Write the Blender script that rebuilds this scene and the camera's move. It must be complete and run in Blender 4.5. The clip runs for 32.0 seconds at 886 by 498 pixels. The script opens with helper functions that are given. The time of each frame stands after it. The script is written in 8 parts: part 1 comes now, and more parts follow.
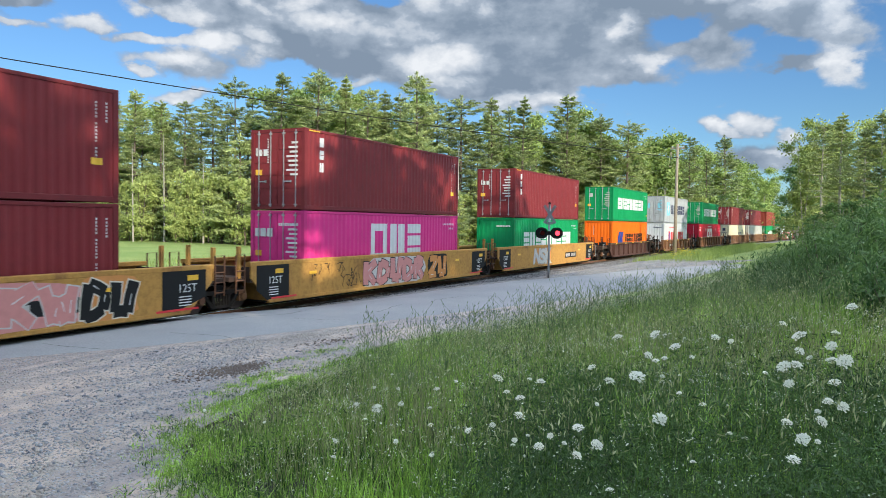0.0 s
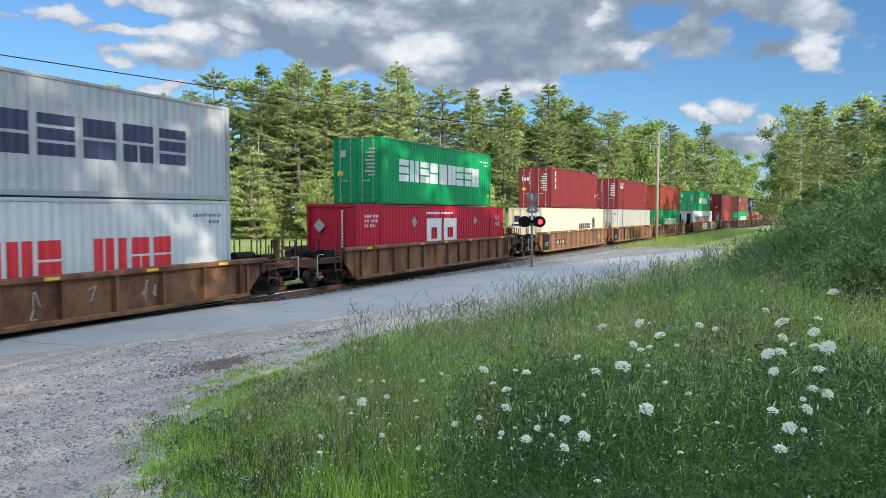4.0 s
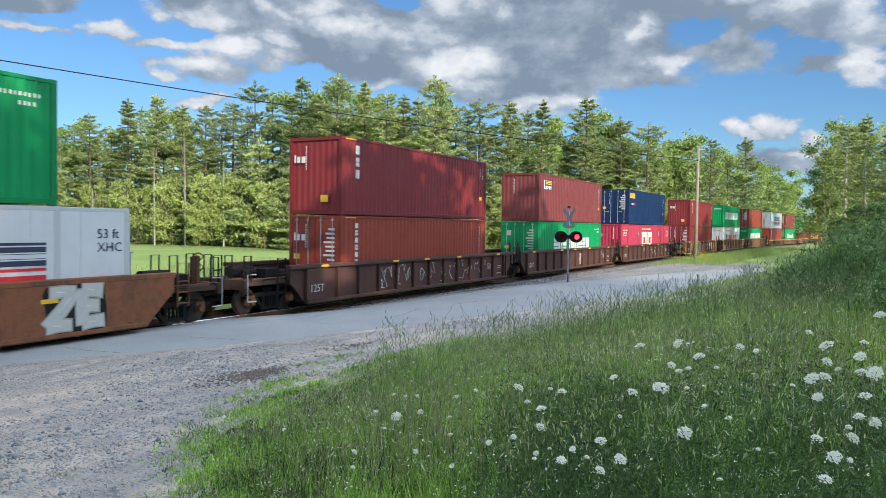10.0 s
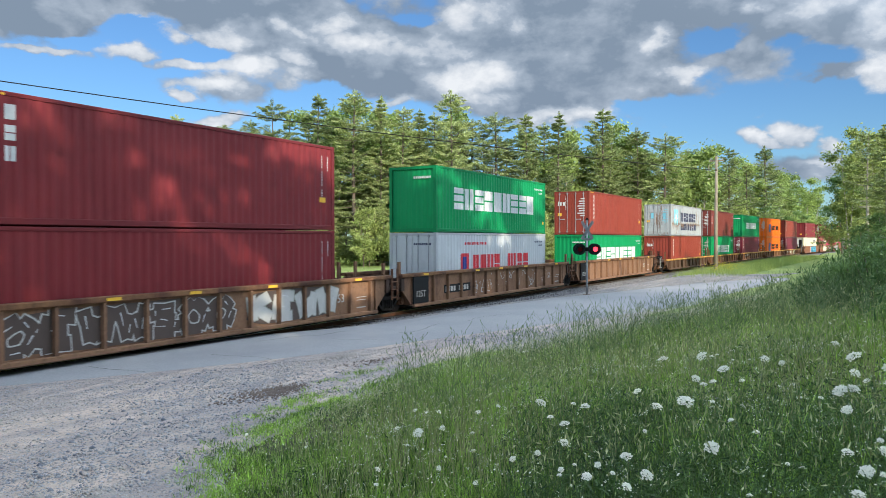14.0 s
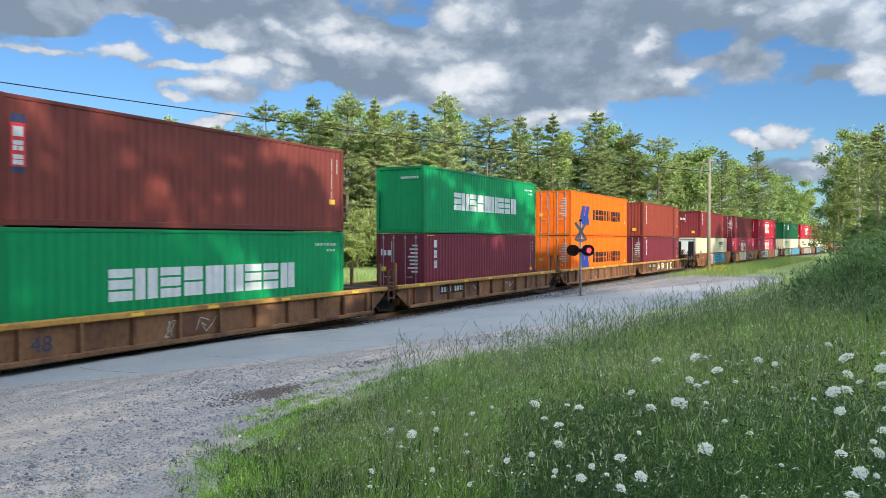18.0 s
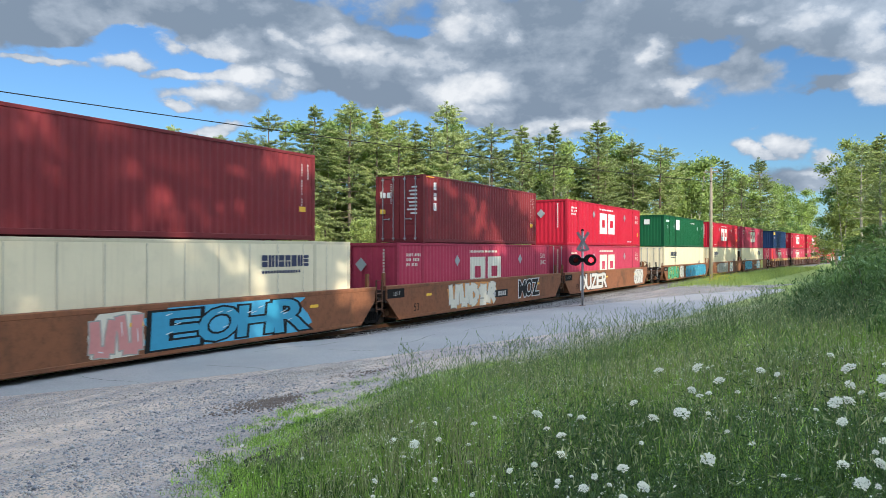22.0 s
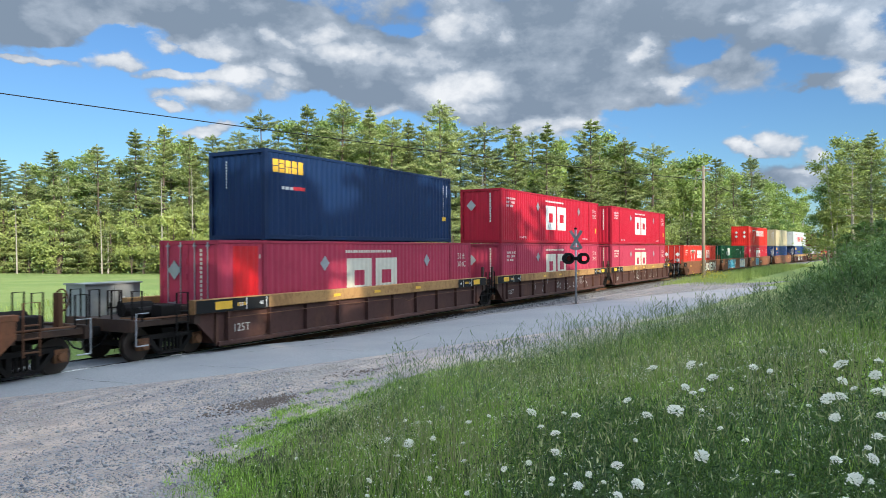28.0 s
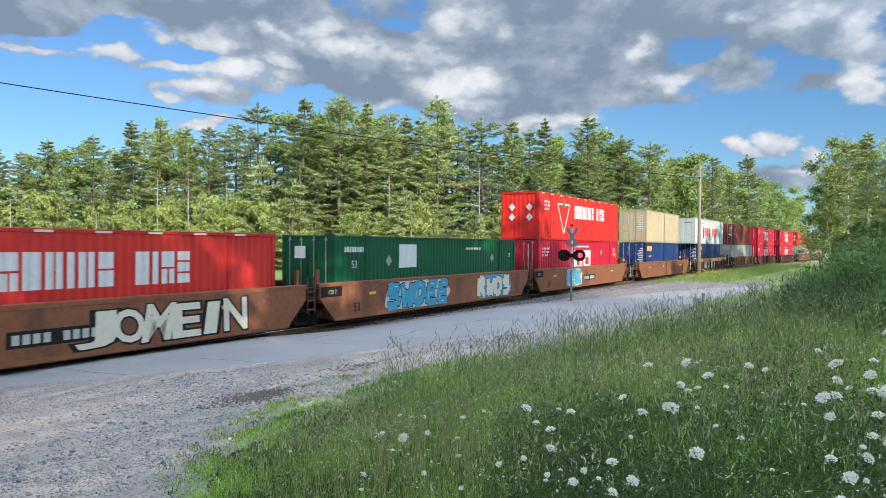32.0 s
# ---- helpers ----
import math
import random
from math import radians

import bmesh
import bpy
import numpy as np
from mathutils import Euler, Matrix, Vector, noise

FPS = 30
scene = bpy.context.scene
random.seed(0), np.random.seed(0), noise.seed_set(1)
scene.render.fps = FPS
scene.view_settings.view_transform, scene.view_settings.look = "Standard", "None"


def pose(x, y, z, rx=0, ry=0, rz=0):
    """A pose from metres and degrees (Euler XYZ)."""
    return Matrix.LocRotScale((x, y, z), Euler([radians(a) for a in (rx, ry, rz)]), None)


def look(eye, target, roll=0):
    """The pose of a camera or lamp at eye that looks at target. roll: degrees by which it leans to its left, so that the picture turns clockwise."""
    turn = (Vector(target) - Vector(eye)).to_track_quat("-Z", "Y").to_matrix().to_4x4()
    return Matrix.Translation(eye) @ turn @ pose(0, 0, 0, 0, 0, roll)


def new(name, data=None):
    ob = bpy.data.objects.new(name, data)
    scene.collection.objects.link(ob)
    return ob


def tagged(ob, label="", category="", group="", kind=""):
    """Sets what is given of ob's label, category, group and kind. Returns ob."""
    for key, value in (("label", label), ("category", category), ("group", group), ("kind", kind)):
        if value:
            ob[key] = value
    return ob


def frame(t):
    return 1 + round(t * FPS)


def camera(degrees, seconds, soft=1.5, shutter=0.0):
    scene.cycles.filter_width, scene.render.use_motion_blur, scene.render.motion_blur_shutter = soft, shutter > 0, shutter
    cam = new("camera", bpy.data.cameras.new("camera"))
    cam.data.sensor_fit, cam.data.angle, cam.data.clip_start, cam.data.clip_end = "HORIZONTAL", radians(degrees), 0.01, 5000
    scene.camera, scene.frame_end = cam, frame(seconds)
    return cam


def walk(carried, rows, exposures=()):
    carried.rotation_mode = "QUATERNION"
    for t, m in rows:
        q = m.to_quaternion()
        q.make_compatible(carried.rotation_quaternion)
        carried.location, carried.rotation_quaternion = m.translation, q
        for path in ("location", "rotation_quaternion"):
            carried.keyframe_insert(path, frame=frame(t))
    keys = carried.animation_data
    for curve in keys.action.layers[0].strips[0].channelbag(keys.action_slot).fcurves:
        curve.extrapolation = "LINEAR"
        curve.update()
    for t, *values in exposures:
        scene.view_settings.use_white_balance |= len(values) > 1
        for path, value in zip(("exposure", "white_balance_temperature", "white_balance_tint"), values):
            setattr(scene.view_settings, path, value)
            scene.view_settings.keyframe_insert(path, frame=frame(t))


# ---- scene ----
# The camera is held by hand on the grass bank; only small sways and slow turns.
cam = camera(62.06, 32.0, soft=0.6, shutter=0.1)
PATH = [  # seconds, x, y, z, and the turn in degrees
    (0.0, -0.037, -0.053, 2.829, 87.97, -0.83, -63.00),
    (0.5, -0.038, -0.058, 2.825, 87.86, -0.80, -63.14),
    (1.0, -0.041, -0.052, 2.827, 87.80, -0.83, -63.53),
    (1.5, -0.018, -0.051, 2.828, 87.95, -0.34, -64.09),
    (2.0, -0.017, -0.048, 2.829, 88.10, -0.50, -64.26),
    (2.5, -0.027, -0.046, 2.837, 87.71, -1.07, -64.65),
    (3.0, -0.009, -0.038, 2.834, 87.19, -0.88, -64.52),
    (3.5, 0.002, -0.028, 2.839, 87.04, -0.34, -64.44),
    (5.5, -0.014, -0.028, 2.865, 87.86, 0.47, -64.22),
    (6.0, -0.001, -0.027, 2.868, 88.25, 0.41, -63.84),
    (6.5, -0.006, -0.026, 2.872, 88.12, 0.35, -63.30),
    (7.0, -0.008, -0.025, 2.874, 87.47, 0.31, -62.97),
    (7.5, -0.005, -0.024, 2.878, 87.41, 0.42, -62.49),
    (8.0, -0.009, -0.023, 2.876, 87.82, 0.35, -61.77),
    (8.5, -0.044, -0.021, 2.882, 88.06, -0.05, -60.77),
    (9.0, -0.030, -0.013, 2.873, 87.98, -0.52, -60.48),
    (9.5, -0.028, -0.020, 2.875, 88.06, -0.78, -60.99),
    (10.0, 0.001, -0.020, 2.869, 88.19, -0.79, -61.56),
    (10.5, -0.003, -0.013, 2.872, 88.19, -0.97, -61.71),
    (11.0, -0.004, -0.012, 2.873, 88.43, -1.01, -61.63),
    (11.5, -0.013, -0.013, 2.884, 89.10, -0.73, -61.12),
    (12.0, 0.000, -0.002, 2.880, 89.45, -0.10, -60.41),
    (12.5, 0.000, -0.002, 2.880, 89.59, 0.43, -60.03),
    (13.0, -0.000, -0.004, 2.880, 89.61, 0.40, -60.13),
    (13.5, -0.008, -0.012, 2.884, 89.45, 0.16, -60.20),
    (14.0, -0.011, -0.005, 2.881, 89.28, 0.10, -60.21),
    (14.5, -0.006, -0.008, 2.883, 89.31, 0.33, -60.40),
    (16.5, -0.004, 0.006, 2.880, 89.16, -0.13, -60.66),
    (17.0, -0.000, 0.014, 2.878, 89.09, -0.15, -60.73),
    (17.5, 0.002, 0.012, 2.880, 89.15, 0.04, -60.75),
    (18.0, -0.005, 0.002, 2.882, 89.36, 0.05, -60.70),
    (18.5, -0.010, 0.006, 2.882, 89.57, -0.25, -60.55),
    (19.0, -0.024, 0.007, 2.888, 89.64, -0.43, -60.25),
    (19.5, -0.025, 0.006, 2.885, 89.72, -0.52, -60.10),
    (20.0, -0.026, 0.002, 2.885, 89.85, -0.42, -59.96),
    (20.5, -0.024, -0.003, 2.883, 90.10, -0.18, -60.04),
    (21.0, -0.045, -0.008, 2.891, 90.23, -0.07, -60.37),
    (21.5, -0.034, -0.003, 2.889, 90.26, 0.00, -60.54),
    (22.0, -0.035, -0.006, 2.890, 90.09, 0.00, -60.55),
    (22.5, -0.027, 0.002, 2.887, 89.91, -0.08, -60.36),
    (23.0, -0.027, 0.005, 2.886, 89.91, -0.04, -60.14),
    (23.5, -0.032, 0.009, 2.886, 89.89, -0.25, -59.93),
    (24.0, -0.029, 0.013, 2.883, 89.70, -0.31, -59.78),
    (24.5, -0.026, 0.009, 2.882, 89.59, -0.12, -59.88),
    (25.0, -0.030, 0.008, 2.888, 89.66, 0.07, -60.14),
    (25.5, -0.034, 0.007, 2.885, 89.83, 0.05, -60.34),
    (27.5, -0.036, -0.006, 2.889, 89.87, -0.06, -60.94),
    (28.0, -0.029, -0.004, 2.885, 90.03, 0.28, -61.06),
    (28.5, -0.019, -0.003, 2.883, 90.01, 0.41, -61.36),
    (29.0, -0.025, -0.002, 2.883, 89.78, 0.22, -61.79),
    (29.5, -0.029, 0.002, 2.884, 89.58, 0.05, -61.86),
    (30.0, -0.020, 0.009, 2.880, 89.62, -0.20, -61.70),
    (30.5, -0.012, 0.019, 2.877, 89.82, -0.53, -61.62),
    (31.0, -0.016, 0.019, 2.879, 89.96, -0.79, -61.47),
    (31.5, -0.009, 0.022, 2.876, 90.00, -0.76, -61.15),
    (32.0, -0.020, 0.013, 2.878, 89.67, -0.44, -61.38),
]
walk(cam, [(t, pose(*p)) for t, *p in PATH], exposures=[(0.0, 0.5), (32.0, 0.5)])

# ---- light -------------------------------------------------------------------
SUN_TO = Vector((-0.47, -0.80, 0.37)).normalized()      # towards the low evening sun, behind the camera


def add(nt, kind, **values):
    n = nt.nodes.new(kind)
    for k, v in values.items():
        if k in n.inputs:
            n.inputs[k].default_value = v
    return n


def join(nt, a, b):
    nt.links.new(a, b)


def maths(nt, op, a, b=None, clamp=False):
    n = nt.nodes.new("ShaderNodeMath")
    n.operation, n.use_clamp = op, clamp
    for i, v in enumerate((a, b)):
        if v is None:
            continue
        if isinstance(v, (int, float)):
            n.inputs[i].default_value = v
        else:
            nt.links.new(v, n.inputs[i])
    return n.outputs[0]


def ramp(nt, fac, lo, hi, smooth=True):
    n = nt.nodes.new("ShaderNodeMapRange")
    n.interpolation_type = "SMOOTHSTEP" if smooth else "LINEAR"
    n.inputs["From Min"].default_value, n.inputs["From Max"].default_value = lo, hi
    nt.links.new(fac, n.inputs["Value"])
    return n.outputs[0]


def mix(nt, fac, a, b, blend="MIX"):
    n = nt.nodes.new("ShaderNodeMix")
    n.data_type, n.blend_type = "RGBA", blend
    for sock, v in ((n.inputs["Factor"], fac), (n.inputs["A"], a), (n.inputs["B"], b)):
        if isinstance(v, (int, float)):
            sock.default_value = v
        elif isinstance(v, tuple):
            sock.default_value = (*v[:3], 1.0)
        else:
            nt.links.new(v, sock)
    return n.outputs["Result"]


def noise_tex(nt, vec, scale, detail=4.0, rough=0.55, distortion=0.0):
    n = add(nt, "ShaderNodeTexNoise", Scale=scale, Detail=detail, Roughness=rough, Distortion=distortion)
    nt.links.new(vec, n.inputs["Vector"])
    return n.outputs["Fac"]


# Clouds: azimuth and elevation of the middle, half width and half height in degrees, weight. Grey banks, then sunlit puffs.
GREY_BANKS = [
    (31.4, 14.7, 3.8, 1.44, 1.0), (40.1, 16.7, 7.6, 0.98, 1.0), (47.7, 15.8, 4.2, 1.99, 1.0), (51.9, 14.2, 5.6, 1.72, 1.0), (56.7, 13.0, 4.8, 1.75, 0.95), (65.2, 14.5, 5.2, 2.56, 1.0),
    (71.5, 15.7, 7.8, 2.21, 1.0), (73.2, 11.8, 5.3, 1.56, 1.0), (68.2, 10.1, 5.1, 1.1, 0.7), (83.6, 13.4, 2.7, 1.3, 0.9), (81.9, 16.5, 9.2, 0.98, 0.95), (89.1, 13.9, 2.9, 2.19, 0.9),
    (43.6, 10.9, 3.3, 0.89, 0.7), (61.1, 12.0, 3.9, 1.69, 0.8), (88.4, 11.2, 1.3, 0.52, 0.8), (86.2, 4.9, 3.0, 1.1, 0.9), (31, 17.6, 8, 1.2, 0.8),
    # wide banks overhead and behind, added beyond the view to carry the fill glow
    (60, 34, 70, 14, 0.95), (150, 30, 50, 16, 0.95), (-70, 30, 60, 16, 0.95), (180, 62, 150, 16, 0.95),
]
# Blue gaps between the banks.
GAPS = [(80.8, 14.3, 2.0, 0.75, 0.95), (86.0, 13.6, 1.1, 0.55, 0.8), (87.4, 12.5, 2.4, 0.6, 0.7), (37.6, 14.9, 1.9, 0.5, 1.0), (34.2, 13.6, 2.2, 0.35, 0.6), (42.4, 13.7, 1.9, 0.34, 0.8),
        (51.2, 11.3, 2.2, 0.6, 0.6), (64.4, 13.6, 1.2, 0.4, 0.9), (57.4, 16.6, 1.4, 0.4, 0.6), (75.5, 9.9, 2.6, 0.5, 0.6), (47.4, 14.6, 1.1, 0.35, 0.6)]
PUFFS = [
    (31.4, 12.7, 2.8, 0.29, 1.0), (37.2, 13.4, 2.3, 0.5, 1.0), (39.7, 14.9, 1.5, 0.5, 1.0), (43.4, 14.7, 1.8, 0.59, 1.0), (41.0, 12.8, 1.6, 0.43, 1.0), (45.6, 12.8, 3.2, 0.52, 1.0),
    (48.6, 13.6, 1.3, 0.45, 1.0), (42.2, 11.2, 2.4, 0.48, 0.9), (40.4, 10.4, 0.8, 0.32, 1.0), (53.7, 15.0, 2.3, 0.69, 1.0), (48.6, 15.7, 0.8, 0.4, 0.9), (59.4, 14.3, 2.0, 0.78, 1.0),
    (52.0, 16.2, 1.1, 0.56, 0.8), (43.4, 8.9, 2.0, 0.4, 1.0), (56.5, 10.7, 1.3, 0.38, 1.0), (61.6, 16.9, 2.2, 0.8, 1.0), (66.0, 16.1, 1.0, 0.52, 1.0), (76.4, 14.5, 0.7, 0.95, 0.95),
    (78.6, 11.9, 1.4, 0.48, 1.0), (62.2, 12.4, 2.7, 1.09, 1.0), (69.2, 9.6, 3.2, 0.34, 0.9), (83.1, 16.0, 1.0, 0.37, 0.8), (87.8, 15.7, 2.1, 0.87, 0.9), (90.5, 11.2, 1.2, 0.88, 1.0),
    (91.0, 14.7, 1.3, 1.06, 1.0), (84.1, 6.9, 1.7, 0.34, 1.0), (86.0, 7.4, 1.3, 0.55, 1.0), (87.8, 6.5, 1.0, 0.38, 0.9), (87.0, 5.4, 1.5, 0.3, 0.7), (64, 10.6, 2, 0.5, 0.7),
]


def build_world():
    world = bpy.data.worlds.new("evening_sky")
    scene.world = world
    world.use_nodes = True
    nt = world.node_tree
    nt.nodes.clear()
    sky = nt.nodes.new("ShaderNodeTexSky")
    sky.sky_type, sky.sun_disc = "NISHITA", False
    sky.sun_elevation = math.asin(SUN_TO.z)
    sky.sun_rotation = math.atan2(SUN_TO.x, SUN_TO.y)
    sky.air_density, sky.dust_density, sky.ozone_density = 1.0, 0.3, 2.5
    coord = nt.nodes.new("ShaderNodeTexCoord")
    way = coord.outputs["Generated"]
    # warp the direction so that the cloud banks get ragged edges
    stretch = nt.nodes.new("ShaderNodeMapping")
    stretch.inputs["Scale"].default_value = (1.0, 1.0, 1.6)
    join(nt, way, stretch.inputs["Vector"])
    flat = stretch.outputs["Vector"]
    sep = nt.nodes.new("ShaderNodeSeparateXYZ")
    join(nt, way, sep.inputs[0])
    az = maths(nt, "ARCTAN2", sep.outputs["X"], sep.outputs["Y"])
    el = maths(nt, "ARCSINE", sep.outputs["Z"])
    # push the direction about, so that the outlines billow
    billow = add(nt, "ShaderNodeTexNoise", Scale=13.0, Detail=6.0, Roughness=0.55)
    join(nt, flat, billow.inputs["Vector"])
    bent = nt.nodes.new("ShaderNodeVectorMath")
    bent.operation = "MULTIPLY_ADD"
    join(nt, billow.outputs["Color"], bent.inputs[0])
    bent.inputs[1].default_value = (0.05, 0.05, 0.05)
    join(nt, flat, bent.inputs[2])
    push = nt.nodes.new("ShaderNodeSeparateColor")
    join(nt, billow.outputs["Color"], push.inputs[0])
    az = maths(nt, "ADD", az, maths(nt, "MULTIPLY", maths(nt, "SUBTRACT", push.outputs[0], 0.5), 0.11))
    el = maths(nt, "ADD", el, maths(nt, "MULTIPLY", maths(nt, "SUBTRACT", push.outputs[1], 0.5), 0.045))

    def field(banks, op):
        total = None
        for a, e, w, h, k in banks:
            u = maths(nt, "MULTIPLY", maths(nt, "SUBTRACT", az, radians(a)), 1 / radians(w))
            v = maths(nt, "MULTIPLY", maths(nt, "SUBTRACT", el, radians(e)), 1 / radians(h))
            d = maths(nt, "ADD", maths(nt, "MULTIPLY", u, u), maths(nt, "MULTIPLY", v, v))
            g = maths(nt, "MULTIPLY", maths(nt, "EXPONENT", maths(nt, "MULTIPLY", d, -0.75)), k)
            total = g if total is None else maths(nt, op, total, g)
        return total
    bank, puff = field(GREY_BANKS, "ADD"), field([(a, e, w * 1.3, h * 1.25, k) for a, e, w, h, k in PUFFS], "MAXIMUM")
    gap = field(GAPS, "ADD")
    lumps = noise_tex(nt, flat, 11.0, 9.0, 0.60, 0.1)
    swell = maths(nt, "SUBTRACT", lumps, 0.5)
    # rounded heads of the heaps
    heads = add(nt, "ShaderNodeTexVoronoi", Scale=26.0, Smoothness=0.7, Detail=2.0, Roughness=0.5)
    heads.feature = "SMOOTH_F1"
    join(nt, bent.outputs[0], heads.inputs["Vector"])
    knob = maths(nt, "SUBTRACT", 0.42, heads.outputs["Distance"])
    body = maths(nt, "ADD", maths(nt, "MAXIMUM", bank, puff), maths(nt, "ADD", maths(nt, "MULTIPLY", swell, 1.1), maths(nt, "MULTIPLY", knob, 0.45)))
    cover = ramp(nt, maths(nt, "SUBTRACT", body, gap), 0.20, 0.62)
    # sunlit heaps are white on their upper side, the thick banks blue-grey with soft relief
    upper = nt.nodes.new("ShaderNodeMapping")
    upper.inputs["Location"].default_value = (-0.012, 0.02, 0.05)
    join(nt, flat, upper.inputs["Vector"])
    lumps_up = noise_tex(nt, upper.outputs["Vector"], 11.0, 5.0, 0.55, 0.1)
    relief = maths(nt, "SUBTRACT", lumps, lumps_up)
    heap = maths(nt, "ADD", maths(nt, "MULTIPLY", swell, 1.05), maths(nt, "MULTIPLY", knob, 0.42))
    bright = maths(nt, "ADD", heap, maths(nt, "MULTIPLY", ramp(nt, puff, 0.05, 1.0), 0.60))
    light = maths(nt, "ADD", maths(nt, "ADD", bright, maths(nt, "MULTIPLY", relief, 0.9)), 0.25, clamp=True)
    tone = mix(nt, ramp(nt, light, 0.0, 0.5, False), (0.345, 0.452, 0.60), (0.64, 0.755, 0.915))
    tone = mix(nt, ramp(nt, light, 0.42, 0.95, False), tone, (1.26, 1.31, 1.38))
    # clouds overhead and towards the sun, out of view, get an added glow that fills the shade; those low down opposite
    # the sun do not
    dot = nt.nodes.new("ShaderNodeVectorMath")
    dot.operation = "DOT_PRODUCT"
    join(nt, way, dot.inputs[0])
    dot.inputs[1].default_value = (-0.25, -0.45, 0.86)
    glow = maths(nt, "MULTIPLY", ramp(nt, dot.outputs["Value"], -0.1, 0.85), FILL_GLOW)
    gain = nt.nodes.new("ShaderNodeVectorMath")
    gain.operation = "SCALE"
    gain.inputs["Scale"].default_value = CLOUD_GAIN
    join(nt, tone, gain.inputs[0])
    lit = nt.nodes.new("ShaderNodeVectorMath")
    lit.operation = "MULTIPLY_ADD"
    join(nt, glow, lit.inputs[0])
    lit.inputs[1].default_value = (0.448, 0.525, 0.620)
    join(nt, gain.outputs["Vector"], lit.inputs[2])
    tint = mix(nt, 1.0, sky.outputs["Color"], SKY_TINT, "MULTIPLY")
    blend = mix(nt, cover, tint, lit.outputs["Vector"])
    back = nt.nodes.new("ShaderNodeBackground")
    back.inputs["Strength"].default_value = SKY_STRENGTH
    join(nt, blend, back.inputs["Color"])
    out = nt.nodes.new("ShaderNodeOutputWorld")
    join(nt, back.outputs[0], out.inputs["Surface"])


SKY_STRENGTH, CLOUD_GAIN, FILL_GLOW, SKY_TINT = 0.080, 6.0, 56.0, (0.66, 0.93, 1.20)
build_world()
sun = new("sun", bpy.data.lights.new("sun", "SUN"))
sun.data.energy, sun.data.angle, sun.data.color = 4.05, radians(0.55), (1.0, 0.92, 0.76)
sun.matrix_basis = look((0, 0, 60), Vector((0, 0, 60)) - SUN_TO)

# ---- materials -----------------------------------------------------------------


def material(name, rough=0.6, metal=0.0, spec=0.5):
    m = bpy.data.materials.new(name)
    m.use_nodes = True
    nt = m.node_tree
    b = nt.nodes["Principled BSDF"]
    b.inputs["Roughness"].default_value, b.inputs["Metallic"].default_value = rough, metal
    b.inputs["Specular IOR Level"].default_value = spec
    return m, nt, b


def bump(nt, b, height, strength, distance):
    n = add(nt, "ShaderNodeBump", Strength=strength, Distance=distance)
    join(nt, height, n.inputs["Height"])
    join(nt, n.outputs[0], b.inputs["Normal"])


def objvec(nt):
    """Object coordinates, shifted by the thing's own random number."""
    c = nt.nodes.new("ShaderNodeTexCoord")
    info = nt.nodes.new("ShaderNodeObjectInfo")
    v = nt.nodes.new("ShaderNodeVectorMath")
    v.operation = "ADD"
    join(nt, c.outputs["Object"], v.inputs[0])
    join(nt, maths(nt, "MULTIPLY", info.outputs["Random"], 37.0), v.inputs[1])
    return v.outputs[0], info.outputs["Random"]


PAINTS = {}


def paint(rgb, dirt=0.35, rust=0.12, rough=0.48, runs=0.0):
    """Weathered sheet-steel paint: faded patches, downward streaks, specks of rust."""
    key = (rgb, dirt, rust, rough, runs)
    if key in PAINTS:
        return PAINTS[key]
    m, nt, b = material("painted_steel", rough, 0.0, 0.2)
    vec, rnd = objvec(nt)
    fade = ramp(nt, noise_tex(nt, vec, 0.55, 5), 0.3, 0.75)
    col = mix(nt, maths(nt, "MULTIPLY", fade, 0.35), rgb, tuple(min(1, c * 1.22 + 0.009) for c in rgb))
    st = nt.nodes.new("ShaderNodeMapping")
    st.inputs["Scale"].default_value = (9.0, 9.0, 0.45)
    join(nt, vec, st.inputs["Vector"])
    streak = ramp(nt, noise_tex(nt, st.outputs[0], 1.0, 5, 0.6), 0.47, 0.78)
    grime = ramp(nt, noise_tex(nt, vec, 1.7, 7, 0.65), 0.45, 0.8)
    d = maths(nt, "MULTIPLY", maths(nt, "MAXIMUM", streak, grime), dirt)
    col = mix(nt, d, col, tuple(c * 0.45 + 0.012 for c in rgb))
    spots = ramp(nt, noise_tex(nt, vec, 5.5, 6, 0.7), 0.68 - 0.12 * rust, 0.76)
    col = mix(nt, maths(nt, "MULTIPLY", spots, min(1.0, rust * 4)), col, (0.11, 0.045, 0.02))
    if runs:                                 # rust that has bled down the side from scrapes
        bled = nt.nodes.new("ShaderNodeMapping")
        bled.inputs["Scale"].default_value = (3.2, 3.2, 0.42)
        join(nt, vec, bled.inputs["Vector"])
        scrape = noise_tex(nt, bled.outputs[0], 1.0, 7, 0.66, 0.3)
        fine = nt.nodes.new("ShaderNodeMapping")
        fine.inputs["Scale"].default_value = (16.0, 16.0, 0.8)
        join(nt, vec, fine.inputs["Vector"])
        drip = noise_tex(nt, fine.outputs[0], 1.0, 5, 0.6)
        f = ramp(nt, maths(nt, "ADD", maths(nt, "MULTIPLY", scrape, 0.62), maths(nt, "MULTIPLY", drip, 0.42)), 0.535, 0.64)
        col = mix(nt, maths(nt, "MULTIPLY", f, runs), col, mix(nt, ramp(nt, drip, 0.35, 0.65), (0.34, 0.17, 0.065), (0.13, 0.05, 0.022)))
    join(nt, col, b.inputs["Base Color"])
    join(nt, maths(nt, "ADD", maths(nt, "MULTIPLY", d, 0.5), rough), b.inputs["Roughness"])
    bump(nt, b, noise_tex(nt, vec, 2.2, 3), 0.25, 0.02)
    PAINTS[key] = m
    return m


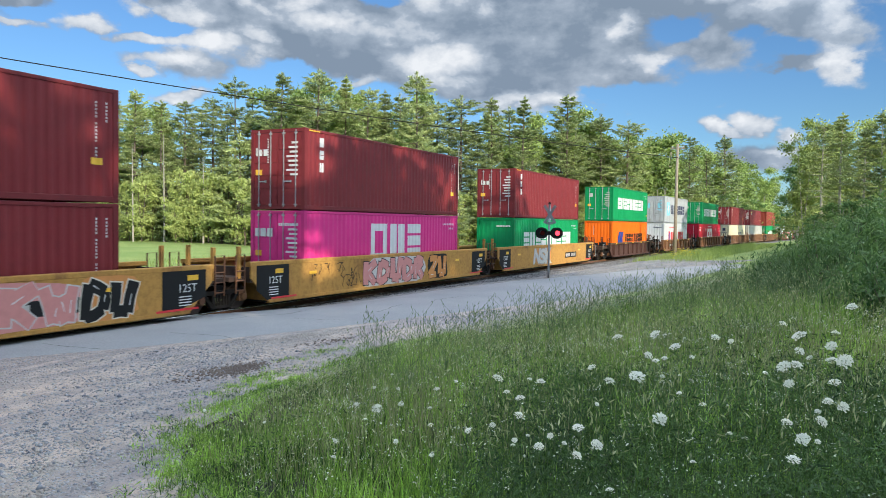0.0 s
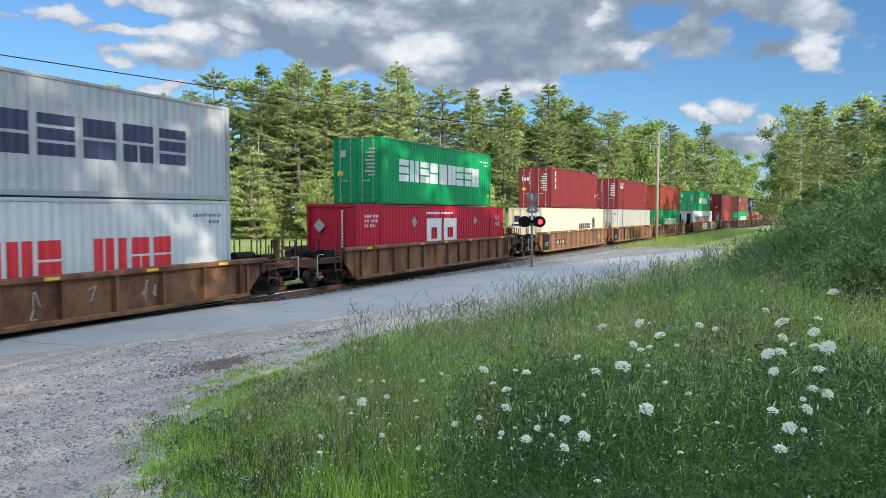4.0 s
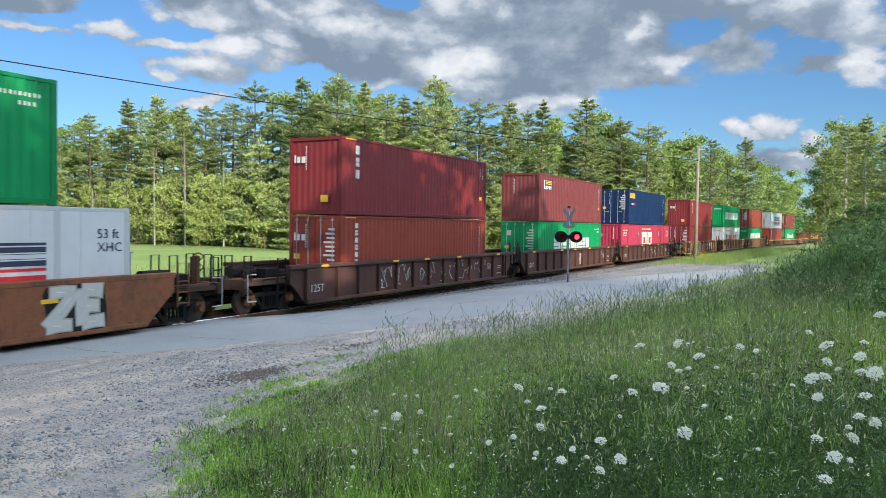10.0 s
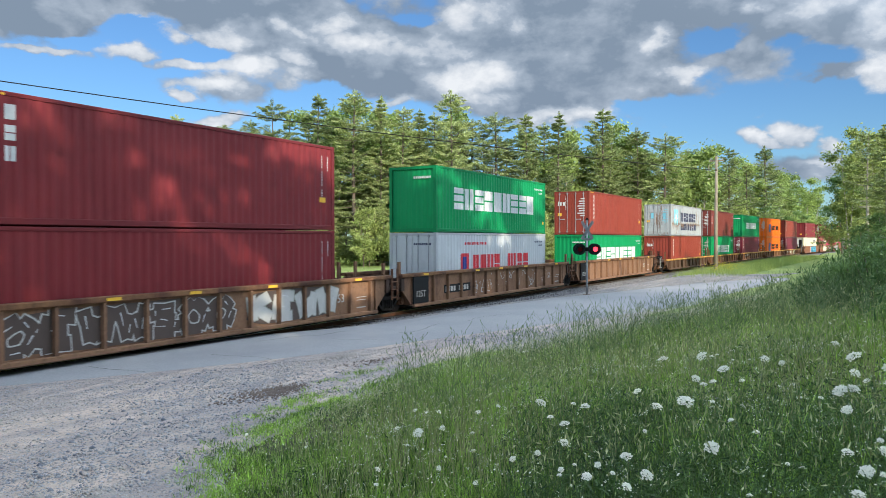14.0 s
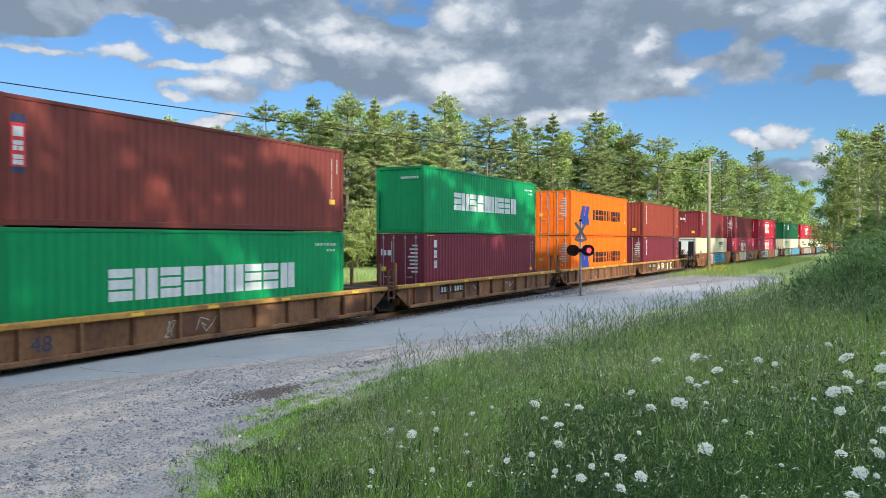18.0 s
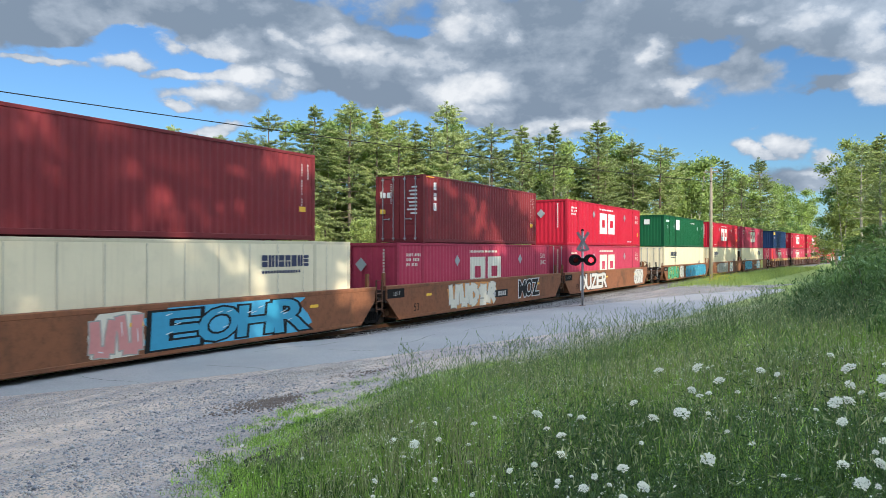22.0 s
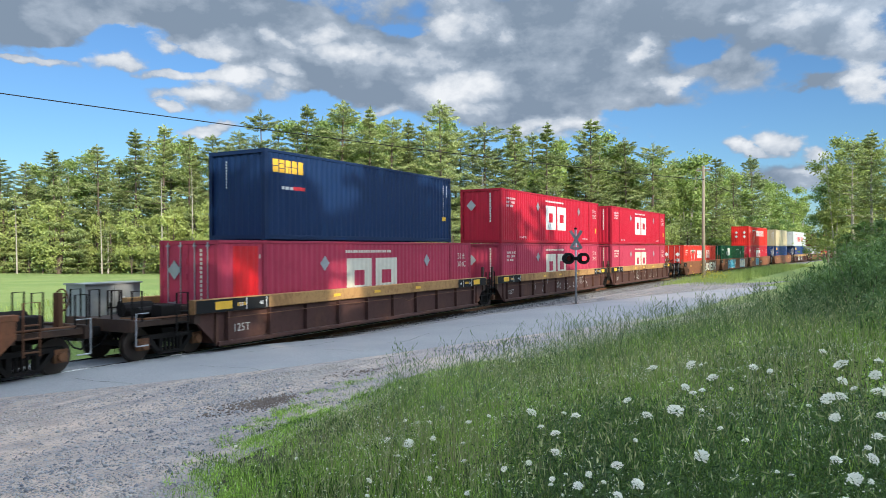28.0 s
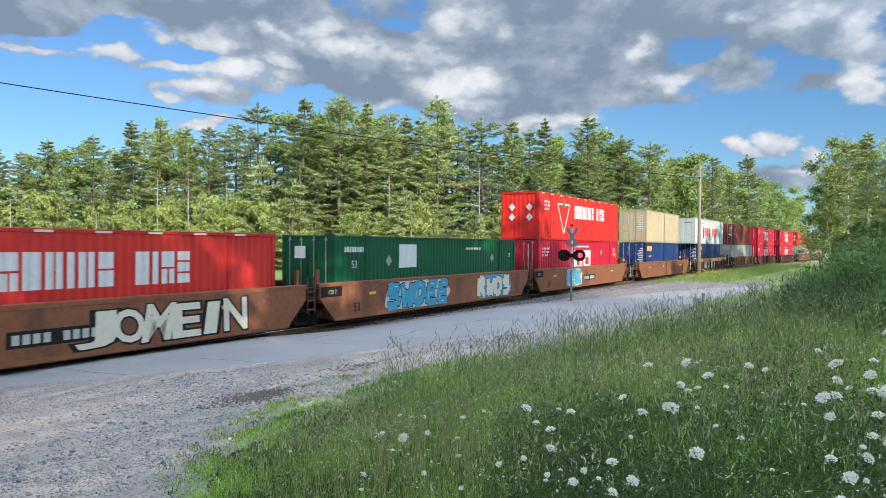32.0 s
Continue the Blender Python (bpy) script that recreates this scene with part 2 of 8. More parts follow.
def rusty(name, rgb, rgb2, amount=0.5):
    """A well car's old paint, worn to rust in large ragged areas."""
    m, nt, b = material(name, 0.78, 0.0, 0.25)
    vec, rnd = objvec(nt)
    st = nt.nodes.new("ShaderNodeMapping")
    st.inputs["Scale"].default_value = (1.0, 1.0, 0.5)
    join(nt, vec, st.inputs["Vector"])
    big = ramp(nt, noise_tex(nt, st.outputs[0], 0.9, 7, 0.62), 0.62 - amount * 0.35, 0.80 - amount * 0.25)
    col = mix(nt, big, rgb, rgb2)
    fine = ramp(nt, noise_tex(nt, vec, 7.0, 6, 0.7), 0.42, 0.75)
    col = mix(nt, maths(nt, "MULTIPLY", fine, 0.45), col, tuple(c * 0.4 for c in rgb2))
    st2 = nt.nodes.new("ShaderNodeMapping")
    st2.inputs["Scale"].default_value = (11.0, 11.0, 0.7)
    join(nt, vec, st2.inputs["Vector"])
    drip = ramp(nt, noise_tex(nt, st2.outputs[0], 1.0, 4), 0.55, 0.8)
    col = mix(nt, maths(nt, "MULTIPLY", drip, 0.4), col, tuple(c * 0.5 for c in rgb))
    join(nt, col, b.inputs["Base Color"])
    bump(nt, b, noise_tex(nt, vec, 14.0, 4), 0.3, 0.01)
    return m


def speckled(name, colours, scales, rough=0.9, relief=0.5, distance=0.02, vec_kind="Object", pieces=False):
    """Earth, asphalt, stone, bark: three colours mixed by noise at two scales, with relief."""
    m, nt, b = material(name, rough)
    c = nt.nodes.new("ShaderNodeTexCoord")
    vec = c.outputs[vec_kind]
    a = ramp(nt, noise_tex(nt, vec, scales[0], 6, 0.6), 0.35, 0.68)
    f = ramp(nt, noise_tex(nt, vec, scales[1], 5, 0.7), 0.35, 0.7)
    col = mix(nt, a, colours[0], colours[1])
    col = mix(nt, maths(nt, "MULTIPLY", f, 0.7), col, colours[2])
    if pieces:
        geo = nt.nodes.new("ShaderNodeNewGeometry")
        col = mix(nt, ramp(nt, geo.outputs["Random Per Island"], 0.0, 1.0, False), mix(nt, 1.0, col, (0.62, 0.64, 0.68), "MULTIPLY"), mix(nt, 0.5, col, (0.55, 0.52, 0.48)))
    join(nt, col, b.inputs["Base Color"])
    bump(nt, b, noise_tex(nt, vec, scales[1], 6, 0.7), relief, distance)
    return m


def foliage(name, dark, light, glow=0.35, rough=0.55, power=1.0, patch=0.0):
    """Leaves, needles, blades: colour varies piece by piece; light comes through."""
    m, nt, b = material(name, rough, 0.0, 0.3)
    geo = nt.nodes.new("ShaderNodeNewGeometry")
    info = nt.nodes.new("ShaderNodeObjectInfo")
    r = maths(nt, "POWER", geo.outputs["Random Per Island"], power)
    f = maths(nt, "ADD", maths(nt, "MULTIPLY", r, 0.65), maths(nt, "MULTIPLY", info.outputs["Random"], 0.35))
    if patch:                                # stands of paler and darker growth, a metre or two across
        where = nt.nodes.new("ShaderNodeTexCoord").outputs["Object"]
        stand = maths(nt, "SUBTRACT", noise_tex(nt, where, 0.9, 4, 0.6, 0.5), 0.5)
        f = maths(nt, "ADD", f, maths(nt, "MULTIPLY", stand, patch), clamp=True)
    col = mix(nt, f, dark, light)
    join(nt, col, b.inputs["Base Color"])
    t = nt.nodes.new("ShaderNodeBsdfTranslucent")
    join(nt, mix(nt, 0.5, col, (0.9, 1.0, 0.35), "MULTIPLY"), t.inputs["Color"])
    s = nt.nodes.new("ShaderNodeMixShader")
    s.inputs[0].default_value = glow
    join(nt, b.outputs[0], s.inputs[1])
    join(nt, t.outputs[0], s.inputs[2])
    join(nt, s.outputs[0], nt.nodes["Material Output"].inputs["Surface"])
    return m


def plain(name, rgb, rough=0.5, metal=0.0, glow=0.0, spec=0.5):
    m, nt, b = material(name, rough, metal, spec)
    vec, rnd = objvec(nt)
    n = ramp(nt, noise_tex(nt, vec, 6.0, 5), 0.35, 0.75)
    join(nt, mix(nt, maths(nt, "MULTIPLY", n, 0.3), rgb, tuple(c * 0.65 for c in rgb)), b.inputs["Base Color"])
    if glow:
        b.inputs["Emission Color"].default_value, b.inputs["Emission Strength"].default_value = (*rgb, 1), glow
    return m


BLACK = plain("black_paint", (0.011, 0.011, 0.011), 0.7, 0.0, 0.0, 0.2)
WHITE = plain("white_marking", (0.60, 0.60, 0.585), 0.5)
DIM_WHITE = plain("worn_white_marking", (0.42, 0.40, 0.37), 0.6)
CABINET = plain("dull_grey_paint", (0.27, 0.28, 0.28), 0.6)
WORN_GREY = plain("worn_grey_sign", (0.20, 0.20, 0.20), 0.6)
CREAM = plain("cream_marking", (0.62, 0.57, 0.46), 0.55)
YELLOW = plain("yellow_label", (0.75, 0.42, 0.03), 0.5)
BLUE = plain("blue_marking", (0.007, 0.035, 0.235), 0.5)
RED = plain("red_marking", (0.60, 0.02, 0.03), 0.5)
DEEP_RED = plain("fresh_red_paint", (0.56, 0.005, 0.010), 0.45)
NAVY = plain("navy_marking", (0.02, 0.025, 0.07), 0.5)
SKYBLUE = plain("pale_blue_marking", (0.20, 0.50, 0.62), 0.55)
GREASE = plain("greasy_iron", (0.013, 0.011, 0.010), 0.85, 0.0, 0.0, 0.15)
GALV = plain("galvanised_steel", (0.36, 0.37, 0.38), 0.5, 0.55)
WHEEL = plain("wheel_iron", (0.05, 0.035, 0.028), 0.55, 0.4)
RAILHEAD = plain("polished_rail", (0.55, 0.53, 0.50), 0.25, 1.0)
RUST = rusty("rusted_iron", (0.12, 0.055, 0.03), (0.20, 0.09, 0.04), 0.5)
RUN_PALE = plain("pale_rust_stain", (0.33, 0.20, 0.10), 0.8)
RUN_DARK = plain("dark_rust_stain", (0.15, 0.06, 0.025), 0.85)
LAMP_RED = plain("lit_red_lens", (1.0, 0.03, 0.05), 0.3, 0.0, 3.5)
LENS_DARK = plain("unlit_red_lens", (0.10, 0.004, 0.006), 0.2)
WELLS = {
    "yellow": rusty("yellow_well_paint", (0.43, 0.225, 0.055), (0.22, 0.10, 0.035), 0.32),
    "tan": rusty("tan_rusty_well_paint", (0.215, 0.105, 0.050), (0.085, 0.036, 0.022), 0.6),
    "brown": rusty("brown_well_paint", (0.235, 0.125, 0.070), (0.125, 0.066, 0.040), 0.42),
    "smooth": rusty("red_brown_well_paint", (0.22, 0.085, 0.04), (0.12, 0.055, 0.03), 0.4),
    "umber": rusty("umber_well_paint", (0.090, 0.050, 0.030), (0.21, 0.115, 0.045), 0.2),
    "dark": rusty("dark_well_paint", (0.074, 0.034, 0.028), (0.100, 0.046, 0.030), 0.35),
}
DECK = rusty("dark_deck_steel", (0.050, 0.030, 0.022), (0.085, 0.045, 0.028), 0.4)
SILL = rusty("tan_sill_paint", (0.40, 0.22, 0.085), (0.17, 0.08, 0.035), 0.4)

ASPHALT = speckled("old_asphalt", ((0.29, 0.292, 0.295), (0.35, 0.345, 0.335), (0.21, 0.212, 0.215)), (0.35, 26.0), 0.88, 0.35, 0.008)


def gravel(name, sand, stone, amount):
    """Trodden gravel: crushed stones of two sizes bedded in sandy grit, thick in patches."""
    m, nt, b = material(name, 0.95, 0.0, 0.3)
    vec = nt.nodes.new("ShaderNodeTexCoord").outputs["Object"]
    big = noise_tex(nt, vec, 0.33, 5, 0.6, 0.4)
    mid = noise_tex(nt, vec, 2.3, 5, 0.65)
    grit = ramp(nt, noise_tex(nt, vec, 70.0, 3, 0.7), 0.3, 0.72)
    ruts = nt.nodes.new("ShaderNodeMapping")             # tyre wear along the lot: paler dusty bands and darker damp ones
    ruts.inputs["Scale"].default_value, ruts.inputs["Rotation"].default_value = (0.22, 1.3, 1.0), (0, 0, radians(12))
    join(nt, vec, ruts.inputs["Vector"])
    worn = noise_tex(nt, ruts.outputs[0], 0.9, 6, 0.62, 0.6)
    sand = mix(nt, ramp(nt, worn, 0.36, 0.66), tuple(c * k for c, k in zip(sand, (0.76, 0.79, 0.85))), tuple(min(1, c * k) for c, k in zip(sand, (1.22, 1.17, 1.10))))
    col = mix(nt, ramp(nt, mid, 0.32, 0.68), sand, mix(nt, 1.0, sand, (0.74, 0.74, 0.74), "MULTIPLY"))
    col = mix(nt, maths(nt, "MULTIPLY", grit, 0.55), col, mix(nt, 1.0, sand, (0.5, 0.5, 0.5), "MULTIPLY"))
    height = maths(nt, "MULTIPLY", grit, 0.2)
    patch = maths(nt, "ADD", maths(nt, "MULTIPLY", big, 0.75), maths(nt, "MULTIPLY", mid, 0.4))
    for scale, share in ((17.0, 0.03), (33.0, -0.03)):
        v = add(nt, "ShaderNodeTexVoronoi", Scale=scale)
        join(nt, vec, v.inputs["Vector"])
        part_rgb = nt.nodes.new("ShaderNodeSeparateColor")
        join(nt, v.outputs["Color"], part_rgb.inputs[0])
        lump = ramp(nt, v.outputs["Distance"], 0.52, 0.30)
        here = ramp(nt, maths(nt, "ADD", patch, maths(nt, "MULTIPLY", maths(nt, "SUBTRACT", part_rgb.outputs[0], 0.5), 0.55)), amount + share, amount + share + 0.03)
        f = maths(nt, "MULTIPLY", lump, here)
        shade = mix(nt, part_rgb.outputs[1], tuple(c * 0.45 for c in stone), tuple(min(1, c * 1.5) for c in stone))
        col = mix(nt, f, col, shade)
        height = maths(nt, "ADD", height, maths(nt, "MULTIPLY", f, 17.0 / scale))
    join(nt, col, b.inputs["Base Color"])
    bump(nt, b, height, 0.9, 0.02)
    return m


GRAVEL = gravel("gravel_lot", (0.58, 0.485, 0.415), (0.29, 0.29, 0.295), 0.565)
SHOULDER = gravel("gravel_shoulder", (0.36, 0.33, 0.30), (0.25, 0.25, 0.26), 0.45)
STONE = speckled("gravel_stone", ((0.30, 0.315, 0.345), (0.42, 0.42, 0.43), (0.16, 0.17, 0.19)), (1.3, 9.0), 0.9, 0.4, 0.01, "Object", True)
OILY = speckled("oil_stained_gravel", ((0.15, 0.11, 0.085), (0.21, 0.16, 0.125), (0.09, 0.068, 0.055)), (1.5, 19.0), 0.8, 0.8, 0.02)
SAND = speckled("sandy_sunlit_patch", ((0.46, 0.405, 0.35), (0.50, 0.45, 0.39), (0.34, 0.31, 0.28)), (1.1, 21.0), 0.95, 0.6, 0.01)
BALLAST = speckled("ballast_stone", ((0.16, 0.155, 0.155), (0.24, 0.22, 0.21), (0.09, 0.088, 0.09)), (0.9, 8.0), 0.95, 0.9, 0.04)
TIE = speckled("creosoted_timber", ((0.06, 0.045, 0.035), (0.10, 0.08, 0.065), (0.035, 0.028, 0.024)), (1.2, 18.0), 0.9, 0.5, 0.01)
BARK = speckled("pine_bark", ((0.13, 0.095, 0.07), (0.20, 0.16, 0.125), (0.07, 0.05, 0.04)), (1.5, 12.0), 0.95, 0.6, 0.03)
PALE_BARK = speckled("dead_grey_wood", ((0.38, 0.34, 0.29), (0.48, 0.44, 0.38), (0.25, 0.22, 0.19)), (1.2, 9.0), 0.9, 0.4, 0.02)
POLE_WOOD = speckled("weathered_pole_wood", ((0.27, 0.22, 0.165), (0.34, 0.29, 0.22), (0.18, 0.145, 0.11)), (1.0, 14.0), 0.9, 0.4, 0.01)
NEEDLES = foliage("pine_needles", (0.070, 0.115, 0.050), (0.52, 0.58, 0.23), 0.16, 0.55, 1.35)
LEAVES = foliage("broad_leaves", (0.11, 0.18, 0.050), (0.38, 0.48, 0.14), 0.2)
PALE_LEAVES = foliage("pale_leaves", (0.18, 0.24, 0.070), (0.50, 0.56, 0.19), 0.22)
BUSH_LEAVES = foliage("bush_leaves", (0.045, 0.11, 0.032), (0.24, 0.36, 0.12), 0.28, 0.5, 1.3)
BLADES = foliage("meadow_grass", (0.016, 0.064, 0.010), (0.62, 0.94, 0.165), 0.26, 0.5, 1.75, 1.6)
# soil tone lowered to paint in the shade between the grass blades
SHADED_THATCH = speckled("shaded_soil_and_thatch", ((0.04, 0.038, 0.022), (0.07, 0.066, 0.035), (0.022, 0.025, 0.013)), (1.5, 30.0), 0.95, 0.8, 0.03)
# dark green lowered further to paint in the weeds' own shade
SHADED_WEED = foliage("shaded_weed_leaves", (0.008, 0.034, 0.010), (0.145, 0.26, 0.068), 0.22, 0.5, 1.5, 0.9)
SEED = foliage("pale_seed_heads", (0.24, 0.30, 0.12), (0.62, 0.62, 0.36), 0.3, 0.6, 1.6)
DRY_GRASS = foliage("ripe_grass", (0.20, 0.23, 0.10), (0.42, 0.40, 0.22), 0.3, 0.7)
WEED = foliage("weed_stalks", (0.09, 0.16, 0.06), (0.21, 0.29, 0.12), 0.3, 0.6)
PETALS = foliage("white_umbels", (0.80, 0.79, 0.70), (0.92, 0.91, 0.83), 0.25, 0.7)
GOLD = foliage("yellow_blossom", (0.45, 0.38, 0.04), (0.62, 0.55, 0.07), 0.3, 0.7)
FAR_BRUSH = foliage("undergrowth", (0.12, 0.19, 0.06), (0.36, 0.44, 0.14), 0.36)


def ground_material():
    """Turf that goes over into bare gravelly soil near the road and the lot."""
    m, nt, b = material("ground_turf", 0.95)
    c = nt.nodes.new("ShaderNodeTexCoord")
    vec = c.outputs["Object"]
    a = ramp(nt, noise_tex(nt, vec, 0.16, 6, 0.6), 0.35, 0.65)
    f = ramp(nt, noise_tex(nt, vec, 6.0, 6, 0.7), 0.35, 0.7)
    col = mix(nt, a, (0.20, 0.29, 0.06), (0.28, 0.345, 0.09))
    col = mix(nt, maths(nt, "MULTIPLY", f, 0.5), col, (0.12, 0.17, 0.045))
    join(nt, col, b.inputs["Base Color"])
    bump(nt, b, noise_tex(nt, vec, 9.0, 6, 0.7), 0.8, 0.1)
    return m


TURF = ground_material()

# ---- mesh helpers ----------------------------------------------------------------


class Geo:
    """Corners and faces of one part."""

    def __init__(self):
        self.v, self.f = [], []

    def box(self, x0, y0, z0, x1, y1, z1):
        n = len(self.v)
        self.v += [(x, y, z) for x in (x0, x1) for y in (y0, y1) for z in (z0, z1)]
        self.f += [tuple(n + i for i in q) for q in ((0, 1, 3, 2), (4, 6, 7, 5), (0, 4, 5, 1), (2, 3, 7, 6), (0, 2, 6, 4), (1, 5, 7, 3))]
        return self

    def soft_box(self, x0, y0, z0, x1, y1, z1, r=0.02):
        """A box with its long edges cut at 45 degrees."""
        return self.prism([(y0 + r, z0), (y1 - r, z0), (y1, z0 + r), (y1, z1 - r), (y1 - r, z1), (y0 + r, z1), (y0, z1 - r), (y0, z0 + r)], x0, x1, "x")

    def prism(self, poly, a, b, axis="y"):
        """A polygon given in the plane across the axis, drawn out from a to b."""
        n, k = len(self.v), len(poly)
        put = {"x": lambda p, d: (d, p[0], p[1]), "y": lambda p, d: (p[0], d, p[1]), "z": lambda p, d: (p[0], p[1], d)}[axis]
        self.v += [put(p, d) for d in (a, b) for p in poly]
        self.f += [tuple(range(n, n + k)), tuple(range(n + 2 * k - 1, n + k - 1, -1))]
        self.f += [(n + i, n + k + i, n + k + (i + 1) % k, n + (i + 1) % k) for i in range(k)]
        return self

    def tube(self, a, b, r0, r1=None, sides=8, cap=True):
        a, b = Vector(a), Vector(b)
        r0, r1 = float(r0), float(r0 if r1 is None else r1)
        d = (b - a).normalized()
        u = d.orthogonal().normalized()
        w = d.cross(u)
        n = len(self.v)
        for p, r in ((a, r0), (b, r1)):
            for i in range(sides):
                t = 2 * math.pi * i / sides
                self.v.append(tuple(p + r * (math.cos(t) * u + math.sin(t) * w)))
        self.f += [(n + i, n + (i + 1) % sides, n + sides + (i + 1) % sides, n + sides + i) for i in range(sides)]
        if cap:
            self.f += [tuple(range(n + sides - 1, n - 1, -1)), tuple(range(n + sides, n + 2 * sides))]
        return self

    def pipe(self, points, r, sides=6):
        """One bent tube through the points."""
        pts = [Vector(p) for p in points]
        n, k = len(self.v), len(pts)
        for i, p in enumerate(pts):
            d = (pts[min(i + 1, k - 1)] - pts[max(i - 1, 0)]).normalized()
            u = Vector((0, 0, 1)).cross(d) if abs(d.z) < 0.9 else Vector((0, 1, 0)).cross(d)
            u.normalize()
            w = d.cross(u)
            for j in range(sides):
                a = 2 * math.pi * j / sides
                self.v.append(tuple(p + r * (math.cos(a) * u + math.sin(a) * w)))
            if i:
                m = n + (i - 1) * sides
                self.f += [(m + j, m + (j + 1) % sides, m + sides + (j + 1) % sides, m + sides + j) for j in range(sides)]
        m = n + (k - 1) * sides
        self.f += [tuple(range(n + sides - 1, n - 1, -1)), tuple(range(m, m + sides))]
        return self

    def mesh(self, name, smooth=False):
        me = bpy.data.meshes.new(name)
        me.from_pydata(self.v, [], self.f)
        if smooth:
            me.polygons.foreach_set("use_smooth", [True] * len(me.polygons))
        me.update()
        return me


CACHE = {}


def shared(key, build, smooth=False):
    """A mesh that alike parts share, with one empty slot for each object's own material."""
    if key not in CACHE:
        g = Geo()
        build(g)
        me = g.mesh(str(key[0] if isinstance(key, tuple) else key), smooth)
        me.materials.append(None)
        CACHE[key] = me
    return CACHE[key]


def put(name, me, mat, parent=None, m=None, label=""):
    """One mesh object with a material of its own, under its thing or part."""
    ob = new(name, me)
    if not me.materials:
        me.materials.append(None)
    ob.material_slots[0].link = "OBJECT"
    ob.material_slots[0].material = mat
    ob.parent = parent
    if m is not None:
        ob.matrix_basis = m
    if label:
        ob["label"] = label
    return ob


def part(name, g, mat, parent=None, label="", smooth=False, m=None):
    return put(name, g.mesh(name, smooth), mat, parent, m, label)


def thing(name, label, category, group="", kind="", m=None):
    e = tagged(new(name), label, category, group, kind)
    e.empty_display_size = 0.3
    if m is not None:
        e.matrix_basis = m
    return e


def arrays(name, verts, faces, mat, smooth=False):
    """A large mesh from numpy arrays: verts (n, 3), faces (m, 3) or (m, 4)."""
    me = bpy.data.meshes.new(name)
    nf, k = faces.shape
    me.vertices.add(len(verts))
    me.vertices.foreach_set("co", verts.astype(np.float32).ravel())
    me.loops.add(nf * k)
    me.loops.foreach_set("vertex_index", faces.astype(np.int32).ravel())
    me.polygons.add(nf)
    me.polygons.foreach_set("loop_start", np.arange(0, nf * k, k, dtype=np.int32))
    if smooth:
        me.polygons.foreach_set("use_smooth", np.ones(nf, dtype=bool))
    me.update(calc_edges=True)
    me.validate()
    me.materials.append(None)
    return me


# ---- the lie of the land -----------------------------------------------------------
# x runs along the track, away from the bend where the camera stands; y away from the camera; rail tops at z = 0.
TRACK_Y, BEND = 17.24, -0.0003


def smooth(a, b, v):
    t = np.clip((np.asarray(v, float) - a) / (b - a), 0, 1)
    return t * t * (3 - 2 * t)


def track_y(x):
    """Middle of the track: straight at the crossing, then a long slow bend."""
    d = min(max(x - 18.0, 0.0), 162.0)
    y = TRACK_Y + BEND * d * d
    return y + 2 * BEND * 162.0 * (x - 180.0) if x > 180.0 else y


def track_turn(x):
    d = min(max(x - 18.0, 0.0), 162.0)
    return math.degrees(math.atan(2 * BEND * d))


def track_ys(x):
    x = np.asarray(x, float)
    d = np.clip(x - 18.0, 0.0, 162.0)
    return TRACK_Y + BEND * d * d + np.where(x > 180, 2 * BEND * 162.0 * (x - 180.0), 0)


ROAD = [(-14, 62), (-6, 42), (0, 27.5), (4, 21.5), (9, 17.4), (14, 14.9), (20, 12.75), (27, 11.45), (34, 10.1), (40, 9.2), (47, 8.1), (57, 4.7), (70, -2.5), (95, -19), (150, -58)]
ROAD_HALF = 2.35


def road_half(x):
    """Half the road's width: it flares out where it comes up to the crossing."""
    return np.interp(x, [14, 17, 20, 24, 28, 34, 38, 42, 48], [2.35, 2.2, 2.05, 2.5, 3.0, 3.4, 2.95, 2.6, 2.35])



def road_points():
    """The road's middle line, rounded."""
    p = [Vector((*q, 0)) for q in ROAD]
    out = []
    for i in range(1, len(p) - 2):
        a, b, c, d = p[i - 1], p[i], p[i + 1], p[i + 2]
        for k in range(10):
            t = k / 10
            out.append(0.5 * ((2 * b) + (c - a) * t + (2 * a - 5 * b + 4 * c - d) * t * t + (3 * b - a - 3 * c + d) * t ** 3))
    return out


ROAD_LINE = road_points()
ROAD_NP = np.array([(p.x, p.y) for p in ROAD_LINE])


def road_distance(x, y):
    x, y = np.broadcast_arrays(np.asarray(x, float), np.asarray(y, float))
    best = np.full(x.shape, 1e9)
    for (ax, ay), (bx, by) in zip(ROAD_NP, ROAD_NP[1:]):
        dx, dy = bx - ax, by - ay
        t = np.clip(((x - ax) * dx + (y - ay) * dy) / (dx * dx + dy * dy), 0, 1)
        best = np.minimum(best, np.hypot(x - ax - t * dx, y - ay - t * dy))
    return best * ROAD_HALF / road_half(x)


def grass_edge(x):
    """Where the meadow on the bank ends and the gravel lot or the road's verge begins."""
    return np.interp(x, [1.5, 3.2, 4.2, 4.85, 5.4, 6, 6.5, 7.6, 9.6, 11.8, 13.8, 15, 16.6, 19.6, 22.2, 25.3, 29, 34, 47, 57, 70], [-2, 2.0, 3.85, 4.85, 5.6, 6.5, 7.05, 7.7, 7.95, 8.2, 8.4, 8.25, 7.95, 7.3, 6.5, 5.2, 3.4, 2.6, 2.2, 0.0, -7.0])


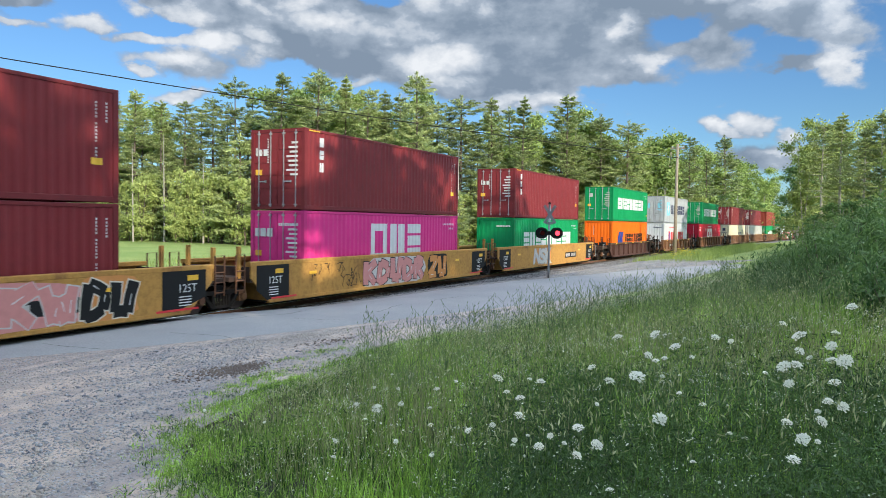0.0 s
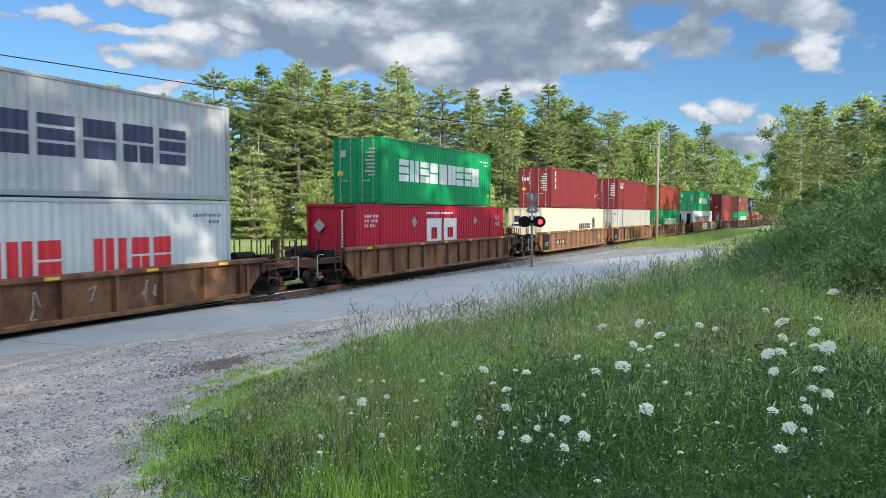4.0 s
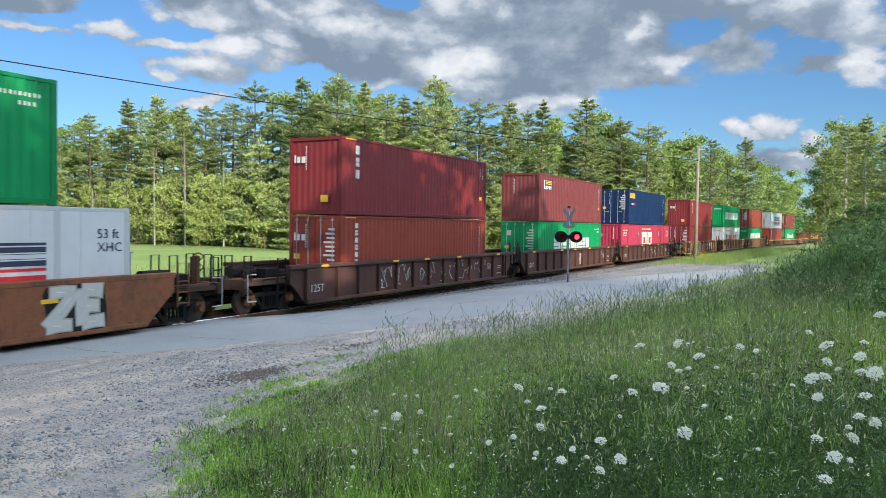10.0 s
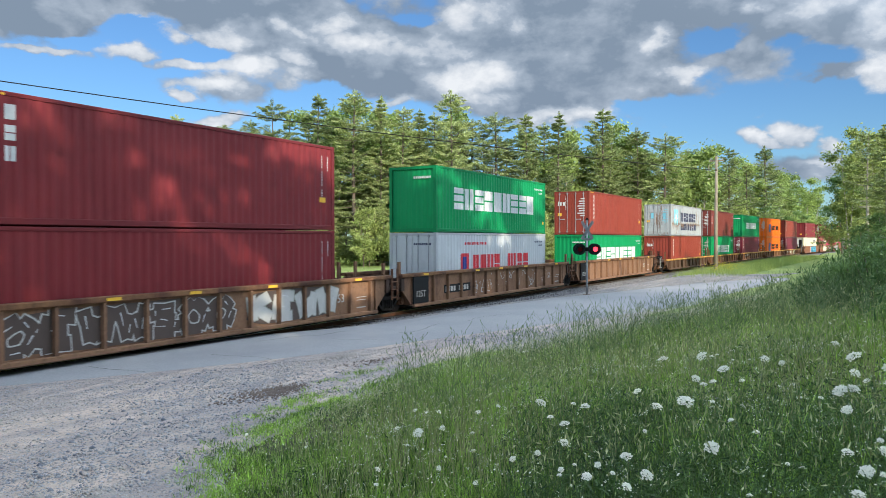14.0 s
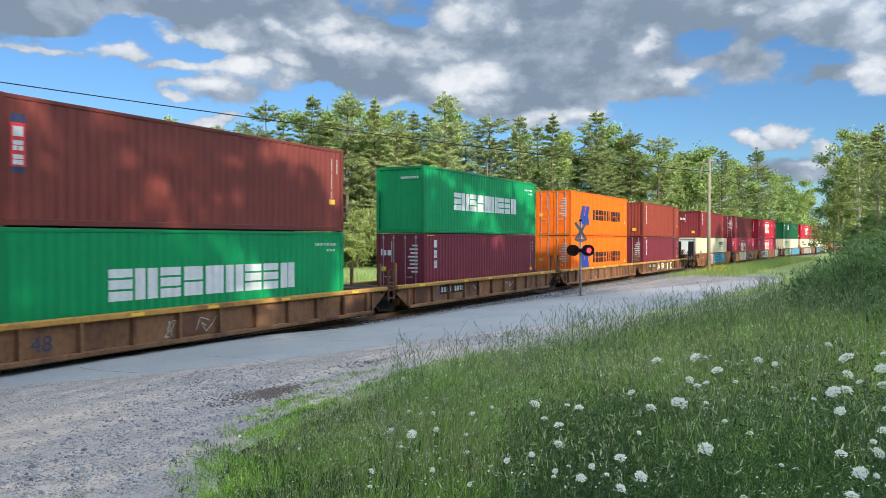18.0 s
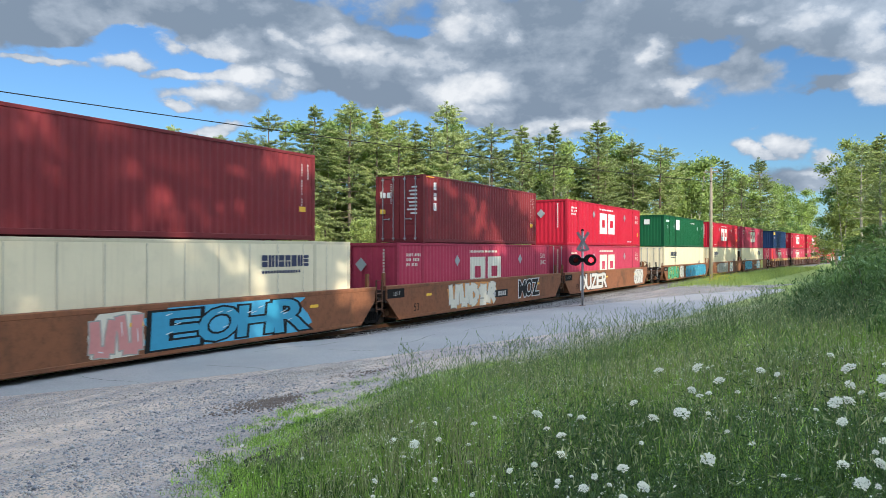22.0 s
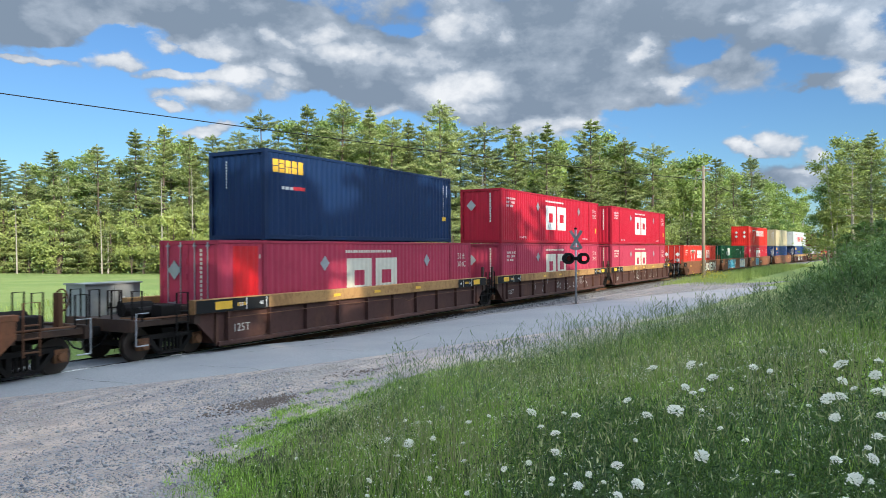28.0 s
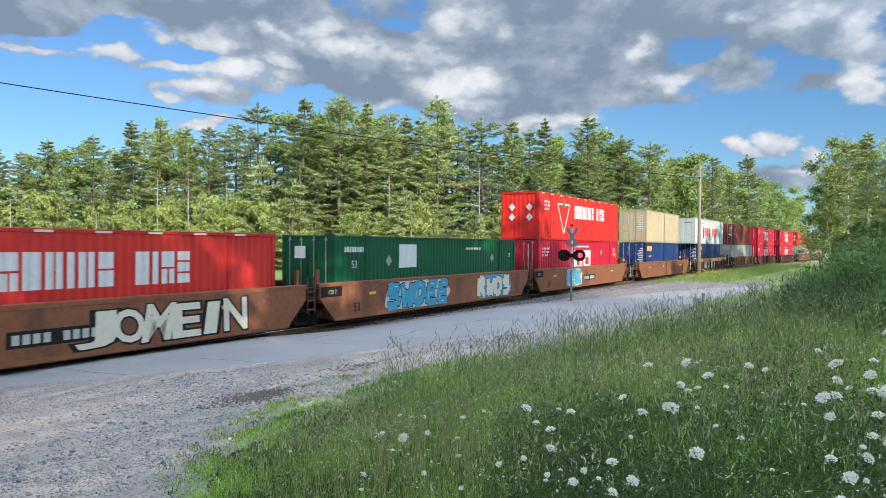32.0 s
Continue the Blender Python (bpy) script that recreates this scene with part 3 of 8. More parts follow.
def ground_z(x, y):
    """Height of the ground."""
    x, y = np.broadcast_arrays(np.asarray(x, float), np.asarray(y, float))
    z = -0.07 + 1.20 * (1 - smooth(-0.5, 8.0, y + 0.25 * np.sin(x * 0.35))) * (1 - 0.55 * smooth(28, 55, x))
    lump = 0.10 * np.sin(x * 0.9 + 1.3) * np.sin(y * 0.8) + 0.06 * np.sin(x * 2.1) * np.cos(y * 1.7 + x * 0.4)
    z = z + lump * smooth(0.3, 2.5, grass_edge(x) - y)
    near = np.abs(y - track_ys(x))
    z = z - 0.28 * (1 - smooth(2.6, 4.2, near))
    z = z - 0.25 * smooth(4, 12, y - track_ys(x)) + 0.006 * np.clip(y - 60, 0, 60)
    z = z + 0.12 * np.sin(x * 0.21) * np.sin(y * 0.17 + 2) * smooth(30, 50, y)
    mound = 0.75 * np.exp(-((x - 17) / 9.0) ** 2 - ((y + 3.5) / 3.2) ** 2)
    return z + mound - 0.10 * (1 - smooth(ROAD_HALF, ROAD_HALF + 0.5, road_distance(x, y)))


def gz(x, y):
    return float(ground_z(x, y))


def spaced(lo, hi, fine_lo, fine_hi, step):
    mid = list(np.arange(fine_lo, fine_hi + 1e-6, step))
    out, s, v = [], step, fine_hi
    while v < hi:
        s *= 1.35
        v += s
        out.append(v)
    s, v, pre = step, fine_lo, []
    while v > lo:
        s *= 1.35
        v -= s
        pre.append(v)
    return np.array(pre[::-1] + mid + out)


def sheet(name, xs, ys, height, mat, label, category):
    X, Y = np.meshgrid(xs, ys, indexing="ij")
    Z = height(X, Y)
    n, k = X.shape
    i = np.arange(n * k).reshape(n, k)
    faces = np.stack([i[:-1, :-1], i[1:, :-1], i[1:, 1:], i[:-1, 1:]], -1).reshape(-1, 4)
    ob = put(name, arrays(name, np.stack([X, Y, Z], -1).reshape(-1, 3), faces, mat, True), mat)
    return tagged(ob, label, category, kind="structure")


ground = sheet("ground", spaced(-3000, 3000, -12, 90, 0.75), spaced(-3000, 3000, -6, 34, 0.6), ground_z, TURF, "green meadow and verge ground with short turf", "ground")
ground.data.materials.append(SHADED_THATCH)                     # bare soil and dead stalks under the bank's tall grass, darkened to paint in its shade
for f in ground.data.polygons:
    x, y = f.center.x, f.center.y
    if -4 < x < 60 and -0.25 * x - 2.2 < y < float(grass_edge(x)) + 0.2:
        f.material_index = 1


def strip(name, line, profile, mat, label, category, widen=None):
    """A band along a line; the profile gives (offset, height) across it, to the left of travel first."""
    g = Geo()
    k = len(profile)
    for i, p in enumerate(line):
        a, b = line[max(i - 1, 0)], line[min(i + 1, len(line) - 1)]
        d = (b - a).normalized()
        s = Vector((-d.y, d.x, 0))
        k_w = float(widen(p.x)) if widen else 1.0
        g.v += [tuple(p + s * o * k_w + Vector((0, 0, h))) for o, h in profile]
        if i:
            n = (i - 1) * k
            g.f += [(n + j, n + j + 1, n + k + j + 1, n + k + j) for j in range(k - 1)]
    return tagged(part(name, g, mat, smooth=True), label, category, kind="structure")


road = strip("road", ROAD_LINE, [(2.55, -0.16), (2.35, -0.035), (1.2, -0.012), (0, 0.0), (-1.2, -0.012), (-2.35, -0.035), (-2.55, -0.16)], ASPHALT,
             "pale worn asphalt road with cracks, running up to the crossing", "road", lambda x: road_half(x) / ROAD_HALF)


def crack(seed, x, y, length, turn):
    """A wandering tarred crack, a thin raised ribbon on the asphalt."""
    rng = random.Random(seed)
    g = Geo()
    p, a = Vector((x, y)), turn
    prev = None
    for i in range(int(length / 0.12)):
        a += rng.uniform(-0.5, 0.5)
        a = turn + (a - turn) * 0.8
        q = p + 0.12 * Vector((math.cos(a), math.sin(a)))
        w = rng.uniform(0.004, 0.013)
        s = Vector((-math.sin(a), math.cos(a))) * w
        z = 0.003 - 0.006 * min(1.0, float(road_distance(q.x, q.y)))
        n = len(g.v)
        g.v += [(q.x + s.x, q.y + s.y, z), (q.x - s.x, q.y - s.y, z)]
        if prev is not None:
            g.f.append((prev, prev + 1, n + 1, n))
        prev, p = n, q
    part("crack", g, GREASE, road, "dark crack in the asphalt")


for i, c in enumerate([(10.6, 15.6, 2.0, -1.9), (13.2, 14.4, 2.6, -1.4), (15.5, 15.0, 3.4, -0.45), (19, 12.6, 3.0, -0.2), (17, 13.6, 1.6, -1.2), (23, 12.2, 3.5, -0.1), (28, 10.2, 3, -1.2), (36, 10.3, 4, -0.25)]):
    crack(i, *c)

# gravel lot between the bank's grass and the road
g = Geo()
xs = np.concatenate([np.arange(-26, 0.9, 0.5), np.arange(1.0, 3.95, 0.1), np.arange(4, 34.1, 0.5)])
K = 44
for i, x in enumerate(xs):
    lo = -14.0 + (float(grass_edge(x)) + 13.8) * float(smooth(1.2, 2.8, x))
    hi = 16.4 if x < 9 else float(np.interp(x, [9, 14, 17, 20, 24, 28, 34], [15.6, 12.9, 11.9, 11.0, 9.75, 8.5, 6.9])) + 0.25
    for j in range(K):
        y = lo + (max(hi, lo + 0.1) - lo) * j / (K - 1)
        z = gz(x, y) + 0.035 + 0.015 * math.sin(x * 3.1 + y * 2.3) * math.sin(y * 4.1)
        by_road = float(smooth(0.4, 1.6, road_distance(x, y) - ROAD_HALF))
        g.v.append((x, y, z * by_road + (1 - by_road) * -0.040))
    if i:
        n = (i - 1) * K
        g.f += [(n + j, n + K + j, n + K + j + 1, n + j + 1) for j in range(K - 1)]
tagged(part("gravel_lot", g, GRAVEL, smooth=True), "grey and tan gravel lot with loose stones and tyre wear", "ground", kind="structure")


def stones(name, spots, sizes, mat, label, seed):
    """Loose stones: small lumps, each a squashed, jittered octahedron."""
    rng = np.random.default_rng(seed)
    base = np.array([(1, 0, 0), (0, 1, 0), (-1, 0, 0), (0, -1, 0), (0, 0, 0.75), (0, 0, -0.75)])
    tri = np.array([(0, 1, 4), (1, 2, 4), (2, 3, 4), (3, 0, 4), (1, 0, 5), (2, 1, 5), (3, 2, 5), (0, 3, 5)])
    n = len(spots)
    v = base[None] * (1 + rng.uniform(-0.35, 0.35, (n, 6, 3)))
    a = rng.uniform(0, 6.3, n)
    c, s = np.cos(a)[:, None], np.sin(a)[:, None]
    v = np.stack([v[..., 0] * c - v[..., 1] * s, v[..., 0] * s + v[..., 1] * c, v[..., 2]], -1) * sizes[:, None, None] + spots[:, None]
    f = (tri[None] + 6 * np.arange(n)[:, None, None]).reshape(-1, 3)
    return tagged(put(name, arrays(name, v.reshape(-1, 3), f, mat), mat), label, "gravel", kind="stuff")


rng = np.random.default_rng(5)
x, y = rng.uniform(1, 26, 150000), rng.uniform(3, 16, 150000)
hi = np.interp(x, [0, 9, 14, 20, 34], [15.2, 15.2, 12.7, 10.2, 8.0])
heap = np.exp(-(((x - 7.2) / 3.0) ** 2 + ((y - 9.2) / 1.7) ** 2)) * 1.7       # where the stones lie thickest
patch = 0.7 * np.sin(x * 0.7 + 0.6 * y) + 0.7 * np.sin(1.1 * y - 0.5 * x + 1) + heap + rng.normal(0, 0.6, len(x)) - 0.55
ok = (y > grass_edge(x) - 0.5) & (y < hi) & (patch > 0.0) & (road_distance(x, y) > ROAD_HALF + 0.4)
x, y = x[ok][:23000], y[ok][:23000]
size = np.clip(rng.lognormal(-4.55, 0.55, len(x)), 0.006, 0.05)
lot_z = lambda x, y: ground_z(x, y) + 0.035 + 0.015 * np.sin(x * 3.1 + y * 2.3) * np.sin(y * 4.1)
stones("loose_gravel", np.stack([x, y, lot_z(x, y) + size * 0.12], -1), size, STONE, "loose blue-grey crushed stones scattered over the lot", 3)
# dark oily crumbs and pale sandy crumbs, thick in the middle of each patch and thinning out; pale crumbs at the left
# also paint in a spot of sun
for name, mat, label, spots in (("oily_gravel", OILY, "dark oil-stained gravel on the lot", ((10.75, 9.8, 0.32, 0.17, 900), (10.4, 9.9, 0.55, 0.28, 420), (14.5, 10.2, 0.8, 0.2, 160))),
                                ("sandy_sunlit_crumbs", SAND, "pale sandy grit on the lot, partly a painted patch of sun", ((5.0, 10.4, 0.5, 0.35, 900), (6.0, 12.6, 1.6, 0.5, 1500), (4.3, 7.7, 0.9, 0.5, 1500), (14.5, 11.3, 2.4, 0.35, 1500), (12.4, 8.6, 1.0, 0.25, 700)))):
    x = np.concatenate([rng.normal(a, c, n) for a, b, c, d, n in spots])
    y = np.concatenate([rng.normal(b, d, n) for a, b, c, d, n in spots])
    ok = (y > grass_edge(x)) & (road_distance(x, y) > ROAD_HALF + 0.3)
    x, y = x[ok], y[ok]
    size = rng.uniform(0.012, 0.034, len(x))
    stones(name, np.stack([x, y, lot_z(x, y) + size * 0.05], -1), size, mat, label, 6)
# gravelly shoulder between the road and the ballast, up to the wooden pole
g = Geo()
for i, x in enumerate(np.arange(19, 66.1, 0.6)):
    hi = float(track_ys(x)) - 2.3
    lo = float(np.interp(x, ROAD_NP[:, 0], ROAD_NP[:, 1])) + float(road_half(x)) - 0.15
    hi = max(lo + 0.05, hi - 2.6 * float(smooth(52, 66, x)))
    for j in range(12):
        y = lo + (hi - lo) * j / 11
        by_road = float(smooth(0.2, 1.4, road_distance(x, y) - ROAD_HALF))
        g.v.append((x, y, (gz(x, y) + 0.05) * by_road + (1 - by_road) * -0.045))
    if i:
        n = (i - 1) * 12
        g.f += [(n + j, n + 12 + j, n + 12 + j + 1, n + j + 1) for j in range(11)]
tagged(part("gravel_shoulder", g, SHOULDER, smooth=True), "grey gravel shoulder between road and track", "ground", kind="structure")

# ---- track -------------------------------------------------------------------------
LINE = [Vector((x, track_y(x), 0)) for x in np.arange(-60, 330, 3.0)]
strip("ballast", LINE, [(2.9, -0.44), (1.9, -0.21), (0, -0.19), (-1.9, -0.21), (-2.9, -0.44)], BALLAST, "grey crushed-rock ballast bed under the rails", "ballast")
x = rng.uniform(14, 80, 11000)
off = rng.uniform(-2.9, 1.6, len(x))
ok = (road_distance(x, track_ys(x) + off) > ROAD_HALF + 0.1) & (np.abs(np.abs(off) - 0.75) > 0.1)
x, off = x[ok], off[ok]
z = np.interp(np.abs(off), [0, 1.9, 2.9], [-0.19, -0.21, -0.44])
size = rng.uniform(0.025, 0.06, len(x))
stones("ballast_stones", np.stack([x, track_ys(x) + off, z + size * 0.2], -1), size, BALLAST, "loose grey ballast stones beside the rails", 4)
for side in (-1, 1):
    rail = strip("rail", LINE, [(side * 0.75 + 0.036, -0.03), (side * 0.75 + 0.036, 0.0), (side * 0.75 - 0.036, 0.0), (side * 0.75 - 0.036, -0.03)], RAILHEAD,
                 "worn steel rail with a polished head", "rail")
    base = strip("rail_web", LINE, [(side * 0.75 + 0.07, -0.17), (side * 0.75 + 0.012, -0.15), (side * 0.75 + 0.012, -0.03),
                                    (side * 0.75 - 0.012, -0.03), (side * 0.75 - 0.012, -0.15), (side * 0.75 - 0.07, -0.17)], RUST, "", "")
    base.parent = rail
    del base["kind"]
tie = shared("tie", lambda g: g.soft_box(-1.28, -0.11, -0.35, 1.28, 0.11, -0.165, 0.015))
track = thing("railway_track", "timber ties of the railway track in the ballast", "track", kind="structure")
for i in range(150):
    x = 14 + i * 0.52
    put("tie", tie, TIE, track, pose(x, track_y(x), 0, 0, 0, 90 + track_turn(x)))


# ---- fixed things beside the track ---------------------------------------------------

def crossing_signal(x, y, turn):
    """Crossbuck post with a pair of flashing lamps before black hoods and backboards."""
    z = gz(x, y)
    t = thing("crossing_signal", "steel level-crossing signal post with white crossbuck and red flashing lamps", "crossing signal", m=pose(x, y, z, 0, 0, turn))
    part("post", Geo().tube((0, 0, -0.3), (0, 0, 4.0), 0.057, 0.057, 12), GALV, t, smooth=True)
    part("base", Geo().soft_box(-0.17, -0.17, -0.1, 0.17, 0.17, 0.12, 0.03), RUST, t, "rusty cast base")
    part("cap", Geo().tube((0, 0, 4.0), (0, 0, 4.07), 0.075, 0.03, 12), GALV, t)
    for a in (-1, 1):
        g = Geo()
        c, s = math.cos(radians(58 * a)), math.sin(radians(58 * a))
        l, w = 0.56, 0.075
        g.prism([(l * c - w * s, l * s + w * c), (-l * c - w * s, -l * s + w * c), (-l * c + w * s, -l * s - w * c), (l * c + w * s, l * s - w * c)],
                -0.10 - 0.012 * a, -0.092 - 0.012 * a)
        part("crossbuck_blade", g, WORN_GREY, t, "white crossbuck blade", m=pose(0, 0, 3.52))
    part("crossarm", Geo().tube((-0.62, 0, 2.52), (0.62, 0, 2.52), 0.04, 0.04, 8).box(-0.1, -0.07, 2.42, 0.1, 0.07, 2.62), GREASE, t, "black cross arm")
    for k, sx in enumerate((-0.40, 0.40)):
        for face, dy in (("front", -1), ("back", 1)):
            lamp = part("signal_lamp", Geo().tube((sx, 0.05 * dy, 2.52), (sx, 0.23 * dy, 2.52), 0.165, 0.165, 18), GREASE, t, "black lamp housing", True)
            part("backboard", Geo().tube((sx, 0.20 * dy, 2.52), (sx, 0.215 * dy, 2.52), 0.30, 0.30, 24), BLACK, lamp, "round black backboard", False)
            part("lens", Geo().tube((sx, 0.23 * dy, 2.52), (sx, 0.25 * dy, 2.52), 0.13, 0.125, 18), LAMP_RED if dy < 0 and k else LENS_DARK, lamp, "red lens")
            hood = Geo()
            for i in range(11):
                a0, a1 = (math.radians(-20 + 220 * j / 11) for j in (i, i + 1))
                hood.f.append(tuple(len(hood.v) + j for j in range(4)))
                hood.v += [(sx + 0.172 * math.cos(a), d * dy, 2.52 + 0.172 * math.sin(a)) for a, d in ((a0, 0.22), (a1, 0.22), (a1, 0.50), (a0, 0.50))]
            part("hood", hood, GREASE, lamp, "black visor over the lens")
    part("bell", Geo().tube((0, 0, 4.07), (0, 0, 4.16), 0.10, 0.05, 12), GREASE, t)
    part("sign_plate", Geo().box(-0.2, -0.075, 2.98, 0.2, -0.062, 3.12), WORN_GREY, t, "small plate")
    return t


crossing_signal(37.6, 12.75, -60)


def utility_pole(x, y, height, lean):
    z = gz(x, y)
    t = thing("utility_pole", "weathered grey wooden utility pole beside the road", "utility pole", m=pose(x, y, z, 0, lean, 0))
    part("pole", Geo().tube((0, 0, -0.5), (0, 0, height), 0.17, 0.11, 12), POLE_WOOD, t, smooth=True)
    part("cross_arm", Geo().box(-0.06, -0.6, height - 0.42, 0.06, 0.6, height - 0.30), POLE_WOOD, t, "short timber cross arm", m=pose(0.15, 0, 0))
    for s in (-0.5, 0.5):
        part("insulator", Geo().tube((0.15, s, height - 0.3), (0.15, s, height - 0.16), 0.05, 0.035, 8), GALV, t, "insulator")
    part("cable_clamp", Geo().box(-0.16, -0.05, height - 1.3, 0.2, 0.05, height - 1.18), GREASE, t)
    part("marker_plate", Geo().box(-0.08, -0.185, 1.6, 0.08, -0.165, 1.9), GALV, t)
    return t


POLE_X, POLE_Y, POLE_H = 69.6, 11.6, 10.4
utility_pole(POLE_X, POLE_Y, POLE_H, 0.9)


def cable(name, a, b, sag, r, label):
    g = Geo()
    a, b = Vector(a), Vector(b)
    pts = [a.lerp(b, i / 24) - Vector((0, 0, sag * 4 * (i / 24) * (1 - i / 24))) for i in range(25)]
    g.pipe(pts, r, 6)
    return tagged(part(name, g, BLACK), label, "cable")


TOP = gz(POLE_X, POLE_Y) + POLE_H
cable("overhead_cable", (POLE_X + 0.3, POLE_Y, TOP - 1.24), (6, 42, 11.2), 0.5, 0.028, "black overhead cable slung from the wooden pole")
cable("overhead_cable", (POLE_X + 0.3, POLE_Y, TOP - 1.24), (150, 3, 8.0), 0.9, 0.028, "black overhead cable leading away along the road")
cable("overhead_cable", (POLE_X + 0.3, POLE_Y - 0.4, TOP - 0.15), (150, 4, 9.2), 0.9, 0.012, "thin black overhead wire leading away along the road")
utility_pole(150, 3.5, 9.6, -0.6)
utility_pole(6, 42.5, 12.1, 0.5)


def signal_cabinet(x, y):
    t = thing("signal_cabinet", "grey steel trackside equipment cabinet in the grass", "cabinet", m=pose(x, y, gz(x, y)))
    part("body", Geo().soft_box(-1.05, -0.5, 0.25, 1.05, 0.5, 1.86, 0.02), CABINET, t)
    part("roof", Geo().prism([(-0.56, 1.86), (0.56, 1.86), (0.56, 1.90), (0, 1.92), (-0.56, 1.90)], -1.12, 1.12, "x"), CABINET, t, "flat overhanging lid")
    for sx in (-0.53, 0.53):
        d = part("door", Geo().box(sx - 0.50, -0.525, 0.35, sx + 0.50, -0.502, 1.80), CABINET, t)
        part("handle", Geo().box(sx - 0.03 + 0.38 * (1 if sx < 0 else -1), -0.56, 1.05, sx + 0.03 + 0.38 * (1 if sx < 0 else -1), -0.525, 1.25), GREASE, d)
    part("notice", Geo().box(0.2, -0.532, 1.25, 0.42, -0.526, 1.42), WHITE, t, "white notice")
    part("plinth", Geo().box(-1.0, -0.45, -0.3, 1.0, 0.45, 0.25), GRAVEL, t, "concrete plinth")
    return t


signal_cabinet(16.3, 22.2)

# ---- the train -------------------------------------------------------------------
SPEED = 19.03            # metres a second, towards smaller x
BOX_W, BOX_H, FLOOR = 2.438, 2.896, 0.30
PITCH, DEPTH = 0.278, 0.021


def ripple(x):
    """Depth of the corrugated sheet at x (0: the outer face)."""
    t = (x / PITCH) % 1.0
    return 0.0 if t < 0.25 else DEPTH * (t - 0.25) / 0.25 if t < 0.5 else DEPTH if t < 0.75 else DEPTH * (1 - (t - 0.75) / 0.25)


def breaks(x0, x1):
    """x0, x1 and the folds of the sheet between them."""
    k0, k1 = math.ceil(x0 / PITCH * 4), math.floor(x1 / PITCH * 4)
    xs = [x0] + [k * PITCH / 4 for k in range(k0, k1 + 1)] + [x1]
    return [a for i, a in enumerate(xs) if i == 0 or a - xs[i - 1] > 1e-4]


def sheet_wall(g, x0, x1, z0, z1, y, out, thick=0.004, fold=True):
    """A folded sheet along x, its outer face at y, facing out (-1 or 1), with a thin back."""
    xs = breaks(x0, x1) if fold else [x0, x1]
    n = len(g.v)
    for x in xs:
        d = ripple(x) if fold else 0.0
        yo, yi = y - out * d, y - out * (d + thick)
        g.v += [(x, yo, z0), (x, yo, z1), (x, yi, z0), (x, yi, z1)]
    for i in range(len(xs) - 1):
        a, b = n + 4 * i, n + 4 * i + 4
        g.f += [(a, b, b + 1, a + 1), (a + 2, a + 3, b + 3, b + 2), (a + 1, b + 1, b + 3, a + 3), (a, a + 2, b + 2, b)]
    a, b = n, n + 4 * (len(xs) - 1)
    g.f += [(a, a + 1, a + 3, a + 2), (b, b + 2, b + 3, b + 1)]


def end_wall(g, x, out, y0, y1, z0, z1):
    h = Geo()
    sheet_wall(h, y0, y1, z0, z1, 0.0, -1)
    n = len(g.v)
    g.v += [(x + out * (-q), p, z) for p, q, z in h.v]
    g.f += [tuple(n + i for i in f) for f in h.f]


def marks(rects, y, fold):
    """Painted shapes that follow the folds of the side: rows of (x0, x1, z0, z1)."""
    g = Geo()
    for x0, x1, z0, z1 in rects:
        xs = breaks(x0, x1) if fold else [x0, x1]
        n = len(g.v)
        for x in xs:
            d = y + (ripple(x) if fold else 0.0)
            g.v += [(x, d, z0), (x, d, z1)]
        g.f += [(n + 2 * i, n + 2 * i + 2, n + 2 * i + 3, n + 2 * i + 1) for i in range(len(xs) - 1)]
    return g


def glyph(kind, x, z, w, h, s):
    """One plain block in place of a letter of a company's name: a solid field with a slit or a notch, never a letter."""
    g = s * 0.34
    return {"b": [(x, x + w, z, z + h)],
            "h": [(x, x + w, z, z + h * 0.46), (x, x + w, z + h * 0.46 + g, z + h)],
            "v": [(x, x + w * 0.46, z, z + h), (x + w * 0.46 + g, x + w, z, z + h)],
            "s": [(x, x + w, z, z + h * 0.3), (x, x + w, z + h * 0.3 + g, z + h * 0.66), (x, x + w, z + h * 0.66 + g, z + h)],
            "q": [(x, x + w * 0.46, z, z + h * 0.46), (x + w * 0.46 + g, x + w, z, z + h * 0.46), (x, x + w, z + h * 0.46 + g, z + h)],
            "o": [(x, x + s, z, z + h), (x + w - s, x + w, z, z + h), (x + s, x + w - s, z, z + s), (x + s, x + w - s, z + h - s, z + h)],
            "i": [(x, x + w, z, z + h)]}[kind]


def word(kinds, x, z, w, h, s, gap):
    out = []
    for k in kinds:
        if k != " ":
            out += glyph(k, x, z, w * (0.45 if k == "i" else 1), h, s)
        x += (w * (0.45 if k == "i" else 1)) + gap
    return out


def word_blocks(kinds, x, z, w, h, s, gap):
    """The same, block by block."""
    step = [w * (0.45 if k == "i" else 1) + gap for k in kinds]
    return [word(k, x + sum(step[:i]), z, w, h, s, gap) for i, k in enumerate(kinds) if k != " "]


def column_blocks(kinds, x, z, w, h, s, gap):
    """Blocks stacked from the top down."""
    return [glyph(k, x, z - i * (h + gap), w, h, s) for i, k in enumerate(kinds)]


TEXTS = {}


def lettering(words, height):
    """Readable words as a flat mesh in the x-z plane, from the built-in font; origin at the lower left."""
    if (words, height) not in TEXTS:
        c = bpy.data.curves.new("lettering", "FONT")
        c.body, c.size, c.extrude, c.resolution_u = words, height / 0.72, 0.002, 2
        ob = bpy.data.objects.new("lettering", c)
        me = bpy.data.meshes.new_from_object(ob)
        me.transform(Matrix.Rotation(radians(90), 4, "X"))
        bpy.data.objects.remove(ob)
        me.materials.clear()
        me.materials.append(None)
        TEXTS[(words, height)] = me
    return TEXTS[(words, height)]


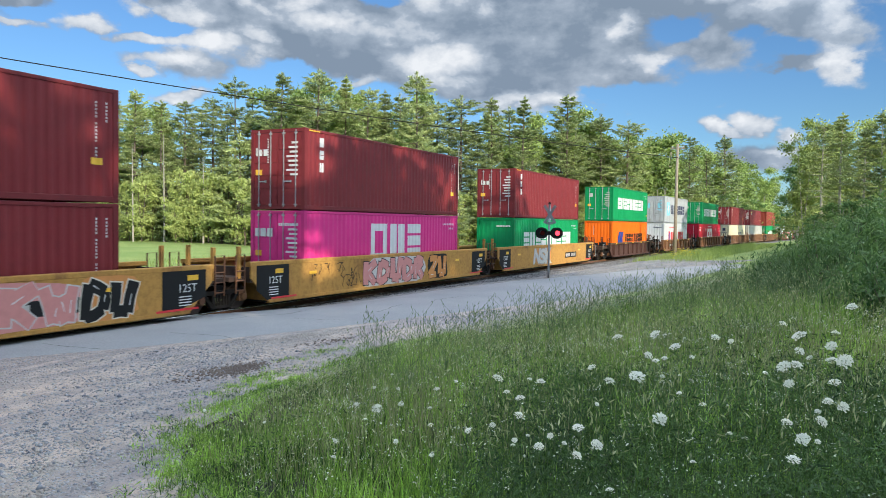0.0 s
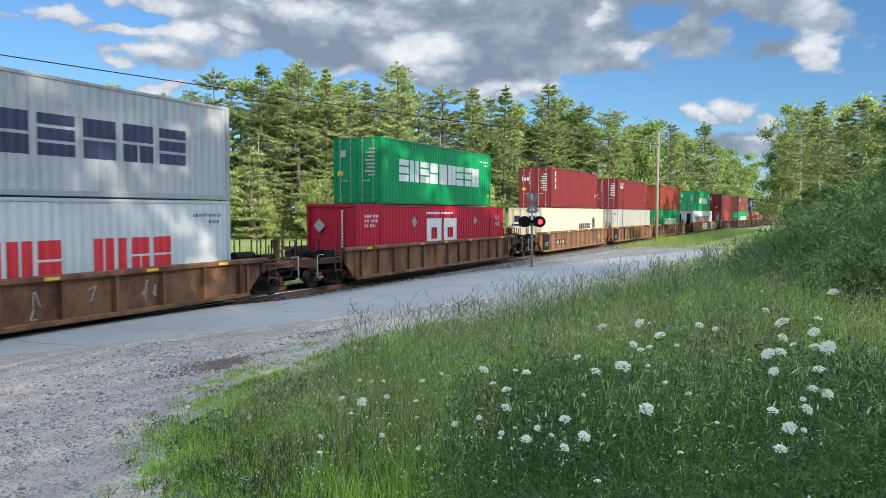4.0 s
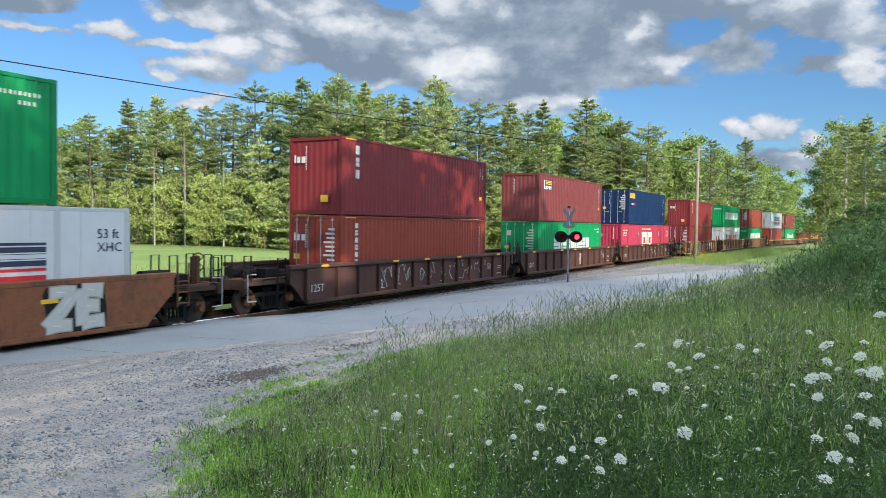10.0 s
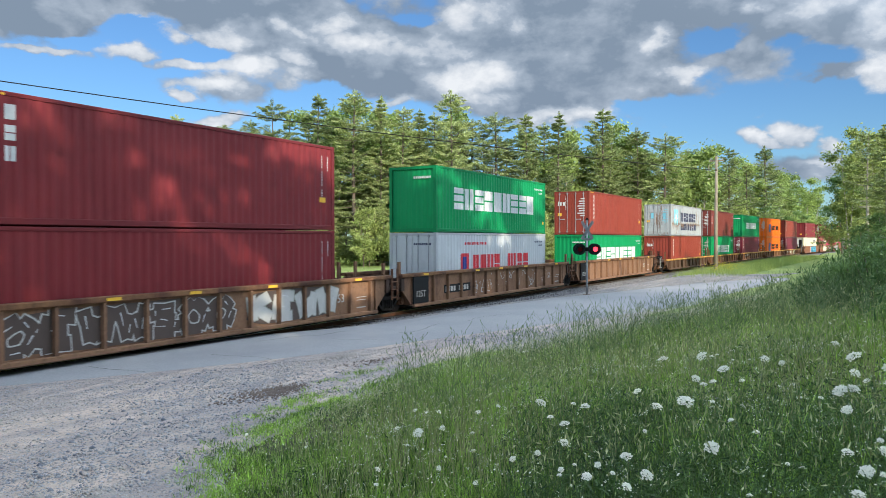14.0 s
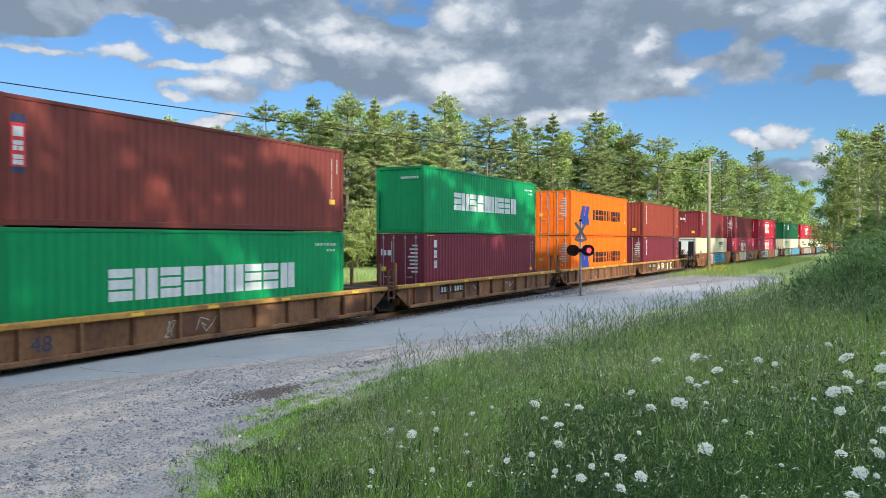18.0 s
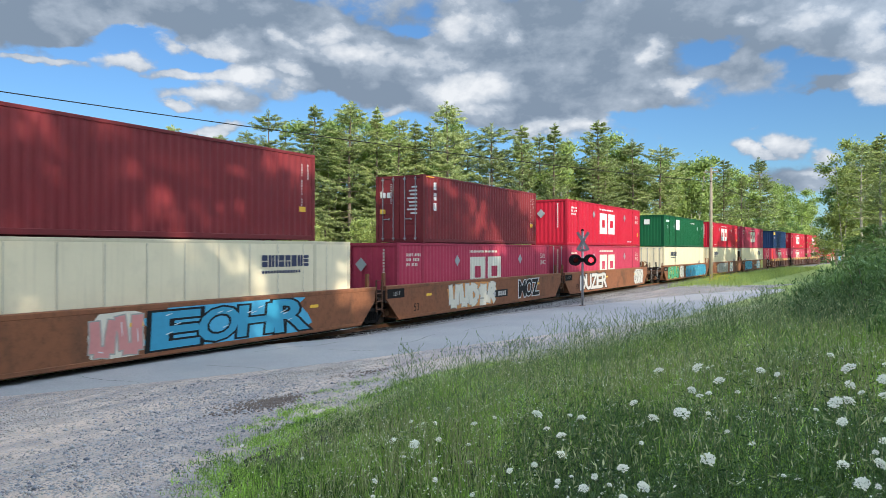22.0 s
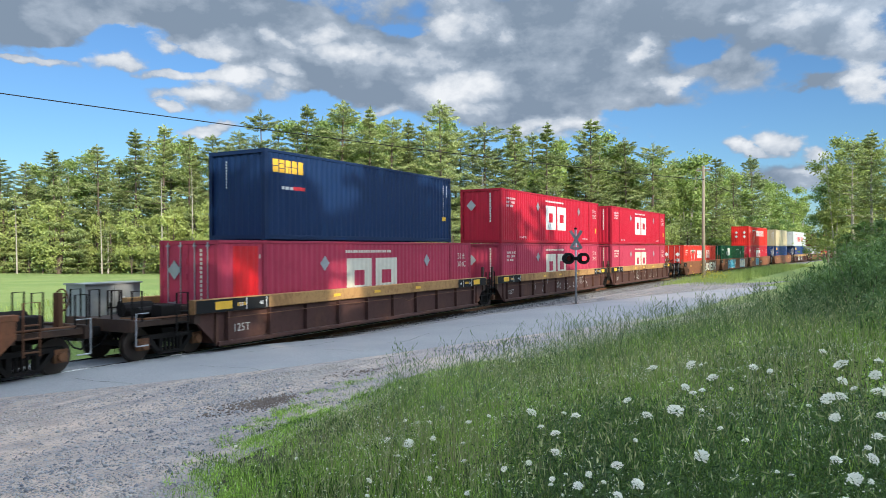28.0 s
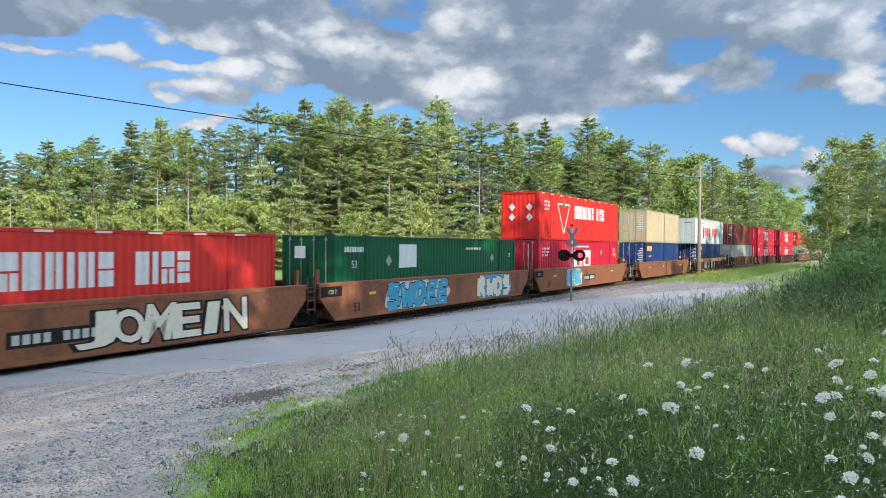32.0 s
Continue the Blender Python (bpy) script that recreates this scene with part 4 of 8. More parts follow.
def box_parts(length, h):
    """Meshes of a container that all boxes of one length share."""
    L, W = length / 2, BOX_W / 2
    big = length > 13

    def side(out):
        def build(g):
            sheet_wall(g, -L + 0.1, L - 0.1, 0.16, h - 0.10, out * (W - 0.012), out)
        return build
    key = (length, h)
    return {
        "near": shared(("side_wall", *key, -1), side(-1)), "far": shared(("side_wall", *key, 1), side(1)),
        "flat": shared(("side_panel", *key), lambda g: g.prism([(-L + 0.08, -W + 0.03), (-L + 0.08, -W + 0.006)] + [
            (x + dx, -W + dy) for x in np.arange(-L + 1.25, L - 0.6, 1.23) for dx, dy in ((-0.016, 0.006), (-0.015, 0.001), (0.015, 0.001), (0.016, 0.006))][::1] + [(L - 0.08, -W + 0.006), (L - 0.08, -W + 0.03)], 0.16, h - 0.1, "z")),
        "roof": shared(("roof", *key), lambda g: [g.box(-L + 0.08, -W + 0.03, h - 0.05, L - 0.08, W - 0.03, h - 0.02)] + [
            g.box(x, -W + 0.12, h - 0.02, x + 0.16, W - 0.12, h - 0.005) for x in np.arange(-L + 0.4, L - 0.5, 0.32)]),
        "floor": shared(("floor", *key), lambda g: g.box(-L + 0.05, -W + 0.03, 0.11, L - 0.05, W - 0.03, 0.16)),
        "top_rail": shared(("top_rail", *key), lambda g: g.soft_box(-L + 0.1, -0.035, h - 0.11, L - 0.1, 0.035, h - 0.01, 0.012)),
        "bottom_rail": shared(("bottom_rail", *key), lambda g: g.soft_box(-L + 0.1, -0.035, 0.02, L - 0.1, 0.035, 0.17, 0.012)),
        "post": shared(("corner_post", h), lambda g: g.soft_box(-0.08, -0.07, 0.1, 0.08, 0.07, h - 0.1, 0.015)),
        "casting": shared("corner_casting", lambda g: g.soft_box(-0.089, -0.082, -0.059, 0.089, 0.082, 0.059, 0.012)),
        "end_wall": shared(("end_wall", h), lambda g: end_wall(g, 0, -1, -W + 0.09, W - 0.09, 0.16, h - 0.11)),
        "end_frame": shared(("end_frame", h), lambda g: g.prism([(W - 0.12, 0.03), (W - 0.12, 0.17), (-W + 0.15, 0.17), (-W + 0.15, h - 0.13), (W - 0.12, h - 0.13), (W - 0.12, h - 0.01), (-W + 0.12, h - 0.01), (-W + 0.12, 0.03)], -0.05, 0.06, "x")),
        "door": shared(("door", h), lambda g: [g.box(-0.02, 0.012, 0.18, 0.02, W - 0.1, h - 0.14)] + [
            g.box(-0.045, 0.06, z, -0.02, W - 0.15, z + 0.20) for z in np.arange(0.32, h - 0.4, (h - 0.6) / 5)]),
        "bar": shared(("lock_bar", h), lambda g: g.tube((-0.06, 0, 0.1), (-0.06, 0, h - 0.06), 0.019, 0.019, 8).box(-0.09, -0.05, 0.16, -0.03, 0.05, 0.22).box(
            -0.09, -0.05, h - 0.2, -0.03, 0.05, h - 0.14)),
        "handle": shared("lock_handle", lambda g: g.box(-0.10, -0.30, 1.0, -0.075, 0.02, 1.04).box(-0.11, -0.33, 0.98, -0.07, -0.28, 1.06)),
    }


NEAR = -BOX_W / 2 - 0.004


def container(label, category, length, rgb, end="d", h=BOX_H, flat=False, dirt=0.35, rust=0.12, rough=0.48, runs=0.0):
    """A shipping container; its base middle is the origin. end: 'd' doors or 'f' closed front towards smaller x, 'r' a cooling unit."""
    p = box_parts(length, h)
    L, W = length / 2, BOX_W / 2
    mat = paint(rgb, dirt, rust, rough, runs)
    dark = paint(tuple(c * 0.8 for c in rgb), dirt, rust * 1.6 + 0.05, rough, runs)
    t = thing("shipping_container", label, category)
    put("side_wall", p["flat" if flat else "near"], mat, t)
    put("side_wall", p["far"], mat, t)
    put("roof", p["roof"], mat, t)
    put("floor", p["floor"], GREASE, t)
    for s in (-1, 1):
        put("top_rail", p["top_rail"], dark, t, pose(0, s * (W - 0.036), 0))
        put("bottom_rail", p["bottom_rail"], dark, t, pose(0, s * (W - 0.036), 0))
        for e in (-1, 1):
            put("corner_post", p["post"], dark, t, pose(e * (L - 0.08), s * (W - 0.071), 0))
            for z in (0.059, h - 0.059):
                put("corner_casting", p["casting"], dark, t, pose(e * (L - 0.0885), s * (W - 0.0815), z))
            if length > 13:
                put("lifting_post", p["post"], dark, t, pose(e * 6.096, s * (W - 0.072), 0))
                put("corner_casting", p["casting"], dark, t, pose(e * 6.096, s * (W - 0.0805), h - 0.055))
    for e in (-1, 1):
        turn = 0 if e < 0 else 180
        kind = end if e < 0 else {"d": "f", "f": "d", "r": "d"}[end]
        put("end_frame", p["end_frame"], dark, t, pose(e * (L - 0.06), 0, 0, 0, 0, turn))
        if kind == "d":
            for s in (-1, 1):
                m = pose(e * (L - 0.05), 0, 0, 0, 0, turn) if s > 0 else pose(e * (L - 0.05), -W + 0.11, 0, 0, 0, turn)
                base = pose(e * (L - 0.05), 0, 0, 0, 0, turn)
                d = put("door", p["door"], mat, t, base if s > 0 else base @ pose(0, -W + 0.088, 0))
                for k, y in enumerate((0.30, 0.84)):
                    b = put("lock_bar", p["bar"], GALV, d, pose(0, y, 0))
                put("lock_handle", p["handle"], GALV, d, pose(0, 0.80, 0))
        elif kind == "f":
            put("end_wall", p["end_wall"], mat, t, pose(e * (L - 0.07), 0, 0, 0, 0, turn))
        else:
            cooling_unit(t, -L, h, mat, rgb[2] < 0.6)
    return t


def cooling_unit(t, x, h, mat, pale=True):
    """A refrigeration machine in the nose of an insulated box."""
    white = paint((0.62, 0.63, 0.62), 0.3, 0.03, 0.4)
    part("nose_wall", Geo().box(x + 0.55, -1.12, 0.16, x + 0.60, 1.12, h - 0.11), mat, t)
    part("unit_housing", Geo().soft_box(x + 0.12, -1.0, 0.70, x + 0.55, 1.0, h - 0.22, 0.08), white, t, "white cooling unit housing")
    part("unit_front", Geo().soft_box(x + 0.05, -0.34, 1.15, x + 0.12, 0.34, h - 0.34, 0.03), white, t, "white front panel")
    part("control_box", Geo().box(x + 0.03, -0.18, 0.82, x + 0.12, 0.30, 1.10), GREASE, t, "dark control box")
    for s in (-1, 1):
        gr = part("grille", Geo().soft_box(x + 0.07, s * 0.64 - 0.27, 0.95, x + 0.12, s * 0.64 + 0.27, h - 0.40, 0.06), BLACK, t, "black intake grille")
        for z in (1.2, 1.5, 1.8, 2.1):
            part("slat", Geo().box(x + 0.055, s * 0.64 - 0.22, z, x + 0.07, s * 0.64 + 0.22, z + 0.03), GREASE, gr)
    part("fuel_tank", Geo().tube((x + 0.35, -0.9, 0.42), (x + 0.35, 0.9, 0.42), 0.22, 0.22, 12), white if pale else GREASE, t, "fuel tank")
    part("guard_frame", Geo().pipe([(x + 0.03, -1.05, 0.2), (x + 0.03, -1.05, h - 0.2), (x + 0.03, 1.05, h - 0.2), (x + 0.03, 1.05, 0.2)], 0.03), GALV, t)


# --- markings, each a set of plain shapes in the colours of the original -----------------

def side_mark(t, rects, mat, fold=True, name="marking", label="", lift=0.0):
    g = marks(rects, NEAR + (0.012 if fold else 0.0) - lift, fold)
    ob = part(name, g, mat, t, label)
    if len(rects) > 5 and name != "logo":
        ob["kind"] = "stuff"
    return ob


def side_blocks(t, blocks, mat, fold, name, label, lift=0.0):
    """The blocks of a company's name, each a part of its own."""
    for rects in blocks:
        part(name + "_block", marks(rects, NEAR + (0.012 if fold else 0.0) - lift, fold), mat, t, label.replace("letters", "letter").replace("blocks", "block"))


def diamond(x, z, r, mat_y, axis="y"):
    """A square plate stood on its corner, centred at x, z."""
    pts = [(x - r, z), (x, z + 1.05 * r), (x + r, z), (x, z - 1.05 * r)]
    return Geo().prism(pts, mat_y - 0.006, mat_y + 0.006, axis)


def ids(t, length, h, mat=WHITE, fold=True, end=True):
    """Rows of small registration bars near the far top corner, and on the visible end."""
    L = length / 2
    r = [(L - 1.55 + 0.11 * i, L - 1.49 + 0.11 * i, h - 0.48, h - 0.39) for i in range(11)] + [(L - 0.9 + 0.11 * i, L - 0.84 + 0.11 * i, h - 0.68, h - 0.59) for i in range(4)]
    side_mark(t, r, mat, fold, "registration_mark", "small white registration marks")
    if end:
        g = Geo()
        for i in range(9):
            g.box(-L - 0.012, -0.95 + 0.1 * i, h - 0.55, -L - 0.006, -0.88 + 0.1 * i, h - 0.45)
        part("registration_mark", g, mat, t, "small white registration marks")["kind"] = "stuff"


def upright_ids(t, length, h, mat=WHITE):
    """Registration marks set as two upright columns near the far end, with a yellow label."""
    L = length / 2
    r = [(L - 0.66, L - 0.62, h - 0.42 - 0.088 * i, h - 0.365 - 0.088 * i) for i in range(18) if i not in (5, 12)] + [(L - 0.36, L - 0.32, h - 0.42 - 0.088 * i, h - 0.365 - 0.088 * i) for i in range(6)]
    side_mark(t, r, mat, True, "registration_mark", "upright white registration marks")
    side_mark(t, [(L - 0.80, L - 0.48, 0.95, 1.12)], YELLOW, True, "caution_label", "yellow caution label", 0.002)
    g = Geo()
    for i in range(10):
        g.box(-L - 0.03, 0.38, h - 0.4 - 0.09 * i, -L - 0.022, 0.42, h - 0.345 - 0.09 * i)
    part("registration_mark", g, mat, t, "upright white registration marks")["kind"] = "stuff"


def door_marks(t, length, h, mat=WHITE, logo=None):
    """Small data panels on the doors."""
    L = length / 2
    g = Geo()
    rng = random.Random(int(length * 10))
    x0, x1 = -L - 0.014, -L - 0.006
    for i in range(8):
        z = h - 0.55 - 0.16 * i
        g.box(x0, -0.92, z, x1, -0.92 + rng.uniform(0.25, 0.52), z + 0.07)
    part("data_panel", g, mat, t, "small white data panel on the door")["kind"] = "stuff"
    lab = Geo().box(x0 - 0.004, 0.70, 1.25, x1, 0.98, 1.45)
    part("caution_label", lab, YELLOW, t, "yellow caution label")
    if logo:
        g = Geo()
        for y0, y1, z0, z1 in logo:
            g.box(x0, y0, z0, x1, y1, z1)
        part("logo", g, mat, t, "company mark")


def m_lease(t, length, h, stack="bhv", end="d"):
    """The upright name of a leasing company near the forward corner."""
    L = length / 2
    n = len(stack)
    hh, gap = (0.33, 0.12) if n < 4 else (0.19, 0.08)
    side_blocks(t, column_blocks(stack, -5.22, 2.62 - hh, 0.24 if n < 4 else 0.20, hh, 0.07, gap), WHITE, True, "logo", "white upright company mark")
    upright_ids(t, length, h)
    logo = [(0.45, 0.62, h - 0.95, h - 0.72), (0.70, 0.84, h - 0.95, h - 0.72), (0.90, 0.97, h - 0.95, h - 0.66)]
    if end == "d":
        door_marks(t, length, h, WHITE, logo)
    else:
        g = Geo()
        for y0, y1, z0, z1 in logo:
            g.box(-L - 0.03, y0, z0, -L - 0.022, y1, z1)
        part("logo", g, WHITE, t, "white company mark")
        part("caution_label", Geo().box(-L - 0.03, -0.62, 0.48, -L - 0.022, -0.28, 0.74), YELLOW, t, "yellow caution label")
    side_mark(t, [(-L + 0.25 + 0.11 * i, -L + 0.33 + 0.11 * i, h - 0.10, h - 0.05) for i in range(6)], YELLOW, False, "height_stripes", "yellow and black height stripes", 0.0)


def m_green_small(t, length, h, end="d"):
    """The same name, set smaller."""
    side_blocks(t, word_blocks("svshbvssv", -3.4, 1.08, 0.68, 0.80, 0.17, 0.095), WHITE, True, "logo", "white block letters of the company mark")
    ids(t, length, h, WHITE, True, end == "f")
    if end == "d":
        door_marks(t, length, h, DIM_WHITE, [(0.55, 0.85, h - 0.85, h - 0.55)])


def m_green(t, length, h, end="d"):
    """Large white block name on the green boxes."""
    side_blocks(t, word_blocks("svshbvssv", -4.5, 1.05, 0.87, 0.98, 0.22, 0.135), WHITE, True, "logo", "large white block letters of the company mark")
    ids(t, length, h, WHITE, True, end == "f")
    L = length / 2
    side_mark(t, [(L - 0.42, L - 0.24, 0.52, 0.68)], YELLOW, True, "warning_label", "yellow warning label", 0.002)
    if end == "d":
        door_marks(t, length, h, DIM_WHITE, [(0.55, 0.85, h - 0.85, h - 0.55)])


def m_pink(t, length, h):
    side_blocks(t, word_blocks("ovs", -1.75, 0.96, 1.20, 1.5, 0.30, 0.26), WHITE, True, "logo", "huge white block letters of the company mark")
    ids(t, length, h)
    door_marks(t, length, h, WHITE, [(0.2, 0.45, h - 0.95, h - 0.65), (0.5, 0.75, h - 0.95, h - 0.65), (0.8, 1.0, h - 0.95, h - 0.65)])


def m_orange(t, length, h, end="d"):
    L = length / 2
    for x0 in (-4.42, -3.62):
        g = Geo().prism([(x0 + 0.42, 1.98), (x0 + 1.05, 1.98), (x0 + 0.72, 1.36), (x0 + 0.95, 0.74), (x0 + 0.22, 0.74), (x0, 1.26)], NEAR - 0.004, NEAR + 0.010)
        part("logo", g, BLUE, t, "blue slanted shape of the company mark")
    side_blocks(t, word_blocks("vhqhqbivhqv", -1.86, 1.08, 0.46, 0.72, 0.14, 0.135), BLACK, True, "logo", "black block letters of the company mark")
    upright_ids(t, length, h, DIM_WHITE)
    if end == "d":
        door_marks(t, length, h, DIM_WHITE)


def rust_runs(t, length):
    """Rust that has bled down the side from a long scrape, in narrow ragged runs, and along the lower rail."""
    rng = random.Random(44)
    L = length / 2
    for shade, count, wide in ((RUN_PALE, 150, 0.075), (RUN_DARK, 120, 0.035)):
        g = Geo()
        for _ in range(count):
            x = rng.uniform(-L + 0.5, L - 0.4)
            heavy = 1.0 if x < 1.5 else 0.55
            z = 1.16 + rng.gauss(0, 0.05) + (0.12 if rng.random() < 0.15 else 0)
            drop, w = heavy * min(0.85, rng.lognormvariate(-1.5, 0.75)), rng.uniform(0.3, 1.0) * wide
            y = NEAR - 0.001 + 0.012 + ripple(x) - (0.0015 if shade is RUN_DARK else 0.0)
            k = len(g.v)
            g.v += [(x - w, y, z), (x - w * 0.3, y, z + 0.03), (x + w, y, z - 0.01), (x + w * 0.5, y, z - drop * 0.5), (x + w * 0.1, y, z - drop), (x - w * 0.5, y, z - drop * 0.6)]
            g.f.append(tuple(range(k, k + 6)))
        part("rust_run", g, shade, t, "rust bled down the side")["kind"] = "stuff"


def m_grey(t, length, h, two=False):
    """Pale blue square with a white star, dark block letters."""
    L = length / 2
    z = 0.80 if not two else 1.0
    side_mark(t, [(-5.0, -3.5, z, z + 1.45)], SKYBLUE, True, "logo_square", "pale blue square of the company mark")
    c, zc = -4.25, z + 0.72
    rays = [(c + r * math.sin(math.pi * k / 7), zc + r * math.cos(math.pi * k / 7)) for k, r in enumerate([0.62, 0.2] * 7)]
    part("logo_star", Geo().prism(rays, NEAR - 0.006, NEAR + 0.010), WHITE, t, "white star")
    if two:
        rust_runs(t, length)
    side_blocks(t, word_blocks("vhshqs", -2.8 if not two else -2.4, 0.98 if not two else 1.38, 1.0 if not two else 0.82, 1.0 if not two else 0.82, 0.22, 0.22 if not two else 0.2), NAVY, True, "logo", "dark block letters of the company mark")
    if two:
        side_blocks(t, word_blocks("shvbvhv", -2.4, 0.55, 0.70, 0.62, 0.16, 0.18), NAVY, True, "logo", "dark block letters of the company mark")
    door_marks(t, length, h, SKYBLUE, [(0.35, 0.6, h - 1.3, h - 0.8), (-0.75, -0.5, h - 1.3, h - 0.8)])


def m_white_red(t, length, h):
    L = length / 2
    side_mark(t, [(-3.9, -3.5, 0.62, 1.95), (-3.5, -3.1, 0.62, 1.95)], RED, True, "logo_square", "red square mark")
    side_mark(t, [(-3.68, -3.34, 0.75, 1.8)], BLUE, True, "logo_stripe", "blue stripe of the mark", 0.002)
    side_blocks(t, word_blocks("vbvh viqh", -2.7, 0.92, 0.62, 0.95, 0.17, 0.14), RED, True, "logo", "red block letters of the company mark")
    side_mark(t, [(-L + 2.6 + 0.17 * i, -L + 2.72 + 0.17 * i, h - 0.55, h - 0.43) for i in range(13)], RED, True, "web_line", "small red marks")
    ids(t, length, h, NAVY, True, True)


def m_red_big(t, length, h, faded=False, texts=True):
    """Two big pale blocks, diamonds and the size of the box."""
    L = length / 2
    tone = CREAM if faded else WHITE
    x = -1.8
    side_blocks(t, [glyph("o", x, 0.83, 1.55, 1.44, 0.44), glyph("o", x + 1.82, 0.83, 1.55, 1.44, 0.46)], tone, True, "logo", "big pale block letters of the company mark")
    side_mark(t, [(x - 0.1 + 0.16 * i, x + 0.02 + 0.16 * i, h - 0.42, h - 0.32) for i in range(19)], tone, True, "notice_line", "small white notice line")
    for dx in (-3.12, 3.9):
        part("diamond_plate", diamond(dx, 2.12, 0.25, NEAR), GALV, t, "silver diamond placard")
    put("size_lettering", lettering("53 ft\nXHC", 0.27), tone, t, pose(L - 1.35, NEAR - 0.002, h - 0.75))
    side_mark(t, [(-L + 0.72 + 0.125 * j, -L + 0.80 + 0.125 * j, h - 0.56 - 0.2 * i, h - 0.44 - 0.2 * i) for i, n in enumerate((11, 8, 7)) for j in range(n) if (j + i) % 5 != 4], tone, True, "registration_mark", "small white registration marks")
    if texts and not faded:
        put("lift_lettering", lettering("TOP LIFT ONLY", 0.11), WHITE, t, pose(-5.8, NEAR - 0.002, 0.28))
        put("lift_lettering", lettering("TOP LIFT ONLY", 0.11), WHITE, t, pose(4.6, NEAR - 0.002, 0.28))
    side_mark(t, [(L - 0.75, L - 0.52, 0.75, 1.08)], YELLOW, True, "caution_label", "yellow caution label", 0.002)
    g = Geo().prism([(0.55 - 0.28, h - 0.89), (0.55, h - 0.60), (0.55 + 0.28, h - 0.89), (0.55, h - 1.18)], -L - 0.03, -L - 0.02, "x")
    part("diamond_plate", g, GALV, t, "silver diamond placard")
    g = Geo()
    for i in range(12):
        g.box(-L - 0.03, -0.62, h - 0.35 - 0.13 * i, -L - 0.022, -0.54, h - 0.26 - 0.13 * i)
    part("registration_mark", g, tone, t, "upright white registration marks")["kind"] = "stuff"


def m_triangle(t, length, h):
    """Red box: outlined triangle with a green leaf, white block letters."""
    L = length / 2
    x, z = -3.9, 2.30
    tri = Geo()
    pts = [(x - 1.1, z), (x + 1.1, z), (x, z - 1.85)]
    for a, b in zip(pts, pts[1:] + pts[:1]):
        d = (Vector(b) - Vector(a)).normalized() * 0.05
        n = Vector((-d.y, d.x))
        tri.prism([(a[0] + n.x, a[1] + n.y), (b[0] + n.x, b[1] + n.y), (b[0] - n.x, b[1] - n.y), (a[0] - n.x, a[1] - n.y)], NEAR - 0.006, NEAR + 0.004)
    part("logo", tri, WHITE, t, "white outlined triangle of the company mark")
    leaf = Geo().prism([(x - 0.22, z - 0.2), (x + 0.22, z - 0.2), (x + 0.26, z + 0.12), (x + 0.1, z + 0.1), (x, z + 0.36), (x - 0.1, z + 0.1), (x - 0.26, z + 0.12)], NEAR - 0.012, NEAR + 0.004)
    part("logo_leaf", leaf, paint((0.02, 0.20, 0.10)), t, "green leaf shape")
    side_blocks(t, word_blocks("hvqbvivh biqs", -1.79, 1.48, 0.44, 0.86, 0.15, 0.095), WHITE, True, "logo", "white block letters of the company mark")
    side_mark(t, [(-L + 0.92 + 0.125 * j, -L + 1.0 + 0.125 * j, h - 0.62 - 0.22 * i, h - 0.5 - 0.22 * i) for i, n in enumerate((10, 8, 6)) for j in range(n) if (j + i) % 5 != 4], WHITE, True, "registration_mark", "small white registration marks")
    side_mark(t, [(-L + 0.4 + 1.55 * i, -L + 0.85 + 1.55 * i, h - 0.10, h - 0.04) for i in range(int(length / 1.55))], CREAM, False, "roof_reflector", "pale reflector strips along the top")
    for y in (-0.62, 0.5):
        for zz in (1.36, 1.96):
            part("diamond_plate", Geo().prism([(y - 0.22, zz), (y, zz + 0.23), (y + 0.22, zz), (y, zz - 0.23)], -L - 0.03, -L - 0.02, "x"), WHITE, t, "white diamond placard")


def m_dark_green(t, length, h):
    L = length / 2
    side_mark(t, [(-3.73, -2.35, 1.62, 2.58)], WHITE, True, "white_panel", "blank white panel", 0.002)
    side_mark(t, [(-L + 0.6 + 0.16 * i, -L + 0.72 + 0.16 * i, h - 0.62, h - 0.42) for i in range(8)], WHITE, True, "registration_mark", "white registration marks")
    put("size_lettering", lettering("53", 0.28), WHITE, t, pose(-L + 1.0, NEAR - 0.002, h - 1.2))
    put("size_lettering", lettering("53", 0.22), WHITE, t, pose(L - 1.0, NEAR - 0.002, h - 0.95))
    for dx in (-4.55, 5.1):
        part("diamond_plate", diamond(dx, h - 0.97, 0.22, NEAR), GALV, t, "silver diamond placard")
    side_mark(t, [(2.2 + 0.14 * i, 2.3 + 0.14 * i, h - 0.55, h - 0.44) for i in range(12)], WHITE, True, "notice_line", "small white notice line")
    g = Geo().box(-L - 0.03, 0.1, h - 0.85, -L - 0.02, 0.6, h - 0.4)
    part("white_panel", g, WHITE, t, "blank white panel")


